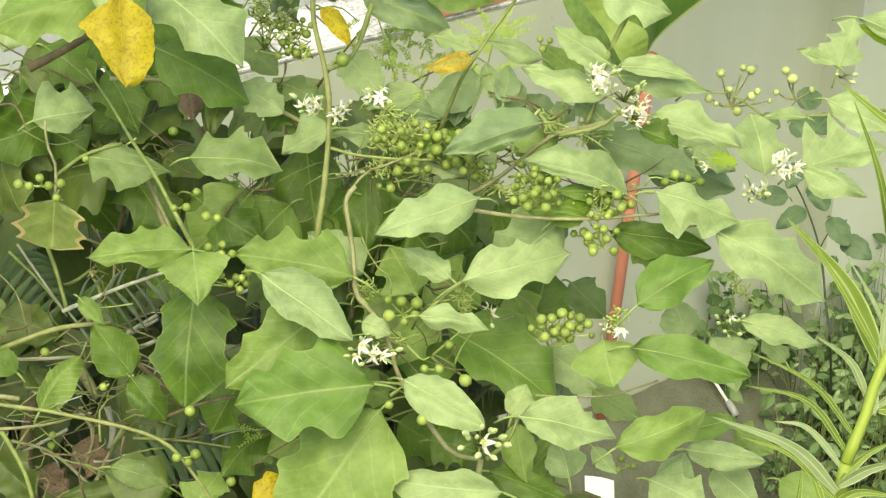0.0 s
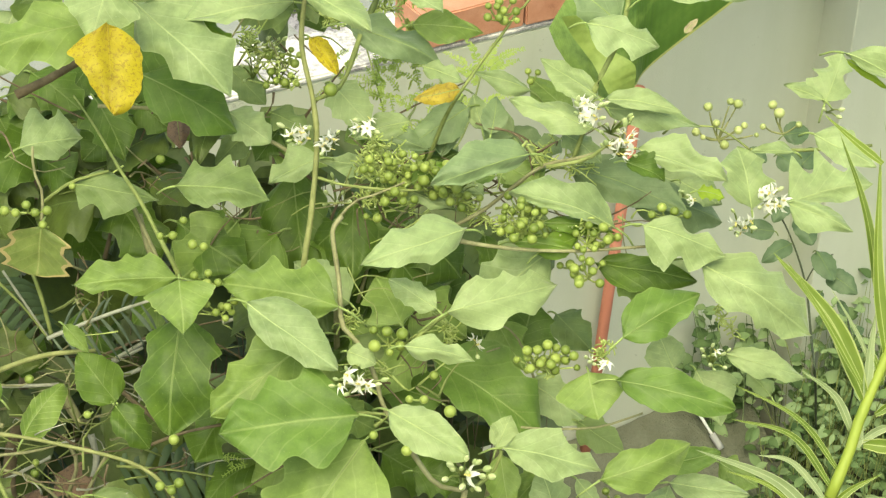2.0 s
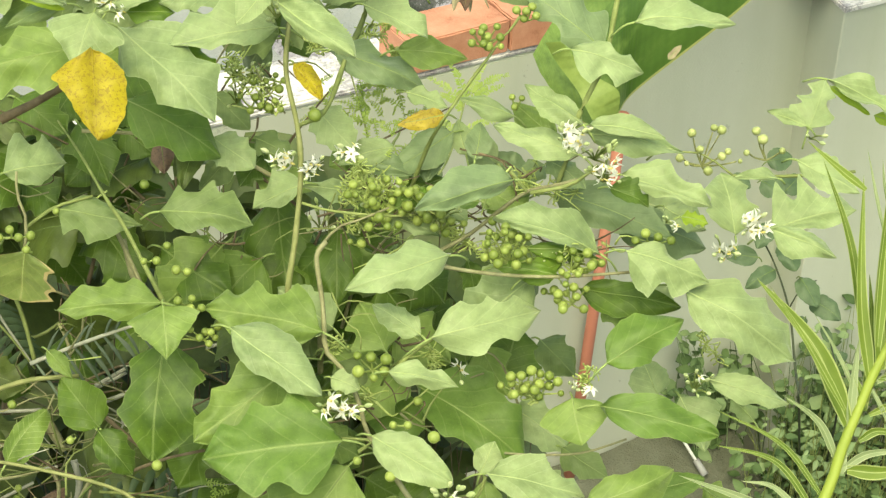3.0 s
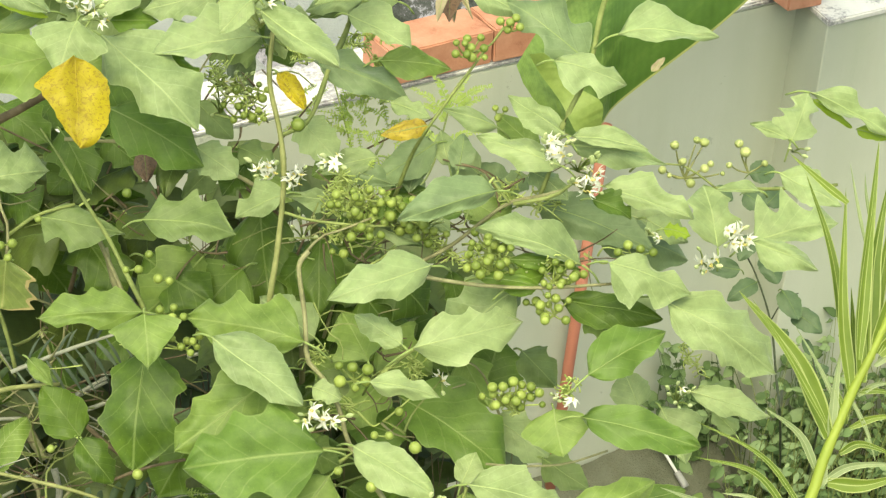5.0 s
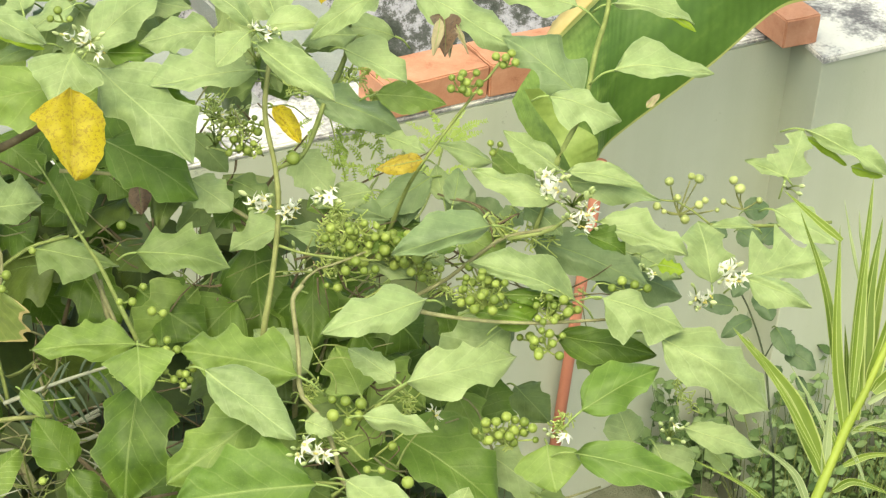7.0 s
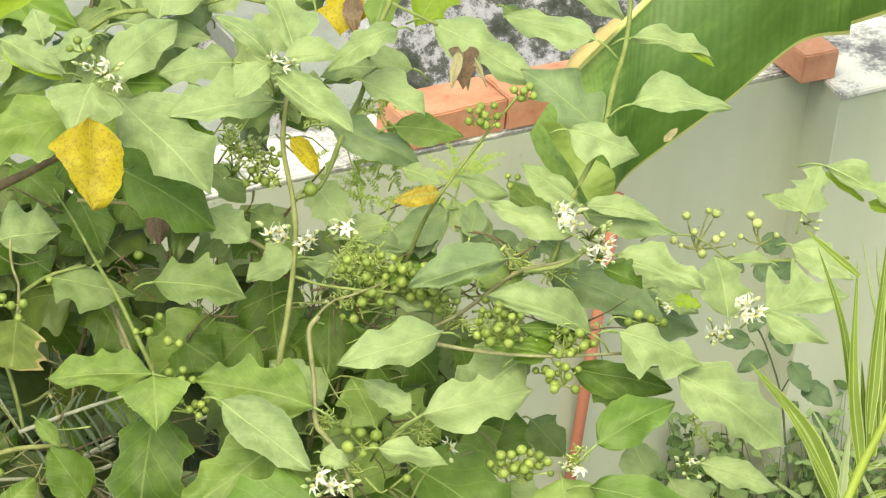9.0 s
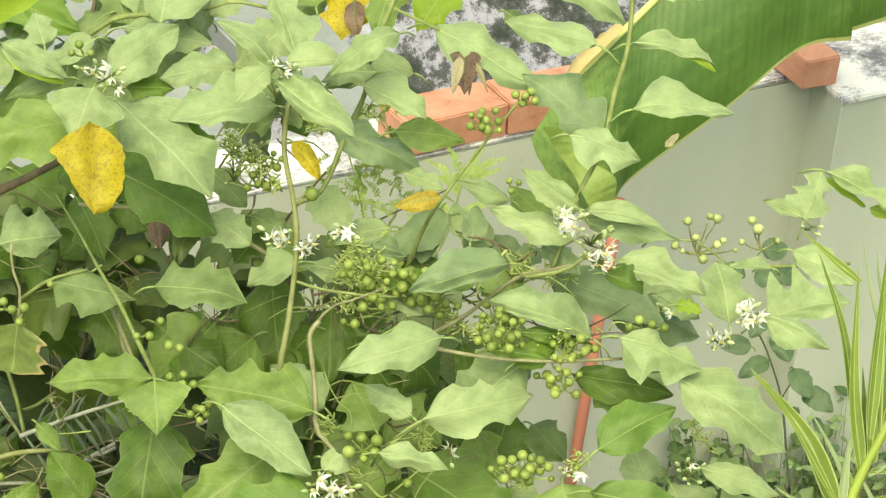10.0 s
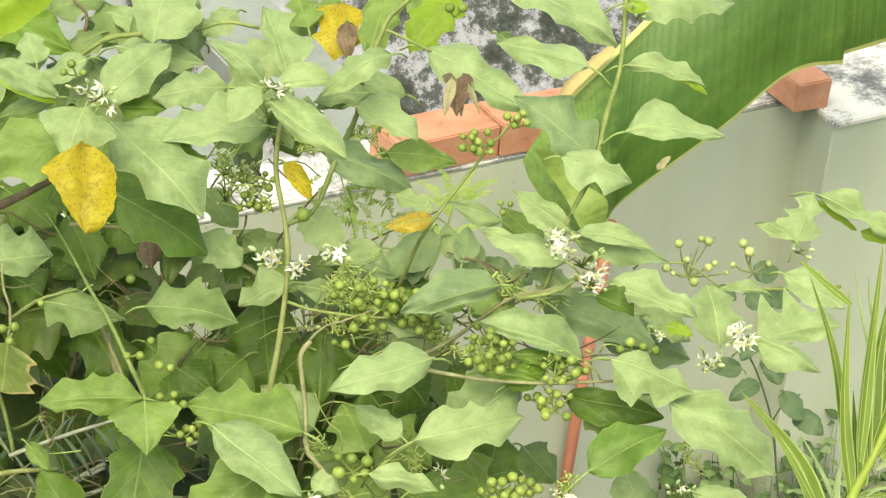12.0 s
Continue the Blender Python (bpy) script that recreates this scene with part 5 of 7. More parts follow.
leaf(bush, "lime", (0.401, 1.808, 2.174), (0.440, 1.784, 2.159), 0.009, turn=6, seed=403, left=0.40, teeth=((), ()), petiole=0)
leaf(bush, "lime", (0.446, 1.793, 2.151), (0.477, 1.781, 2.149), 0.014, turn=5, seed=404, left=0.50, teeth=((), ()), petiole=0)
leaf(bush, "mist", (-0.056, 1.775, 2.047), (-0.119, 1.792, 2.045), 0.025, turn=3, seed=405, left=0.60, teeth=((0.35,), (0.5,)))
leaf(bush, "lime", (-0.413, 1.826, 2.240), (-0.348, 1.803, 2.224), 0.013, turn=2, seed=406, left=0.36, teeth=((), ()), petiole=0)
leaf(bush, "lime", (0.240, 1.812, 2.297), (0.277, 1.803, 2.284), 0.008, turn=4, seed=407, left=0.57, teeth=((), ()), petiole=0)
leaf(bush, "mist", (0.129, 1.529, 1.817), (0.116, 1.560, 1.845), 0.042, turn=7, seed=408, left=0.46, teeth=((0.4,), (0.4, 0.7)), deep=0.1)
leaf(bush, "mist", (0.221, 1.527, 1.797), (0.245, 1.567, 1.824), 0.040, turn=7, seed=409, left=0.44, teeth=((0.5,), (0.5,)), deep=0.1)
leaf(bush, "mist", (-0.327, 1.862, 2.245), (-0.379, 1.839, 2.222), 0.032, turn=9, seed=410, left=0.46, teeth=((0.5,), (0.4, 0.75)), deep=0.12)
leaf(bush, "grey", (-0.352, 1.833, 2.214), (-0.414, 1.821, 2.194), 0.022, turn=0, seed=411, left=0.44, teeth=((0.5,), (0.5,)), deep=0.1)
leaf(bush, "mist", (-0.266, 2.003, 2.211), (-0.342, 2.027, 2.220), 0.034, turn=1, seed=412, left=0.50, teeth=((0.5,), (0.5,)), deep=0.1)
leaf(bush, "mist", (-0.011, 1.850, 2.236), (-0.084, 1.845, 2.244), 0.030, turn=2, seed=413, left=0.46, teeth=((0.5,), (0.4, 0.75)), deep=0.1)
leaf(bush, "grey", (-0.056, 1.849, 2.232), (-0.099, 1.838, 2.221), 0.020, turn=-1, seed=414, left=0.47, teeth=((0.5,), (0.4, 0.75)), deep=0.1)
leaf(bush, "grey", (-0.336, 1.626, 1.729), (-0.277, 1.620, 1.714), 0.029, turn=2, seed=415, left=0.48, teeth=((0.5,), (0.5,)), deep=0.1)
leaf(bush, "gloom", (-0.394, 1.643, 1.666), (-0.318, 1.647, 1.684), 0.029, turn=6, seed=416, left=0.50, teeth=((0.5,), (0.5,)), deep=0.1)
leaf(bush, "deep", (-0.425, 1.641, 1.837), (-0.460, 1.655, 1.854), 0.030, turn=8, seed=417, left=0.50, teeth=((0.5,), (0.5,)), deep=0.08)
leaf(bush, "green", (-0.368, 1.696, 1.894), (-0.340, 1.674, 1.876), 0.018, turn=7, seed=418, left=0.50, teeth=((0.5,), (0.5,)), deep=0.1)
leaf(bush, "blue", (0.055, 1.776, 2.090), (0.060, 1.811, 2.115), 0.027, turn=3, seed=419, left=0.50, teeth=((0.5,), (0.5,)), deep=0.08)
leaf(bush, "mist", (0.047, 1.796, 2.084), (0.036, 1.831, 2.106), 0.025, turn=-10, seed=420, left=0.50, teeth=((0.5,), (0.5,)), deep=0.1)
leaf(bush, "mist", (0.079, 1.808, 2.068), (0.035, 1.828, 2.087), 0.036, turn=3, seed=421, left=0.48, teeth=((0.4, 0.7), (0.5,)), deep=0.1)
leaf(bush, "blue", (0.113, 1.809, 2.052), (0.067, 1.828, 2.068), 0.028, turn=-8, seed=422, left=0.46, teeth=((0.5,), (0.5,)), deep=0.1)
leaf(bush, "rich", (0.062, 1.745, 2.062), (0.024, 1.749, 2.061), 0.022, turn=0, seed=423, left=0.47, teeth=((0.5,), (0.5,)), deep=0.08)
leaf(bush, "green", (0.112, 1.766, 2.060), (0.069, 1.748, 2.049), 0.025, turn=3, seed=424, left=0.52, teeth=((0.5,), (0.5,)), deep=0.1)
leaf(bush, "rich", (0.018, 1.646, 1.852), (-0.049, 1.664, 1.865), 0.056, turn=-5, seed=425, left=0.51, teeth=((0.4,), (0.5,)), deep=0.1)
leaf(bush, "green", (-0.079, 1.696, 1.906), (-0.019, 1.667, 1.895), 0.041, turn=1, seed=426, left=0.49, teeth=((0.5,), (0.4,)), deep=0.1)
leaf(bush, "rich", (0.236, 1.586, 1.829), (0.295, 1.595, 1.845), 0.029, turn=-6, seed=427, left=0.48, teeth=((0.5,), (0.5,)), deep=0.06)
leaf(bush, "blue", (-0.062, 1.804, 2.074), (-0.007, 1.785, 2.065), 0.028, turn=9, seed=428, left=0.58, teeth=((0.5,), (0.5,)), deep=0.1)
leaf(bush, "gloom", (-0.233, 1.865, 2.051), (-0.247, 1.825, 2.013), 0.025, turn=-4, seed=429, left=0.48, teeth=((), ()), deep=0.03)
leaf(bush, "grey", (-0.404, 1.905, 2.032), (-0.346, 1.890, 2.027), 0.029, turn=7, seed=430, left=0.46, teeth=((0.5,), (0.5,)), deep=0.1)
leaf(bush, "deep", (-0.192, 1.899, 2.031), (-0.143, 1.873, 2.001), 0.041, turn=-9, seed=431, left=0.47, teeth=((0.5,), (0.4,)), deep=0.1)
leaf(bush, "green", (-0.357, 1.934, 2.078), (-0.315, 1.966, 2.100), 0.033, turn=-0, seed=432, left=0.50, teeth=((0.5,), (0.5,)), deep=0.1)
leaf(bush, "grey", (-0.196, 1.890, 2.016), (-0.231, 1.863, 1.989), 0.033, turn=5, seed=433, left=0.50, teeth=((0.5,), (0.5,)), deep=0.1)

# leaves deeper in the bush
rnd = random.Random(11)
INTO = Vector((0.0, 0.82, -0.57))
HEART = Vector((0.0, 1.755, 1.93))
CROWN = Vector((-0.282, 1.985, 2.179))
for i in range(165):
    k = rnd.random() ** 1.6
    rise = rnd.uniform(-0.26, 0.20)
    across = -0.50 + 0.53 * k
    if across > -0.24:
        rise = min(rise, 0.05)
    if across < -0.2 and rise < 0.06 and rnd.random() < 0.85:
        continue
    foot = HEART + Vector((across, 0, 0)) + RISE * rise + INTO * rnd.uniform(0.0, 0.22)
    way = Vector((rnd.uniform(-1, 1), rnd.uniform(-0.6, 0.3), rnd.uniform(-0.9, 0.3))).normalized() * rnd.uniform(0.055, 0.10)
    # leaves on the left take gloom, so their shade is painted as colour
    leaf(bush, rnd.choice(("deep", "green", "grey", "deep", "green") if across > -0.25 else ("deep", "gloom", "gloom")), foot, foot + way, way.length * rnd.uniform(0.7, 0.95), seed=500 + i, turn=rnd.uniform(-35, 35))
for i in range(55):
    k = rnd.random()
    foot = HEART + Vector((-0.50 + 0.62 * k * k, 0, 0)) + RISE * rnd.uniform(-0.28, 0.16) + INTO * rnd.uniform(-0.08, 0.25)
    way = Vector((rnd.uniform(-1, 1), rnd.uniform(-0.4, 0.4), rnd.uniform(-0.5, 1))).normalized() * rnd.uniform(0.06, 0.22)
    stick("twig", [foot, foot + way * 0.5 + Vector((rnd.uniform(-0.03, 0.03), 0.0, rnd.uniform(-0.03, 0.03))), foot + way], rnd.uniform(0.0010, 0.0026), 0.0008, rnd.choice((GREEN_STEM, WOODY_STEM, BROWN_STEM, BROWN_STEM, BROWN_STEM)), bush)

# the bush carried on unseen to the left, added to shade its inside
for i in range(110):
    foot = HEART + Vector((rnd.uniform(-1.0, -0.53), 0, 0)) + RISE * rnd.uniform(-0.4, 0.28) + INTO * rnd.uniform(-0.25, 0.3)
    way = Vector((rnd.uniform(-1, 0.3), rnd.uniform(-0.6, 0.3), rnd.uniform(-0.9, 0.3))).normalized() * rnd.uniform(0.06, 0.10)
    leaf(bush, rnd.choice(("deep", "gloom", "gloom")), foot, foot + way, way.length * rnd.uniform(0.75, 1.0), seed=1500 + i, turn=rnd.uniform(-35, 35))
for i in range(36):
    foot = CROWN + ACROSS * rnd.uniform(-0.19, 0.14) + RISE * rnd.uniform(-0.07, 0.11) + INTO * rnd.uniform(0.0, 0.08)
    way = Vector((rnd.uniform(-1, 1), rnd.uniform(-0.5, 0.3), rnd.uniform(-0.7, 0.4))).normalized() * rnd.uniform(0.05, 0.085)
    leaf(bush, rnd.choice(("mist", "pale", "green", "grey")), foot, foot + way, way.length * rnd.uniform(0.65, 0.9), seed=900 + i, turn=rnd.uniform(-25, 25))

LOW = Vector((-0.349, 1.694, 1.738))
for i in range(84):
    a = LOW + ACROSS * rnd.uniform(-0.12, 0.13) + RISE * rnd.uniform(-0.09, 0.09) + INTO * rnd.uniform(-0.05, 0.12)
    way = Vector((rnd.uniform(-1, 1), rnd.uniform(-0.4, 0.4), rnd.uniform(-0.7, 0.9))).normalized() * rnd.uniform(0.03, 0.12)
    stick("twig", [a, a + way * 0.35 + Vector((rnd.uniform(-0.016, 0.016), 0, rnd.uniform(-0.016, 0.016))), a + way * 0.7 + Vector((rnd.uniform(-0.012, 0.012), 0, rnd.uniform(-0.012, 0.012))), a + way], rnd.uniform(0.0007, 0.0014), 0.0005, rnd.choice((WOODY_STEM, BROWN_STEM, GREEN_STEM, PALE_STICK)), bush)

# thin tangled stalks between the leaves
for centre, wide, high, count in (
    ((-0.005, 1.732, 2.039), 0.073, 0.025, 26),
    ((-0.078, 1.738, 2.044), 0.034, 0.022, 12),
    ((-0.023, 1.590, 1.929), 0.038, 0.022, 18),
    ((0.079, 1.712, 2.048), 0.033, 0.022, 12),
    ((-0.313, 1.780, 2.026), 0.068, 0.028, 16),
    ((-0.210, 1.764, 1.968), 0.040, 0.034, 12),
    ((-0.163, 1.808, 2.150), 0.034, 0.034, 10),
    ((-0.298, 1.725, 1.905), 0.069, 0.034, 12),
    ((-0.203, 1.697, 1.903), 0.023, 0.017, 6),
    ((0.109, 1.739, 2.091), 0.028, 0.014, 8),
    ((0.168, 1.703, 2.039), 0.028, 0.014, 8),
    ((-0.028, 1.695, 1.944), 0.028, 0.023, 8),
):
    for i in range(count):
        a = Vector(centre) + ACROSS * rnd.uniform(-wide, wide) + RISE * rnd.uniform(-high, high) + INTO * rnd.uniform(-0.01, 0.05)
        way = Vector((rnd.uniform(-1, 1), rnd.uniform(-0.3, 0.3), rnd.uniform(-0.6, 0.8))).normalized() * rnd.uniform(0.02, 0.07)
        stick("twig", [a, a + way * 0.5 + Vector((rnd.uniform(-0.012, 0.012), 0, rnd.uniform(-0.012, 0.012))), a + way], rnd.uniform(0.0007, 0.0015), 0.0005, rnd.choice((GREEN_STEM, WOODY_STEM, BROWN_STEM, BROWN_STEM, STALK)), bush)

# stems
panicle(bush, (-0.173, 1.809, 2.161), 5, 0.0235, 0.0168, seed=200)
panicle(bush, (-0.155, 1.800, 2.145), 4, 0.0201, 0.0145, seed=201)
panicle(bush, (-0.190, 1.834, 2.162), 3, 0.0169, 0.0113, seed=202)
panicle(bush, (-0.115, 1.881, 2.167), 4, 0.0253, 0.0103, seed=203)
panicle(bush, (-0.055, 1.910, 2.159), 3, 0.0152, 0.0093, seed=204)
panicle(bush, (-0.025, 1.877, 2.164), 3, 0.0126, 0.0115, seed=205)
panicle(bush, (-0.064, 1.740, 2.068), 5, 0.0189, 0.0133, seed=206)
panicle(bush, (-0.031, 1.755, 2.075), 4, 0.0201, 0.0123, seed=207)
panicle(bush, (-0.048, 1.736, 2.097), 6, 0.0242, 0.0121, seed=208)
panicle(bush, (-0.017, 1.732, 2.075), 5, 0.0221, 0.0122, seed=209)
panicle(bush, (0.026, 1.743, 2.057), 4, 0.0223, 0.0101, seed=210)
panicle(bush, (-0.060, 1.736, 2.040), 4, 0.0201, 0.0123, seed=211)
panicle(bush, (0.041, 1.720, 2.040), 4, 0.0222, 0.0133, seed=212)
panicle(bush, (0.085, 1.696, 2.042), 4, 0.0187, 0.0121, seed=213)
panicle(bush, (0.124, 1.688, 2.032), 4, 0.0220, 0.0088, seed=214)
panicle(bush, (0.116, 1.757, 2.083), 4, 0.0223, 0.0145, seed=215)
panicle(bush, (0.142, 1.752, 2.078), 3, 0.0168, 0.0112, seed=216)
panicle(bush, (0.088, 1.704, 2.051), 4, 0.0220, 0.0165, seed=217)
panicle(bush, (0.152, 1.678, 2.048), 4, 0.0196, 0.0120, seed=218)
panicle(bush, (0.109, 1.595, 1.947), 5, 0.0249, 0.0130, seed=219)
panicle(bush, (0.148, 1.672, 2.057), 3, 0.0163, 0.0108, seed=220)
panicle(bush, (0.173, 1.604, 1.959), 3, 0.0141, 0.0108, seed=221)
panicle(bush, (0.309, 1.788, 1.872), 3, 0.0215, 0.0143, seed=222)
panicle(bush, (-0.052, 1.592, 1.935), 4, 0.0239, 0.0141, seed=223)
panicle(bush, (-0.074, 1.635, 1.963), 3, 0.0164, 0.0131, seed=224)
panicle(bush, (0.020, 1.640, 1.937), 3, 0.0221, 0.0133, seed=225)
stick("branch", [(-0.130, 1.781, 2.232), (-0.131, 1.757, 2.192), (-0.118, 1.730, 2.147), (-0.113, 1.708, 2.109), (-0.116, 1.675, 2.053), (-0.121, 1.650, 2.011), (-0.124, 1.660, 1.929), (-0.116, 1.682, 1.770)], 0.0025, 0.0032, OLIVE_STEM, bush, "")
stick("branch", [(-0.085, 1.655, 2.066), (-0.093, 1.648, 2.056), (-0.092, 1.639, 2.044), (-0.085, 1.618, 2.013), (-0.081, 1.596, 1.982), (-0.065, 1.586, 1.968), (-0.048, 1.569, 1.944), (-0.037, 1.550, 1.917), (-0.008, 1.527, 1.883), (0.015, 1.511, 1.861), (0.042, 1.508, 1.857)], 0.0025, 0.0024, WOODY_STEM, bush, "")
stick("branch", [(0.192, 1.864, 2.384), (0.192, 1.817, 2.304), (0.182, 1.792, 2.261), (0.173, 1.764, 2.214), (0.152, 1.739, 2.171), (0.148, 1.749, 2.129), (0.136, 1.738, 2.090)], 0.0027, 0.0024, GREEN_STEM, bush, "")
stick("branch", [(-0.049, 1.831, 2.281), (-0.040, 1.844, 2.303), (-0.032, 1.853, 2.319), (-0.005, 1.866, 2.341)], 0.0027, 0.0027, GREEN_STEM, bush, "")
stick("branch", [(-0.056, 1.811, 2.287), (-0.060, 1.876, 2.199), (-0.079, 1.814, 2.172)], 0.0027, 0.0033, GREEN_STEM, bush, "")
stick("branch", [(-0.035, 1.828, 2.315), (0.010, 1.818, 2.300)], 0.0016, 0.0014, GREEN_STEM, bush, "")
stick("branch", [(-0.077, 1.807, 2.180), (-0.086, 1.791, 2.153), (-0.096, 1.780, 2.134), (-0.117, 1.748, 2.138)], 0.0026, 0.0022, GREEN_STEM, bush, "")
stick("branch", [(-0.111, 1.693, 2.084), (-0.083, 1.689, 2.079), (-0.028, 1.687, 2.077), (0.016, 1.731, 2.054)], 0.0017, 0.0013, GREEN_STEM, bush, "")
stick("branch", [(0.008, 1.691, 2.026), (0.050, 1.703, 2.048), (0.076, 1.714, 2.067), (0.105, 1.725, 2.087), (0.134, 1.729, 2.094), (0.159, 1.732, 2.101)], 0.0022, 0.0017, WOODY_STEM, bush, "")
stick("branch", [(0.088, 1.710, 2.119), (0.104, 1.700, 2.103)], 0.0016, 0.0016, GREEN_STEM, bush, "")
stick("branch", [(0.077, 1.794, 2.222), (0.062, 1.782, 2.202), (0.040, 1.766, 2.174), (0.022, 1.752, 2.149), (0.008, 1.773, 2.106), (-0.008, 1.784, 2.045)], 0.0014, 0.0022, GREEN_STEM, bush, "")
stick("branch", [(0.092, 1.803, 2.239), (0.077, 1.793, 2.221), (0.055, 1.790, 2.214)], 0.0014, 0.0011, GREEN_STEM, bush, "")
stick("branch", [(-0.374, 1.854, 2.072), (-0.338, 1.782, 2.074), (-0.304, 1.709, 2.074), (-0.283, 1.692, 2.050), (-0.266, 1.675, 2.026), (-0.240, 1.648, 1.987), (-0.240, 1.690, 1.907)], 0.0010, 0.0030, GREEN_STEM, bush, "")
stick("branch", [(-0.089, 1.661, 2.058), (-0.075, 1.671, 2.072), (-0.053, 1.676, 2.079), (-0.027, 1.683, 2.089)], 0.0016, 0.0011, WOODY_STEM, bush, "")
stick("branch", [(-0.078, 1.635, 2.021), (-0.064, 1.620, 1.999), (-0.050, 1.614, 1.991), (-0.048, 1.605, 1.977)], 0.0008, 0.0006, GREEN_STEM, bush, "")
stick("branch", [(-0.072, 1.628, 1.993), (-0.045, 1.633, 2.000), (-0.029, 1.629, 1.994)], 0.0008, 0.0007, GREEN_STEM, bush, "")
stick("branch", [(-0.300, 1.741, 2.015), (-0.274, 1.712, 1.974), (-0.261, 1.696, 1.951)], 0.0023, 0.0023, WOODY_STEM, bush, "")
stick("branch", [(-0.436, 1.584, 1.843), (-0.364, 1.579, 1.836), (-0.274, 1.567, 1.819), (-0.233, 1.544, 1.786), (-0.216, 1.529, 1.765)], 0.0021, 0.0017, OLIVE_STEM, bush, "")
stick("branch", [(-0.459, 1.692, 1.824), (-0.396, 1.707, 1.844), (-0.340, 1.711, 1.851)], 0.0031, 0.0024, OLIVE_STEM, bush, "")
stick("branch", [(-0.391, 1.728, 2.084), (-0.389, 1.715, 2.065), (-0.379, 1.701, 2.044), (-0.380, 1.682, 2.017)], 0.0014, 0.0017, WOODY_STEM, bush, "")
stick("branch", [(-0.382, 1.714, 2.029), (-0.355, 1.726, 2.046), (-0.319, 1.733, 2.056)], 0.0019, 0.0017, GREEN_STEM, bush, "")
stick("branch", [(0.024, 1.644, 2.050), (0.077, 1.641, 2.046), (0.136, 1.641, 2.046), (0.205, 1.645, 2.052)], 0.0021, 0.0016, WOODY_STEM, bush, "")
stick("branch", [(0.093, 1.552, 1.901), (0.126, 1.551, 1.901), (0.169, 1.554, 1.904), (0.209, 1.562, 1.916)], 0.0013, 0.0011, WOODY_STEM, bush, "")
stick("branch", [(-0.014, 1.579, 1.975), (0.005, 1.590, 1.991), (0.023, 1.598, 2.002)], 0.0027, 0.0021, GREEN_STEM, bush, "")
stick("branch", [(0.047, 1.493, 1.870), (0.067, 1.503, 1.885), (0.075, 1.515, 1.902)], 0.0021, 0.0016, GREEN_STEM, bush, "")
stick("branch", [(-0.045, 1.510, 1.929), (-0.034, 1.516, 1.938), (-0.067, 1.517, 1.939)], 0.0021, 0.0013, GREEN_STEM, bush, "")
stick("branch", [(0.108, 1.703, 2.100), (0.146, 1.708, 2.108), (0.172, 1.720, 2.124)], 0.0022, 0.0016, GREEN_STEM, bush, "")
stick("branch", [(0.312, 1.769, 2.089), (0.368, 1.770, 2.091), (0.433, 1.774, 2.097)], 0.0020, 0.0017, GREEN_STEM, bush, "")
stick("branch", [(0.224, 1.767, 2.104), (0.237, 1.772, 2.111), (0.276, 1.772, 2.112), (0.299, 1.765, 2.101), (0.310, 1.760, 2.095)], 0.0011, 0.0011, GREEN_STEM, bush, "")
stick("branch", [(-0.415, 1.783, 2.109), (-0.383, 1.792, 2.124), (-0.356, 1.800, 2.139), (-0.335, 1.806, 2.149)], 0.0050, 0.0034, BROWN_STEM, bush, "")
stick("branch", [(-0.201, 1.821, 2.062), (-0.165, 1.812, 2.049), (-0.126, 1.801, 2.031)], 0.0023, 0.0023, WOODY_STEM, bush, "")
stick("branch", [(-0.197, 1.835, 2.046), (-0.160, 1.824, 2.029), (-0.123, 1.810, 2.006)], 0.0017, 0.0017, BROWN_STEM, bush, "")
stick("branch", [(-0.335, 1.864, 2.051), (-0.314, 1.843, 2.017), (-0.283, 1.829, 1.994)], 0.0023, 0.0018, BROWN_STEM, bush, "")
stick("branch", [(-0.360, 1.992, 2.188), (-0.354, 2.010, 2.220), (-0.370, 2.019, 2.235)], 0.0024, 0.0018, BROWN_STEM, bush, "")
stick("branch", [(-0.347, 1.917, 2.219), (-0.319, 1.927, 2.237), (-0.285, 1.930, 2.243)], 0.0029, 0.0023, GREEN_STEM, bush, "")
stick("branch", [(-0.234, 1.960, 2.237), (-0.203, 1.965, 2.247), (-0.168, 1.963, 2.244)], 0.0017, 0.0017, GREEN_STEM, bush, "")
stick("branch", [(-0.462, 1.790, 1.527), (-0.473, 1.823, 1.575), (-0.466, 1.861, 1.628), (-0.458, 1.898, 1.682)], 0.0091, 0.0059, BROWN_STEM, bush, "")
stick("branch", [(-0.412, 1.845, 1.693), (-0.392, 1.827, 1.667), (-0.376, 1.824, 1.662)], 0.0045, 0.0032, WOODY_STEM, bush, "")
stick("branch", [(-0.386, 1.716, 1.596), (-0.351, 1.760, 1.659), (-0.333, 1.775, 1.679)], 0.0025, 0.0019, WOODY_STEM, bush, "")
stick("branch", [(-0.440, 1.608, 1.790), (-0.416, 1.586, 1.758), (-0.404, 1.566, 1.731)], 0.0023, 0.0023, GREEN_STEM, bush, "")
stick("branch", [(-0.435, 1.864, 1.842), (-0.422, 1.846, 1.817), (-0.409, 1.822, 1.782)], 0.0025, 0.0025, GREEN_STEM, bush, "")
stick("branch", [(-0.401, 1.806, 1.724), (-0.385, 1.792, 1.704), (-0.376, 1.783, 1.691)], 0.0056, 0.0050, WOODY_STEM, bush, "")
stick("branch", [(-0.336, 1.815, 1.737), (-0.318, 1.819, 1.743), (-0.304, 1.824, 1.750)], 0.0025, 0.0022, PALE_STICK, bush, "")
stick("branch", [(-0.342, 1.809, 1.763), (-0.327, 1.815, 1.771), (-0.310, 1.821, 1.780)], 0.0025, 0.0022, PALE_STICK, bush, "")
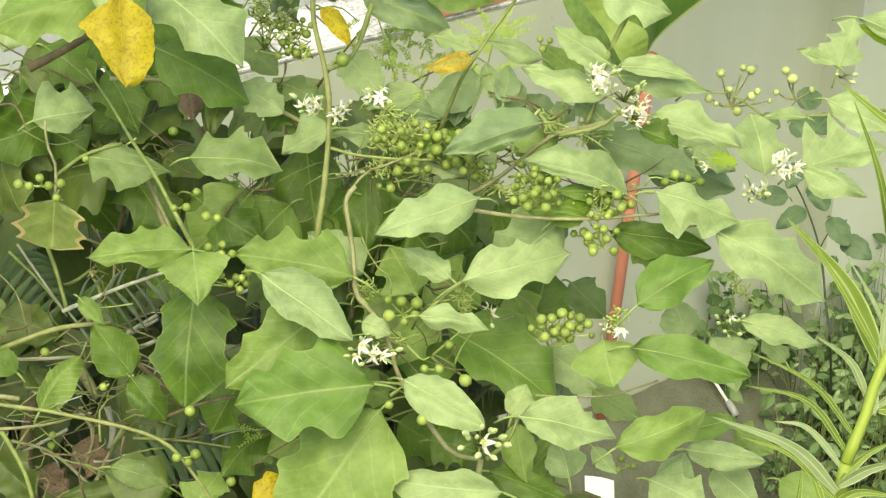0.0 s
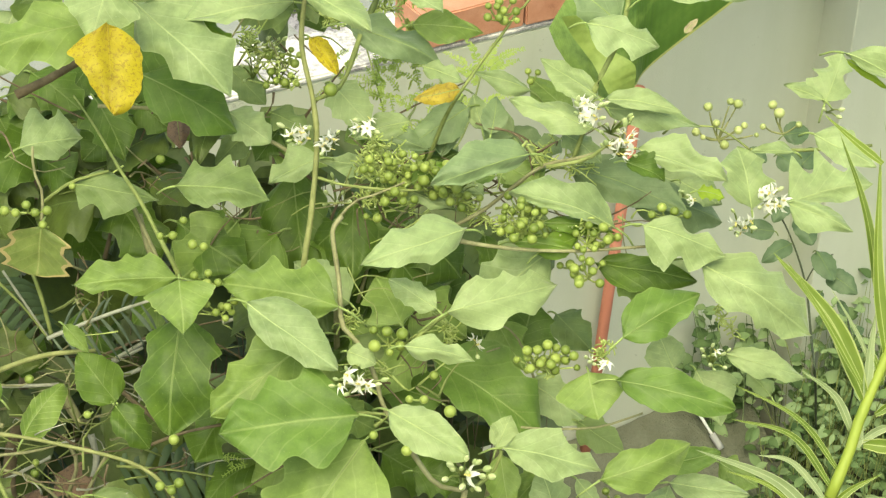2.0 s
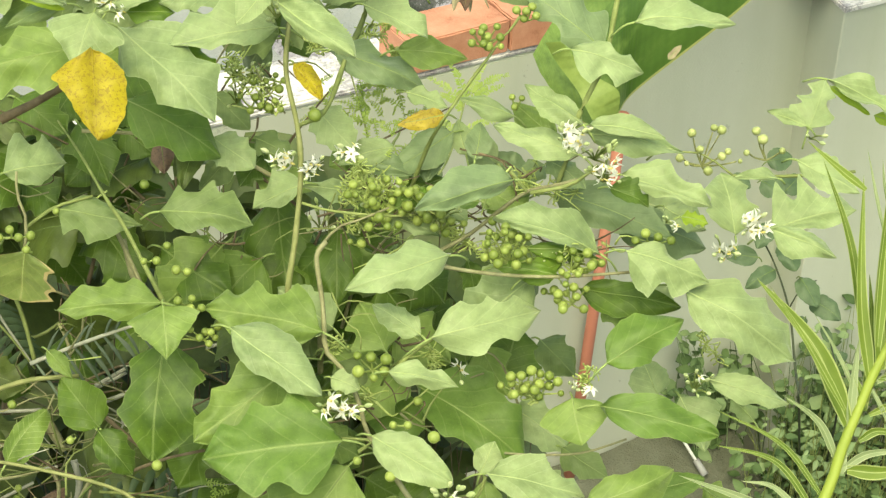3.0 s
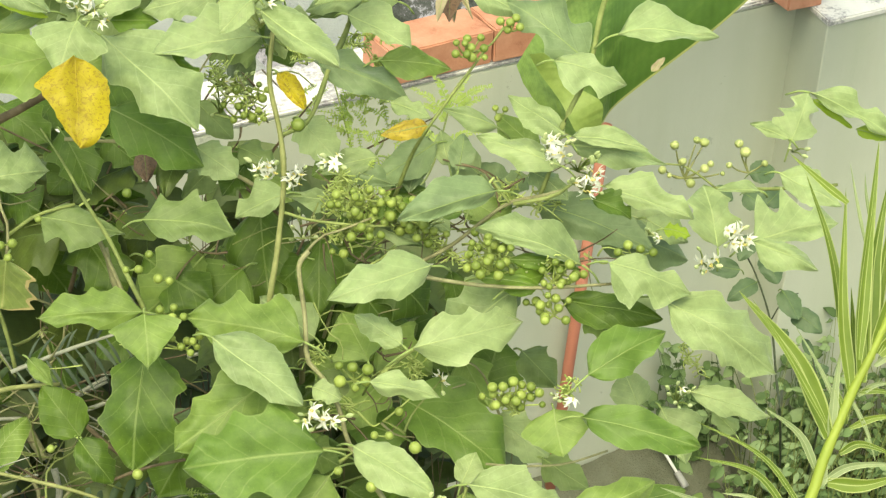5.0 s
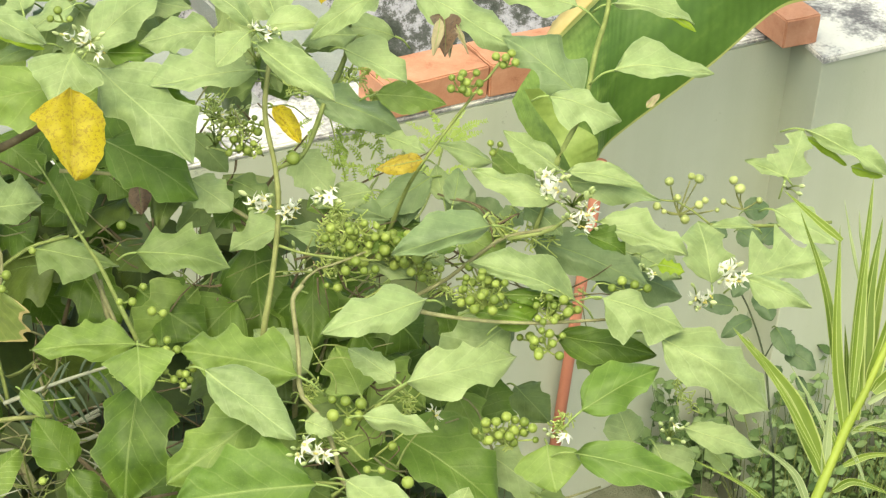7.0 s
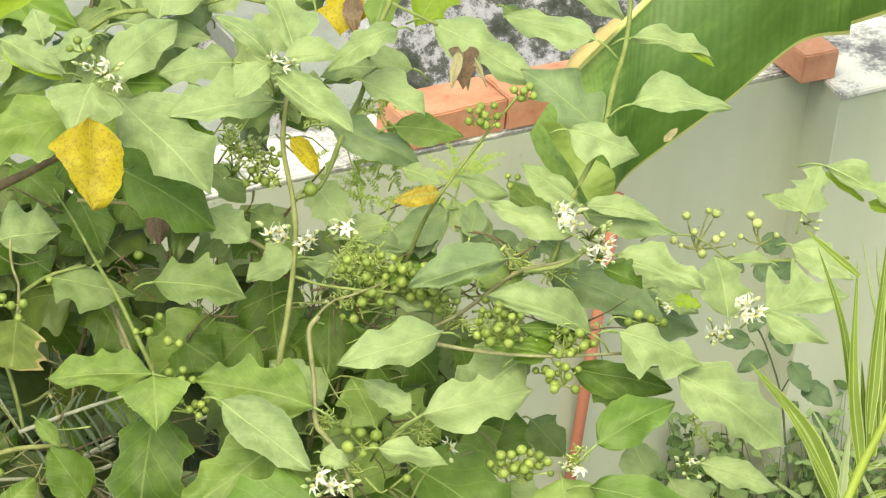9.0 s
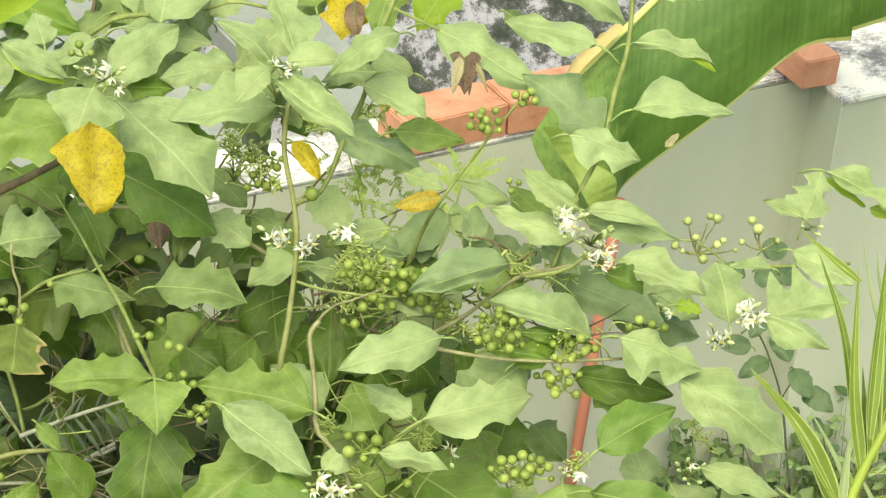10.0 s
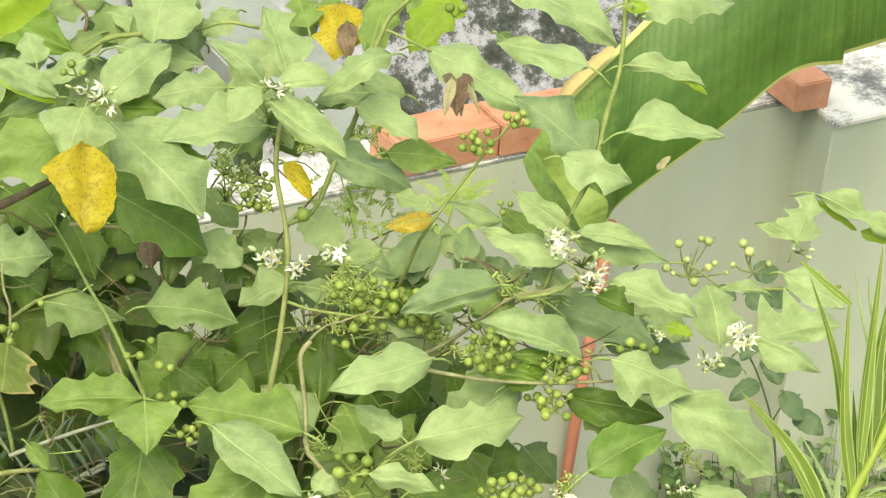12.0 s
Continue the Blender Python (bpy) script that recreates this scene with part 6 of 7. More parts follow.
stick("branch", [(-0.396, 1.777, 1.683), (-0.379, 1.759, 1.658), (-0.388, 1.738, 1.627)], 0.0025, 0.0025, WOODY_STEM, bush, "")
stick("branch", [(-0.381, 1.855, 1.620), (-0.373, 1.836, 1.593), (-0.385, 1.810, 1.556)], 0.0039, 0.0039, PALE_STICK, bush, "")
stick("branch", [(-0.321, 1.728, 1.788), (-0.284, 1.712, 1.764), (-0.266, 1.707, 1.757)], 0.0024, 0.0024, BROWN_STEM, bush, "")
stick("branch", [(-0.276, 1.618, 1.804), (-0.242, 1.626, 1.816), (-0.203, 1.632, 1.824)], 0.0017, 0.0017, BROWN_STEM, bush, "")
stick("branch", [(-0.380, 1.823, 1.835), (-0.370, 1.812, 1.820), (-0.366, 1.802, 1.806)], 0.0018, 0.0018, WOODY_STEM, bush, "")
stick("branch", [(-0.441, 1.892, 1.760), (-0.415, 1.896, 1.766), (-0.390, 1.907, 1.782)], 0.0019, 0.0019, GREEN_STEM, bush, "")
stick("branch", [(-0.459, 1.716, 1.683), (-0.416, 1.710, 1.674), (-0.372, 1.690, 1.645)], 0.0018, 0.0018, WOODY_STEM, bush, "")
stick("branch", [(-0.481, 1.740, 1.630), (-0.444, 1.751, 1.646), (-0.408, 1.763, 1.662)], 0.0019, 0.0019, PALE_STICK, bush, "")
stick("branch", [(-0.294, 1.751, 1.995), (-0.282, 1.729, 1.962), (-0.270, 1.725, 1.958)], 0.0028, 0.0023, WOODY_STEM, bush, "")
stick("branch", [(-0.065, 1.576, 0.000), (-0.102, 1.684, 0.873), (-0.116, 1.682, 1.770)], 0.0076, 0.0033, WOODY_STEM, bush, "")
stick("branch", [(-0.025, 1.576, 0.000), (0.014, 1.719, 0.937), (0.096, 1.746, 1.885)], 0.0076, 0.0033, WOODY_STEM, bush, "")
stick("branch", [(-0.105, 1.576, 0.000), (-0.157, 1.600, 0.870), (-0.216, 1.529, 1.765)], 0.0076, 0.0033, WOODY_STEM, bush, "")
stick("branch", [(-0.085, 1.576, 0.000), (-0.016, 1.589, 0.921), (0.042, 1.508, 1.857)], 0.0076, 0.0033, WOODY_STEM, bush, "")
stick("branch", [(-0.025, 1.576, 0.000), (-0.202, 1.741, 0.833), (-0.297, 1.786, 1.696)], 0.0076, 0.0033, WOODY_STEM, bush, "")
stick("branch", [(-0.125, 1.576, 0.000), (-0.093, 1.766, 0.958), (-0.099, 1.831, 1.924)], 0.0076, 0.0033, WOODY_STEM, bush, "")

# berries
berries(bush, (-0.018, 1.709, 2.075), 16, 0.0340, 0.0186, 0.0060, seed=226)
berries(bush, (0.012, 1.694, 2.090), 10, 0.0244, 0.0136, 0.0060, seed=227)
berries(bush, (0.086, 1.647, 2.072), 18, 0.0246, 0.0214, 0.0053, seed=228)
berries(bush, (0.149, 1.640, 2.063), 9, 0.0214, 0.0139, 0.0053, seed=229)
berries(bush, (0.150, 1.623, 2.038), 8, 0.0182, 0.0160, 0.0053, seed=230)
berries(bush, (-0.040, 1.573, 1.984), 6, 0.0191, 0.0128, 0.0064, seed=231)
berries(bush, (0.113, 1.573, 1.967), 17, 0.0310, 0.0171, 0.0053, seed=232)
berries(bush, (-0.003, 1.493, 1.975), 3, 0.0113, 0.0041, 0.0052, seed=233)
berries(bush, (0.024, 1.488, 1.967), 1, 0.0026, 0.0026, 0.0062, seed=234)
berries(bush, (-0.043, 1.489, 1.934), 1, 0.0026, 0.0026, 0.0062, seed=235)
berries(bush, (-0.014, 1.482, 1.924), 1, 0.0026, 0.0026, 0.0062, seed=236)
berries(bush, (-0.213, 1.608, 2.017), 6, 0.0160, 0.0075, 0.0053, seed=237)
berries(bush, (-0.201, 1.592, 1.994), 5, 0.0203, 0.0085, 0.0053, seed=238)
berries(bush, (-0.248, 1.633, 2.052), 2, 0.0085, 0.0043, 0.0053, seed=239)
berries(bush, (-0.235, 1.640, 2.063), 1, 0.0027, 0.0027, 0.0053, seed=240)
berries(bush, (-0.218, 1.627, 2.044), 2, 0.0075, 0.0027, 0.0053, seed=241)
berries(bush, (-0.383, 1.642, 2.066), 5, 0.0203, 0.0053, 0.0053, seed=242)
berries(bush, (-0.367, 1.636, 2.056), 3, 0.0064, 0.0075, 0.0053, seed=243)
berries(bush, (-0.342, 1.655, 2.085), 2, 0.0032, 0.0053, 0.0053, seed=244)
berries(bush, (0.061, 1.766, 2.233), 10, 0.0173, 0.0119, 0.0049, seed=245)
berries(bush, (0.095, 1.778, 2.254), 5, 0.0108, 0.0086, 0.0049, seed=246)
berries(bush, (0.224, 1.652, 2.085), 5, 0.0171, 0.0075, 0.0053, seed=247)
berries(bush, (-0.152, 1.795, 2.158), 5, 0.0167, 0.0100, 0.0050, seed=248)
berries(bush, (-0.167, 1.786, 2.142), 4, 0.0145, 0.0111, 0.0050, seed=249)
berries(bush, (-0.147, 1.782, 2.136), 4, 0.0111, 0.0078, 0.0050, seed=250)
berries(bush, (-0.176, 1.809, 2.161), 3, 0.0101, 0.0078, 0.0045, seed=251)
berries(bush, (-0.099, 1.735, 2.156), 1, 0.0027, 0.0027, 0.0076, seed=252)
berries(bush, (-0.332, 1.802, 2.261), 3, 0.0098, 0.0065, 0.0054, seed=253)
berries(bush, (0.031, 1.857, 2.328), 6, 0.0131, 0.0077, 0.0055, seed=254)
berries(bush, (-0.235, 1.521, 1.893), 1, 0.0027, 0.0027, 0.0053, seed=255)
berries(bush, (-0.193, 1.485, 1.841), 1, 0.0027, 0.0027, 0.0053, seed=256)
berries(bush, (-0.236, 1.496, 1.857), 3, 0.0118, 0.0053, 0.0053, seed=257)
berries(bush, (-0.315, 1.534, 1.911), 1, 0.0027, 0.0027, 0.0053, seed=258)
berries(bush, (-0.398, 1.653, 1.855), 1, 0.0028, 0.0028, 0.0057, seed=259)
berries(bush, (0.006, 1.562, 1.951), 1, 0.0027, 0.0027, 0.0053, seed=260)
berries(bush, (-0.044, 1.494, 1.854), 1, 0.0027, 0.0027, 0.0053, seed=261)
berries(bush, (-0.407, 1.677, 1.714), 2, 0.0119, 0.0119, 0.0060, seed=262)
berries(bush, (-0.265, 1.717, 2.081), 1, 0.0027, 0.0027, 0.0055, seed=263)
berries(bush, (0.188, 1.560, 1.809), 3, 0.0167, 0.0078, 0.0056, seed=264)
berries(bush, (0.092, 1.795, 2.146), 3, 0.0078, 0.0101, 0.0050, seed=265)
berries(bush, (0.266, 1.781, 2.129), 1, 0.0015, 0.0015, 0.0061, seed=266, foot=(0.280, 1.772, 2.097), pale_skin=True)
berries(bush, (0.290, 1.784, 2.135), 1, 0.0015, 0.0015, 0.0058, seed=267, foot=(0.280, 1.772, 2.097), pale_skin=True)
berries(bush, (0.296, 1.783, 2.133), 1, 0.0015, 0.0015, 0.0055, seed=268, foot=(0.280, 1.772, 2.097), pale_skin=True)
berries(bush, (0.276, 1.772, 2.115), 1, 0.0015, 0.0015, 0.0055, seed=269, foot=(0.280, 1.772, 2.097), pale_skin=True)
berries(bush, (0.297, 1.769, 2.112), 1, 0.0015, 0.0015, 0.0055, seed=270, foot=(0.280, 1.772, 2.097), pale_skin=True)
berries(bush, (0.304, 1.771, 2.116), 1, 0.0015, 0.0015, 0.0048, seed=271, foot=(0.280, 1.772, 2.097), pale_skin=True)
berries(bush, (0.255, 1.768, 2.108), 1, 0.0015, 0.0015, 0.0055, seed=272, foot=(0.280, 1.772, 2.097), pale_skin=True)
berries(bush, (0.286, 1.761, 2.098), 1, 0.0015, 0.0015, 0.0055, seed=273, foot=(0.280, 1.772, 2.097), pale_skin=True)
berries(bush, (0.323, 1.771, 2.116), 1, 0.0015, 0.0015, 0.0048, seed=274, foot=(0.343, 1.775, 2.105), pale_skin=True)
berries(bush, (0.330, 1.782, 2.133), 1, 0.0015, 0.0015, 0.0061, seed=275, foot=(0.343, 1.775, 2.105), pale_skin=True)
berries(bush, (0.338, 1.778, 2.128), 1, 0.0015, 0.0015, 0.0058, seed=276, foot=(0.343, 1.775, 2.105), pale_skin=True)
berries(bush, (0.315, 1.766, 2.107), 1, 0.0015, 0.0015, 0.0041, seed=277, foot=(0.280, 1.772, 2.097), pale_skin=True)
berries(bush, (0.356, 1.772, 2.119), 1, 0.0015, 0.0015, 0.0041, seed=278, foot=(0.343, 1.775, 2.105), pale_skin=True)
berries(bush, (0.264, 1.765, 2.103), 1, 0.0015, 0.0015, 0.0041, seed=279, foot=(0.280, 1.772, 2.097), pale_skin=True)

berries(bush, (-0.048, 1.690, 2.100), 6, 0.0228, 0.0130, 0.0052, seed=700)
berries(bush, (-0.019, 1.703, 2.104), 5, 0.0217, 0.0119, 0.0052, seed=701)
berries(bush, (0.009, 1.700, 2.082), 6, 0.0239, 0.0108, 0.0052, seed=702)
berries(bush, (0.029, 1.699, 2.063), 5, 0.0195, 0.0098, 0.0052, seed=703)
berries(bush, (-0.032, 1.675, 2.078), 4, 0.0163, 0.0108, 0.0052, seed=704)
berries(bush, (0.084, 1.678, 2.070), 6, 0.0195, 0.0119, 0.0052, seed=705)
berries(bush, (0.135, 1.657, 2.021), 4, 0.0163, 0.0108, 0.0052, seed=706)
berries(bush, (-0.055, 1.689, 2.044), 2, 0.0087, 0.0065, 0.0052, seed=707)
berries(bush, (-0.193, 1.617, 1.982), 3, 0.0108, 0.0076, 0.0052, seed=708)
berries(bush, (0.171, 1.661, 2.047), 4, 0.0163, 0.0087, 0.0052, seed=709)

# flowers
blossom(bush, (-0.304, 1.747, 2.268), 5, 6, 0.0238, 0.0095, 0.0090, seed=280)
blossom(bush, (-0.287, 1.742, 2.259), 3, 2, 0.0127, 0.0042, 0.0090, seed=281)
blossom(bush, (-0.133, 1.753, 2.284), 3, 4, 0.0159, 0.0063, 0.0090, seed=282)
blossom(bush, (-0.144, 1.771, 2.254), 0, 8, 0.0161, 0.0118, 0.0091, seed=283)
blossom(bush, (0.143, 1.685, 2.177), 8, 9, 0.0148, 0.0137, 0.0098, seed=284)
blossom(bush, (0.175, 1.669, 2.151), 9, 4, 0.0180, 0.0148, 0.0100, seed=285)
blossom(bush, (0.168, 1.694, 2.155), 0, 12, 0.0214, 0.0096, 0.0091, seed=286)
blossom(bush, (0.317, 1.644, 2.115), 9, 4, 0.0137, 0.0106, 0.0100, seed=287)
blossom(bush, (0.289, 1.632, 2.093), 4, 4, 0.0137, 0.0074, 0.0098, seed=288)
blossom(bush, (0.287, 1.628, 2.086), 1, 1, 0.0042, 0.0053, 0.0090, seed=289)
blossom(bush, (-0.132, 1.715, 2.121), 7, 4, 0.0152, 0.0076, 0.0100, seed=290)
blossom(bush, (-0.101, 1.694, 2.125), 7, 2, 0.0097, 0.0097, 0.0100, seed=291)
blossom(bush, (-0.069, 1.719, 2.130), 5, 3, 0.0163, 0.0043, 0.0100, seed=292)
blossom(bush, (-0.063, 1.502, 1.987), 7, 9, 0.0258, 0.0113, 0.0103, seed=293)
blossom(bush, (0.042, 1.474, 1.912), 1, 13, 0.0208, 0.0146, 0.0135, seed=294)
blossom(bush, (0.047, 1.604, 1.959), 2, 1, 0.0087, 0.0054, 0.0092, seed=295)
blossom(bush, (0.161, 1.558, 1.980), 4, 4, 0.0148, 0.0074, 0.0090, seed=296)
blossom(bush, (0.270, 1.562, 1.987), 1, 9, 0.0137, 0.0137, 0.0090, seed=297)
blossom(bush, (0.241, 1.670, 2.096), 1, 2, 0.0086, 0.0032, 0.0091, seed=298)
blossom(bush, (0.238, 1.649, 2.110), 1, 1, 0.0074, 0.0032, 0.0090, seed=299)
blossom(bush, (-0.304, 1.887, 2.013), 2, 3, 0.0119, 0.0084, 0.0101, seed=300)
blossom(bush, (0.397, 1.816, 2.113), 0, 3, 0.0171, 0.0046, 0.0097, seed=301)
blossom(bush, (-0.050, 1.739, 2.065), 0, 10, 0.0167, 0.0111, 0.0094, seed=302)
blossom(bush, (-0.095, 1.771, 2.020), 0, 8, 0.0171, 0.0171, 0.0097, seed=303)
blossom(bush, (-0.169, 1.800, 2.166), 2, 10, 0.0200, 0.0122, 0.0083, seed=304)
blossom(bush, (-0.183, 1.800, 2.146), 1, 8, 0.0134, 0.0168, 0.0078, seed=305)
blossom(bush, (-0.161, 1.805, 2.135), 0, 9, 0.0168, 0.0146, 0.0079, seed=306)
blossom(bush, (-0.104, 1.954, 2.133), 0, 8, 0.0239, 0.0119, 0.0078, seed=307)
blossom(bush, (0.026, 1.714, 2.066), 0, 14, 0.0209, 0.0088, 0.0055, seed=308)
blossom(bush, (-0.050, 1.720, 2.053), 0, 10, 0.0166, 0.0100, 0.0055, seed=309)
blossom(bush, (0.137, 1.669, 2.052), 0, 8, 0.0195, 0.0076, 0.0054, seed=310)
blossom(bush, (0.202, 1.814, 2.359), 0, 4, 0.0118, 0.0043, 0.0075, seed=311)

# ---- strap-leaved plant ----
strap_plant = thing("strap_plant", (0.268, 1.237, 0.000), "tall plant with long yellow-edged strap leaves", "plant")
stick("stem", [(0.268, 1.237, 0.000), (0.298, 1.237, 1.049), (0.318, 1.237, 2.098)], 0.0070, 0.0050, STRAP_STEM, strap_plant, "", 0.05)
stick("stem", [(0.318, 1.237, 2.098), (0.331, 1.256, 2.127), (0.337, 1.268, 2.147), (0.347, 1.283, 2.170), (0.358, 1.299, 2.195), (0.369, 1.312, 2.216), (0.381, 1.328, 2.240), (0.398, 1.348, 2.273)], 0.0050, 0.0030, STRAP_STEM, strap_plant, "", 0.12)
strap(strap_plant, (0.357, 1.296, 2.191), (0.347, 1.333, 2.248), (0.345, 1.385, 2.327), 0.0105, seed=601)
strap(strap_plant, (0.364, 1.302, 2.201), (0.363, 1.343, 2.263), (0.369, 1.406, 2.361), 0.0132, seed=602)
strap(strap_plant, (0.358, 1.336, 2.197), (0.343, 1.381, 2.266), (0.319, 1.417, 2.320), 0.0079, seed=603)
strap(strap_plant, (0.370, 1.312, 2.216), (0.370, 1.353, 2.278), (0.378, 1.389, 2.334), 0.0123, seed=604)
strap(strap_plant, (0.373, 1.315, 2.221), (0.382, 1.334, 2.250), (0.398, 1.367, 2.302), 0.0123, seed=605)
strap(strap_plant, (0.357, 1.296, 2.227), (0.360, 1.336, 2.289), (0.363, 1.362, 2.329), 0.0088, seed=606)
strap(strap_plant, (0.374, 1.333, 2.194), (0.383, 1.373, 2.255), (0.393, 1.414, 2.319), 0.0105, seed=607)
strap(strap_plant, (0.341, 1.279, 2.164), (0.313, 1.312, 2.213), (0.266, 1.341, 2.255), 0.0158, seed=608)
strap(strap_plant, (0.334, 1.269, 2.185), (0.304, 1.296, 2.226), (0.273, 1.321, 2.262), 0.0057, seed=609)
strap(strap_plant, (0.349, 1.290, 2.180), (0.331, 1.309, 2.209), (0.311, 1.326, 2.235), 0.0035, seed=610, material=PALE_STRAP)
strap(strap_plant, (0.342, 1.277, 2.161), (0.344, 1.298, 2.194), (0.347, 1.316, 2.222), 0.0075, seed=611, material=PALE_STRAP)
strap(strap_plant, (0.354, 1.286, 2.176), (0.349, 1.294, 2.188), (0.342, 1.303, 2.200), 0.0053, seed=612)
strap(strap_plant, (0.357, 1.301, 2.161), (0.361, 1.330, 2.207), (0.357, 1.359, 2.252), 0.0088, seed=613)
strap(strap_plant, (0.347, 1.378, 2.317), (0.325, 1.388, 2.330), (0.300, 1.399, 2.347), 0.0066, seed=614)
strap(strap_plant, (0.362, 1.361, 2.291), (0.354, 1.379, 2.318), (0.347, 1.396, 2.344), 0.0031, seed=615, material=PALE_STRAP)
strap(strap_plant, (0.367, 1.367, 2.300), (0.361, 1.381, 2.322), (0.359, 1.391, 2.338), 0.0031, seed=616, material=PALE_STRAP)
strap(strap_plant, (0.377, 1.314, 2.220), (0.392, 1.323, 2.234), (0.420, 1.339, 2.259), 0.0123, seed=617)
strap(strap_plant, (0.374, 1.310, 2.212), (0.387, 1.314, 2.220), (0.409, 1.317, 2.224), 0.0053, seed=618, material=PALE_STRAP)
strap(strap_plant, (0.362, 1.297, 2.192), (0.375, 1.301, 2.200), (0.397, 1.303, 2.203), 0.0048, seed=619, material=PALE_STRAP)
strap(strap_plant, (0.363, 1.298, 2.195), (0.378, 1.299, 2.196), (0.398, 1.297, 2.194), 0.0048, seed=620)
strap(strap_plant, (0.357, 1.283, 2.171), (0.377, 1.288, 2.178), (0.403, 1.288, 2.181), 0.0057, seed=621)
strap(strap_plant, (0.350, 1.272, 2.154), (0.367, 1.276, 2.161), (0.400, 1.270, 2.153), 0.0066, seed=622)
strap(strap_plant, (0.340, 1.261, 2.136), (0.361, 1.267, 2.146), (0.405, 1.268, 2.150), 0.0066, seed=623, material=PALE_STRAP)
strap(strap_plant, (0.342, 1.260, 2.134), (0.371, 1.259, 2.134), (0.405, 1.264, 2.144), 0.0114, seed=624)
strap(strap_plant, (0.358, 1.295, 2.188), (0.370, 1.282, 2.170), (0.379, 1.267, 2.148), 0.0035, seed=625, material=PALE_STRAP)
strap(strap_plant, (0.337, 1.258, 2.132), (0.339, 1.263, 2.139), (0.341, 1.269, 2.148), 0.0061, seed=626, material=PALE_STRAP)
strap(strap_plant, (0.334, 1.266, 2.138), (0.319, 1.283, 2.162), (0.290, 1.294, 2.179), 0.0066, seed=627, material=PALE_STRAP)
strap(strap_plant, (0.324, 1.249, 2.115), (0.291, 1.272, 2.147), (0.237, 1.287, 2.168), 0.0048, seed=628)
strap(strap_plant, (0.320, 1.241, 2.103), (0.287, 1.264, 2.136), (0.238, 1.271, 2.145), 0.0057, seed=629)
strap(strap_plant, (0.317, 1.234, 2.093), (0.288, 1.252, 2.119), (0.260, 1.255, 2.123), 0.0053, seed=630, material=PALE_STRAP)
strap(strap_plant, (0.312, 1.224, 2.079), (0.275, 1.244, 2.107), (0.212, 1.256, 2.125), 0.0097, seed=631, material=PALE_STRAP)
strap(strap_plant, (0.311, 1.221, 2.074), (0.275, 1.240, 2.102), (0.235, 1.248, 2.112), 0.0053, seed=632)
strap(strap_plant, (0.306, 1.209, 2.058), (0.294, 1.229, 2.086), (0.280, 1.239, 2.099), 0.0061, seed=633)
strap(strap_plant, (0.315, 1.230, 2.087), (0.333, 1.241, 2.102), (0.358, 1.249, 2.114), 0.0066, seed=634)
strap(strap_plant, (0.313, 1.227, 2.083), (0.337, 1.235, 2.094), (0.368, 1.239, 2.100), 0.0088, seed=635, material=PALE_STRAP)
strap(strap_plant, (0.307, 1.217, 2.069), (0.329, 1.224, 2.079), (0.360, 1.223, 2.077), 0.0079, seed=636)
strap(strap_plant, (0.277, 1.209, 2.057), (0.282, 1.221, 2.075), (0.284, 1.235, 2.095), 0.0061, seed=637)

# ---- banana leaf hanging over the wall ----
banana_foot = (*plan(2.6, -0.55), 0.0)
banana_plant = thing("banana_plant", banana_foot, "banana plant with one broad leaf drooping over the wall", "banana plant")
bm = bmesh.new()
top = Vector((0.923, 3.745, 2.153))
foot = Vector(banana_foot)
tube(bm, spline((foot, foot + Vector((0.0, 0, 1.2)), foot + Vector((-0.05, 0.0, 2.3))), 24), 0.11, 0.06, 14)
part("trunk", bm, BANANA_RIB, banana_plant, "pale green banana trunk")
bm = bmesh.new()
tube(bm, spline((foot + Vector((-0.05, 0, 2.25)), foot + Vector((-0.25, -0.05, 2.9)), top), 20), 0.03, 0.011, 10)
part("leaf_stalk", bm, BANANA_RIB, banana_plant)
rib = [(0.717, 3.549, 1.991), (0.635, 3.455, 1.929), (0.510, 3.341, 1.833), (0.375, 3.219, 1.724), (0.296, 3.131, 1.673), (0.227, 3.048, 1.630), (0.191, 2.976, 1.609), (0.172, 2.915, 1.606)]
edge = [(0.740, 3.332, 1.624), (0.641, 3.275, 1.624), (0.517, 3.175, 1.554), (0.361, 3.067, 1.468), (0.324, 3.002, 1.455), (0.288, 2.946, 1.459), (0.233, 2.914, 1.508), (0.184, 2.901, 1.582)]
far_rib = [(0.930, 3.775, 2.145), (0.822, 3.662, 2.067), (0.710, 3.545, 1.983)]
far_edge = [(0.936, 3.501, 1.641), (0.837, 3.428, 1.631), (0.739, 3.358, 1.627)]
bm = bmesh.new()
tube(bm, spline(far_rib[:2] + rib, 60)[:50], 0.012, 0.004, 8)
part("midrib", bm, BANANA_RIB, banana_plant, "yellow-green midrib", rib[0])
bm = bmesh.new()
ruled(bm, rib, edge, 120, 16, 0.004, 0.10, 0, Vector((0.0, -0.84, 0.54)))
part("blade", bm, BANANA, banana_plant, "broad ribbed green blade", rib[0])
bm = bmesh.new()
ruled(bm, far_rib, far_edge, 50, 16, 0.004, 0.10, 0, Vector((0.0, -0.84, 0.54)), 0.45)
part("blade", bm, BANANA, banana_plant, "blade section beyond a tear", far_rib[0])
bm = bmesh.new()
ruled(bm, [(0.318, 3.115, 1.714), (0.265, 3.069, 1.674), (0.226, 3.029, 1.643)], [(0.308, 3.153, 1.699), (0.249, 3.120, 1.662), (0.220, 3.087, 1.624)], 24, 6, 0.006, 0.2)
part("dry_margin", bm, DRY_STRAW, banana_plant, "dry straw-coloured torn margin")
bm = bmesh.new()
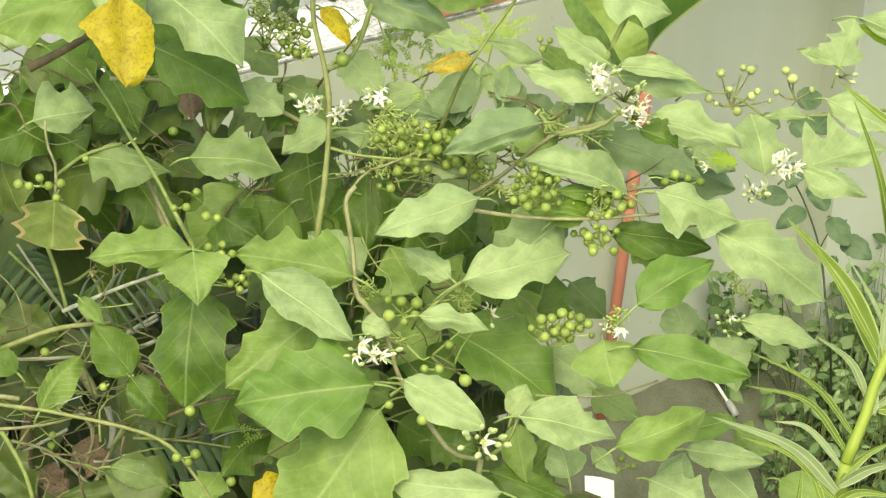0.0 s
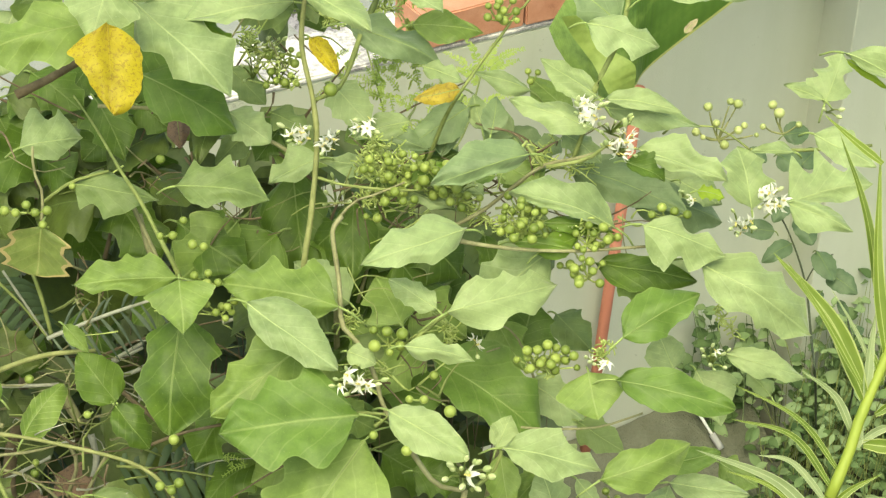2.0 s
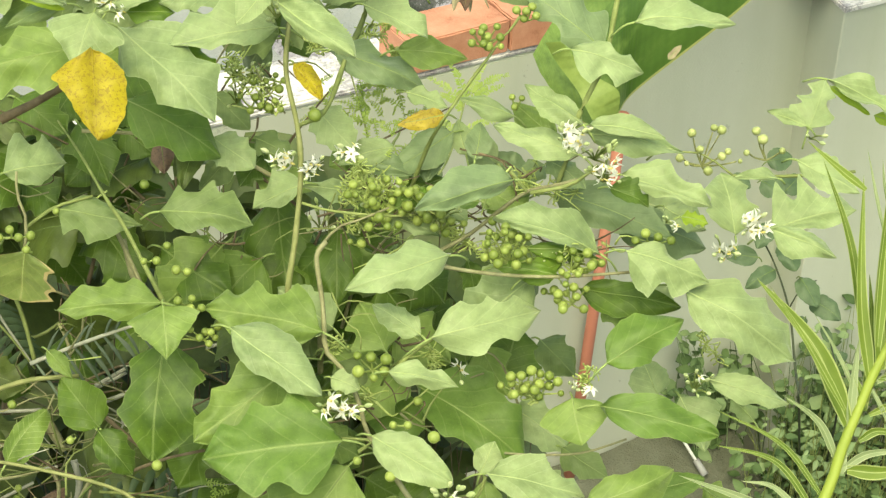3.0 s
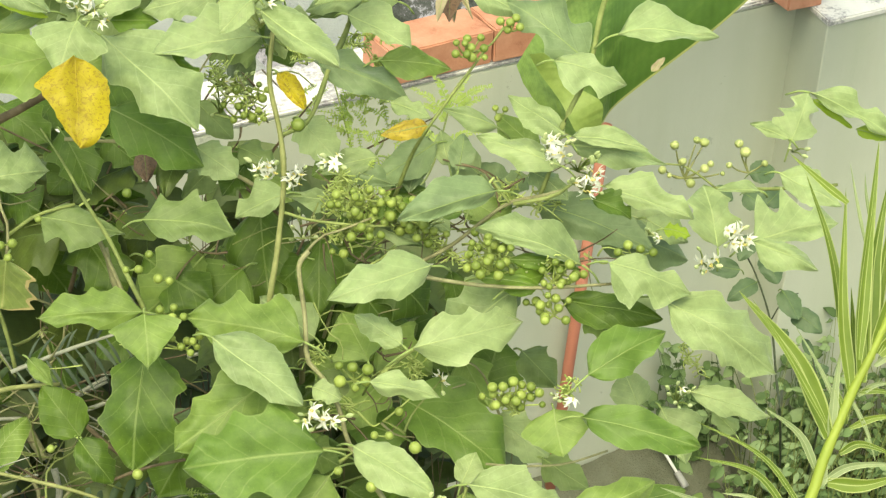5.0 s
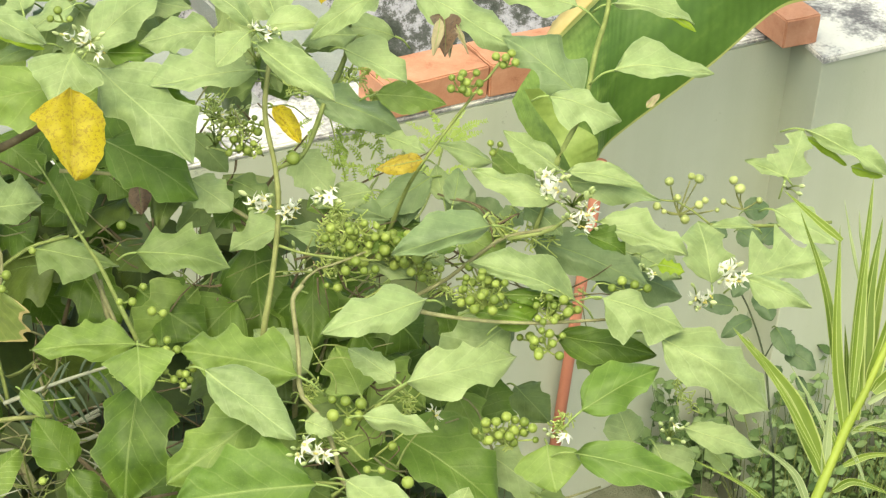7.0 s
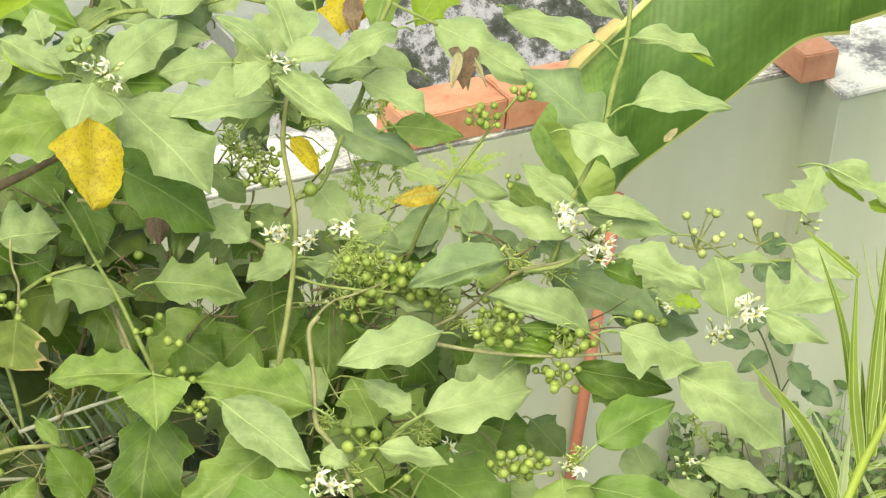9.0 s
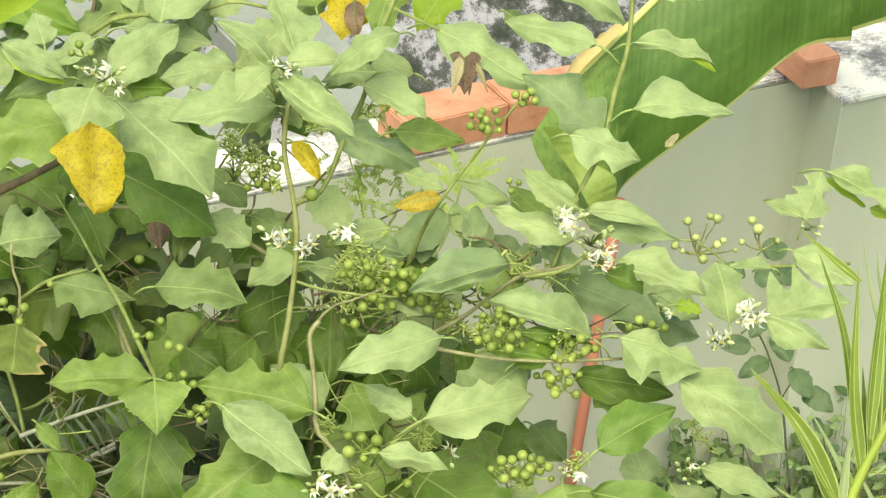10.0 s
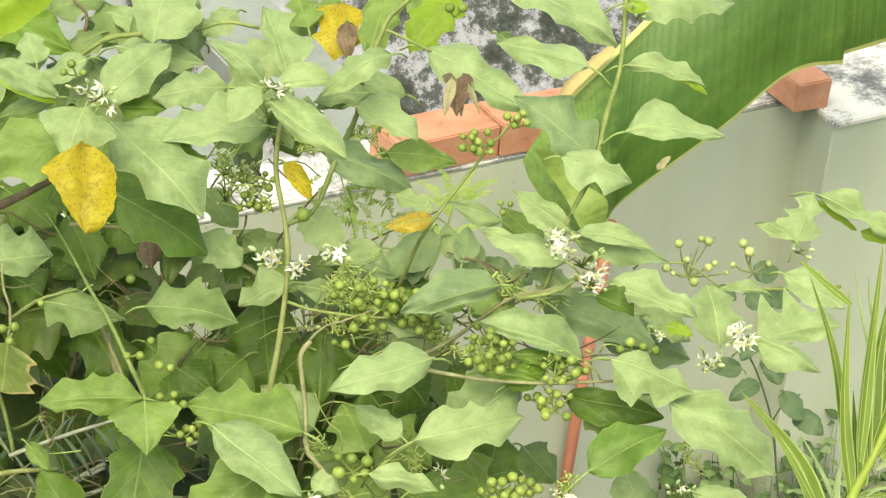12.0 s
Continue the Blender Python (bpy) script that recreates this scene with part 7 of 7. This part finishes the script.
ruled(bm, [(0.189, 2.897, 1.637), (0.210, 2.897, 1.602), (0.243, 2.884, 1.564), (0.259, 2.868, 1.540), (0.276, 2.861, 1.512)], [(0.214, 2.898, 1.640), (0.242, 2.900, 1.607), (0.269, 2.896, 1.584), (0.310, 2.891, 1.560), (0.313, 2.896, 1.513)], 40, 8, 0.004, 0.05, 0, Vector((0.0, -0.84, 0.54)))
part("folded_strip", bm, BANANA_FOLD, banana_plant, "pale yellow-green folded strip near the leaf tip")
leaf(banana_plant, "straw", (0.393, 2.972, 1.577), (0.414, 2.985, 1.598), 0.013, turn=0, seed=356, lobes=2, deep=0.1, petiole=0, name="torn_edge")

# ---- dark climber against the wall ----
wall_climber = thing("wall_climber", (0.940, 3.880, 0.000), "dark-stemmed climber with small oval leaves against the wall", "climber")
stick("stem", [(0.940, 3.880, 0.000), (0.665, 2.821, 0.995), (0.655, 2.865, 1.058), (0.641, 2.920, 1.136), (0.609, 2.969, 1.206), (0.574, 3.002, 1.253), (0.547, 3.040, 1.307)], 0.0024, 0.0014, CLIMBER_STEM, wall_climber, "")
stick("stem", [(0.641, 2.920, 1.136), (0.663, 2.943, 1.168), (0.687, 2.949, 1.177)], 0.0014, 0.001, CLIMBER_STEM, wall_climber, "")
stick("stem", [(1.000, 3.880, 0.000), (0.732, 2.833, 1.012), (0.715, 2.888, 1.091)], 0.0024, 0.0014, CLIMBER_STEM, wall_climber, "")
leaf(wall_climber, "shade", (0.586, 2.969, 1.206), (0.526, 2.973, 1.207), 0.037, turn=0, seed=357, lobes=1, deep=0.04, petiole=0.12)
leaf(wall_climber, "shade", (0.616, 2.958, 1.190), (0.564, 2.926, 1.173), 0.034, turn=0, seed=358, lobes=1, deep=0.04, petiole=0.12)
leaf(wall_climber, "shade", (0.657, 2.951, 1.181), (0.684, 2.900, 1.156), 0.040, turn=0, seed=359, lobes=1, deep=0.04, petiole=0.12)
leaf(wall_climber, "shade", (0.677, 2.929, 1.150), (0.727, 2.896, 1.134), 0.043, turn=0, seed=360, lobes=1, deep=0.04, petiole=0.12)
leaf(wall_climber, "shade", (0.627, 2.987, 1.231), (0.645, 2.933, 1.205), 0.041, turn=0, seed=361, lobes=1, deep=0.04, petiole=0.12)
leaf(wall_climber, "shade", (0.585, 3.044, 1.313), (0.624, 3.018, 1.300), 0.041, turn=0, seed=362, lobes=1, deep=0.04, petiole=0.12)
leaf(wall_climber, "shade", (0.593, 3.063, 1.340), (0.639, 3.074, 1.346), 0.042, turn=0, seed=363, lobes=1, deep=0.04, petiole=0.12)
leaf(wall_climber, "shade", (0.624, 3.033, 1.297), (0.657, 3.070, 1.316), 0.039, turn=0, seed=364, lobes=1, deep=0.04, petiole=0.12)
leaf(wall_climber, "shade", (0.670, 2.913, 1.125), (0.654, 2.892, 1.115), 0.019, turn=0, seed=365, lobes=1, deep=0.04, petiole=0.12)
leaf(wall_climber, "shade", (0.608, 3.003, 1.254), (0.580, 2.961, 1.233), 0.035, turn=0, seed=366, lobes=1, deep=0.04, petiole=0.12)
leaf(wall_climber, "shade", (0.532, 3.048, 1.319), (0.566, 3.028, 1.309), 0.028, turn=0, seed=367, lobes=1, deep=0.04, petiole=0.12)
leaf(wall_climber, "shade", (0.715, 2.888, 1.090), (0.702, 2.919, 1.105), 0.018, turn=0, seed=368, lobes=1, deep=0.04, petiole=0.12)
leaf(wall_climber, "shade", (0.725, 2.872, 1.067), (0.746, 2.882, 1.073), 0.019, turn=0, seed=369, lobes=1, deep=0.04, petiole=0.12)

# ---- rod, scraps ----
rod = thing("rod", (0.683, 3.702, 0.124), "thin white plastic rod leaning on the wall", "rod")
bm = bmesh.new()
tube(bm, [Vector((0.683, 3.702, 0.124)), Vector((0.630, 3.748, 0.187)), Vector((0.577, 3.793, 0.251))], 0.0036, 0.0036, 10)
part("shaft", bm, WHITE_PAPER, rod)
bm = bmesh.new()
tube(bm, [Vector((0.683, 3.702, 0.124)), Vector((0.678, 3.707, 0.131)), Vector((0.661, 3.721, 0.151))], 0.0095, 0.0075, 12)
part("end_cap", bm, GREY_JOINT, rod, "grey plastic end cap")
twig_stick = thing("bleached_stick", (0.795, 3.625, 0.000), "pale dry stick standing in the weeds", "stick")
stick("shaft", [(0.795, 3.625, 0.000), (0.741, 3.537, 0.125), (0.688, 3.449, 0.250)], 0.0041, 0.0033, PALE_STICK, twig_stick, "")
bm = bmesh.new()
at = Vector((0.362, 3.405, 0.084))
ruled(bm, [at + Vector((-0.035, y, 0.012 + 0.28 * y + 0.01 * (y > 0))) for y in (-0.07, -0.02, 0.03, 0.07)], [at + Vector((0.03, y, 0.02 + 0.28 * y - 0.01 * (y > 0))) for y in (-0.07, -0.02, 0.03, 0.07)], 14, 10, 0.003, 0.04)
scrap = part("plastic_scrap", bm, WHITE_PAPER, None, "crumpled white plastic scrap on the soil", at)
tagged(scrap, category="litter")


# ---- dry palm fronds under the bush ----
def leaflet(parent, a, b, half, material=None):
    a, b = Vector(a), Vector(b)
    side = (b - a).cross(Vector((0.1, -0.8, 0.6))).normalized() * half
    mid = a.lerp(b, 0.55) + Vector((0, 0, 0.004))
    bm = bmesh.new()
    ruled(bm, [a - side * 0.6, mid - side, b - side * 0.15], [a + side * 0.6, mid + side, b + side * 0.15], 8, 2, 0.0, 0.3, 0, Vector((0, -0.8, 0.6)))
    part("leaflet", bm, material or GREY_FROND, parent, "", a)

frond_a = thing("palm_frond", (-0.391, 1.720, 1.857), "dry grey-green palm frond caught under the bush", "palm frond", "palm fronds")
stick("rachis", [(-0.391, 1.720, 1.857), (-0.334, 1.733, 1.879), (-0.277, 1.744, 1.898)], 0.0024, 0.0017, PALE_STICK, frond_a)
for i in range(11):
    a = Vector((-0.391, 1.720, 1.857)).lerp(Vector((-0.277, 1.744, 1.898)), 0.04 + 0.088 * i)
    leaflet(frond_a, a, a + Vector((0.030 + 0.004 * (i % 3), -0.019, -0.040 - 0.005 * (i % 2))) * (1.1 - 0.05 * i), 0.0016 + 0.0004 * (i % 3))
    if i % 3:
        leaflet(frond_a, a, a + Vector((0.020 - 0.006 * (i % 2), 0.020, 0.026)) * (1.0 - 0.05 * i), 0.0015)
frond_b = thing("palm_frond", (-0.322, 1.930, 1.552), "grey palm frond hanging in the shade", "palm frond", "palm fronds")
stick("rachis", [(-0.322, 1.930, 1.552), (-0.261, 1.937, 1.567), (-0.200, 1.944, 1.572)], 0.0022, 0.0015, PALE_STICK, frond_b)
for i in range(7):
    a = Vector((-0.322, 1.930, 1.552)).lerp(Vector((-0.200, 1.944, 1.572)), 0.04 + 0.134 * i)
    leaflet(frond_b, a, a + Vector((0.020, -0.039, -0.109)) * (1.05 - 0.071 * i), 0.0047)
frond_c = thing("palm_frond", (-0.479, 1.874, 1.821), "dark green palm frond in the shade under the bush", "palm frond", "palm fronds")
stick("rachis", [(-0.479, 1.874, 1.821), (-0.445, 1.854, 1.798), (-0.412, 1.834, 1.764)], 0.0016, 0.001, GREEN_STEM, frond_c)
for i in range(8):
    a = Vector((-0.479, 1.874, 1.821)).lerp(Vector((-0.412, 1.834, 1.764)), 0.04 + 0.117 * i)
    leaflet(frond_c, a, a + Vector((-0.039, -0.005, -0.060)) * (1.05 - 0.062 * i), 0.0041, DARK_FROND)
    leaflet(frond_c, a, a + Vector((0.038, 0.022, -0.021)) * (1.0 - 0.062 * i), 0.0041, DARK_FROND)
frond_e = thing("palm_frond", (-0.328, 1.720, 1.689), "dark green palm frond low under the bush", "palm frond", "palm fronds")
stick("rachis", [(-0.328, 1.720, 1.689), (-0.263, 1.717, 1.689), (-0.197, 1.714, 1.680)], 0.0016, 0.001, GREEN_STEM, frond_e)
for i in range(9):
    a = Vector((-0.328, 1.720, 1.689)).lerp(Vector((-0.197, 1.714, 1.680)), 0.04 + 0.104 * i)
    leaflet(frond_e, a, a + Vector((0.028, -0.007, -0.062)) * (1.05 - 0.056 * i), 0.0046, DARK_FROND)
    leaflet(frond_e, a, a + Vector((0.013, 0.048, 0.016)) * (1.0 - 0.056 * i), 0.0046, DARK_FROND)
frond_d = thing("palm_frond", (-0.458, 1.940, 1.393), "dry grey palm frond lying in the shade", "palm frond", "palm fronds")
stick("rachis", [(-0.458, 1.940, 1.393), (-0.387, 1.996, 1.477), (-0.316, 2.052, 1.552)], 0.0022, 0.0015, PALE_STICK, frond_d)
for i in range(9):
    a = Vector((-0.458, 1.940, 1.393)).lerp(Vector((-0.316, 2.052, 1.552)), 0.04 + 0.104 * i)
    leaflet(frond_d, a, a + Vector((0.074, 0.007, -0.042)) * (1.05 - 0.056 * i), 0.0035)
    leaflet(frond_d, a, a + Vector((-0.050, 0.058, 0.031)) * (1.0 - 0.056 * i), 0.0035)
stick("twig", [(-0.497, 1.805, 1.723), (-0.447, 1.806, 1.725), (-0.403, 1.808, 1.728)], 0.0023, 0.0021, PALE_STICK, bush, "")
stick("twig", [(-0.470, 1.879, 1.828), (-0.444, 1.859, 1.799), (-0.417, 1.838, 1.770)], 0.0015, 0.0014, PALE_STICK, bush, "")
stick("twig", [(-0.412, 1.839, 1.772), (-0.363, 1.851, 1.789), (-0.307, 1.865, 1.808)], 0.0019, 0.0017, PALE_STICK, bush, "")
stick("twig", [(-0.355, 1.821, 1.745), (-0.330, 1.828, 1.756), (-0.312, 1.834, 1.764)], 0.0025, 0.0019, PALE_STICK, bush, "")
stick("twig", [(-0.206, 1.691, 1.908), (-0.186, 1.695, 1.914)], 0.0020, 0.0017, PALE_STICK, bush, "")

# ---- feathery shrub behind the bush ----
fern = thing("feathery_shrub", (-0.036, 2.152, 0.000), "small shrub with fine feathery bright green leaves", "shrub")
stick("stem", [(-0.036, 2.152, 0.000), (-0.006, 2.152, 1.069), (-0.036, 2.152, 1.782), (-0.024, 2.252, 1.853)], 0.0041, 0.0014, GREEN_STEM, fern, "")
stick("stem", [(-0.036, 2.152, 1.782), (0.030, 2.224, 1.808), (0.061, 2.406, 1.823)], 0.0021, 0.0011, GREEN_STEM, fern, "")
for centre, wide, high, count in (((-0.034, 1.842, 2.102), 0.040, 0.023, 46), ((-0.043, 1.789, 2.053), 0.028, 0.017, 18), ((-0.021, 2.038, 2.082), 0.021, 0.012, 8), ((-0.059, 2.042, 2.087), 0.019, 0.010, 7), ((-0.118, 2.041, 2.083), 0.029, 0.011, 9), ((0.003, 1.890, 1.844), 0.027, 0.019, 12), ((-0.099, 1.919, 2.074), 0.018, 0.010, 6), ((-0.019, 1.814, 1.998), 0.029, 0.014, 10), ((-0.193, 1.683, 1.722), 0.024, 0.018, 5)):
    for i in range(count):
        a = Vector(centre) + ACROSS * rnd.uniform(-wide, wide) + RISE * rnd.uniform(-high, high) + Vector((0, rnd.uniform(-0.02, 0.03), 0))
        b = a + Vector((rnd.uniform(-1, 1), rnd.uniform(-0.5, 0.2), rnd.uniform(-0.5, 0.8))).normalized() * rnd.uniform(0.012, 0.03)
        spray(fern, a, b, 7, 0.0050, FERN, seed=1200 + i)
spray(fern, (0.055, 2.369, 1.818), (0.008, 2.386, 1.846), 20, 0.0081, FERN, seed=370)
spray(fern, (0.058, 2.372, 1.825), (0.036, 2.395, 1.861), 20, 0.0081, FERN, seed=371)
spray(fern, (0.061, 2.376, 1.831), (0.080, 2.396, 1.864), 20, 0.0081, FERN, seed=372)
spray(fern, (0.065, 2.376, 1.831), (0.111, 2.389, 1.854), 20, 0.0081, FERN, seed=373)
spray(fern, (0.058, 2.369, 1.818), (0.105, 2.381, 1.841), 20, 0.0081, FERN, seed=374)
spray(fern, (0.055, 2.365, 1.812), (0.024, 2.376, 1.828), 20, 0.0081, FERN, seed=375)
spray(fern, (0.050, 2.350, 1.786), (0.004, 2.360, 1.802), 20, 0.0081, FERN, seed=376)
spray(fern, (0.054, 2.350, 1.786), (0.100, 2.358, 1.802), 20, 0.0081, FERN, seed=377)
stick("stem", [(-0.036, 2.152, 1.782), (-0.092, 2.286, 1.909), (-0.118, 2.218, 1.990)], 0.0014, 0.0007, GREEN_STEM, fern, "")
stick("stem", [(-0.062, 2.276, 1.893), (-0.046, 2.208, 1.975)], 0.0014, 0.0007, GREEN_STEM, fern, "")
stick("stem", [(-0.036, 2.152, 1.782), (-0.010, 2.058, 1.735)], 0.0014, 0.0007, GREEN_STEM, fern, "")

# ---- weeds at the foot of the wall and under the bush ----
def by_wall(rnd):
    x, y = plan(rnd.uniform(0.48, 2.2), 0.14 + rnd.random() ** 1.3 * 1.1)
    foot = Vector((x, y, 0.0))
    low = 0.08 if (foot - FOOT).dot(ALONG) + 0.85 * (foot - FOOT).dot(OUT) < 0.97 else 1.0
    return foot, foot + Vector((rnd.uniform(-0.1, 0.1) * low, rnd.uniform(-0.08, 0.05) * low, rnd.uniform(0.08, 0.62) * (1.1 - 0.5 * rnd.random()) * low))


def on_wall(rnd):
    s = rnd.uniform(0.62, 1.06)
    foot = Vector((*plan(s * 0.5 + rnd.uniform(0.40, 0.52), rnd.uniform(0.03, 0.10) + (0.135 if s > 0.86 else 0.0)), 0.0))
    return foot, Vector((*plan(s, rnd.uniform(0.03, 0.08) + (0.135 if s > 0.86 else 0.0)), rnd.uniform(0.2, 0.52) - 0.3 * max(0.0, s - 0.85)))


def under_bush(rnd):
    foot = Vector((rnd.uniform(-0.95, 0.12), rnd.uniform(2.1, 3.2), 0.0))
    return foot, foot + Vector((rnd.uniform(-0.15, 0.15), rnd.uniform(-0.15, 0.1), rnd.uniform(0.15, 0.7)))


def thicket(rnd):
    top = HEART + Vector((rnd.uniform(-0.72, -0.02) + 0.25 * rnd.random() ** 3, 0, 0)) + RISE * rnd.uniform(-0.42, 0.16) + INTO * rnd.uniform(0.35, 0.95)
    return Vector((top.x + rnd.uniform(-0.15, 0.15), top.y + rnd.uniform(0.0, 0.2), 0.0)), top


scatter("wall_weeds", [WEED, WEED], "thin-stemmed dull green weeds leaning on the wall", "weeds", 60, on_wall, 0.022, 0.05, 8, 0.6)
scatter("weeds", [WEED, GREEN_STEM], "low tangle of green weeds along the wall", "weeds", 1700, by_wall, 0.012, 0.042, 3, 0.5)
# both masses wear gloom: their darkness is shade put into the leaf colour
scatter("undergrowth", [LEAF["gloom"], BROWN_STEM], "undergrowth below the bush, shade put into its dark leaf colour", "undergrowth", 200, under_bush, 0.05, 0.13, 4, 0.7)
scatter("thicket", [LEAF["gloom"], BROWN_STEM], "dense stems and leaves behind the bush, leaf colour darkened for shade", "undergrowth", 420, thicket, 0.05, 0.12, 5, 0.75)
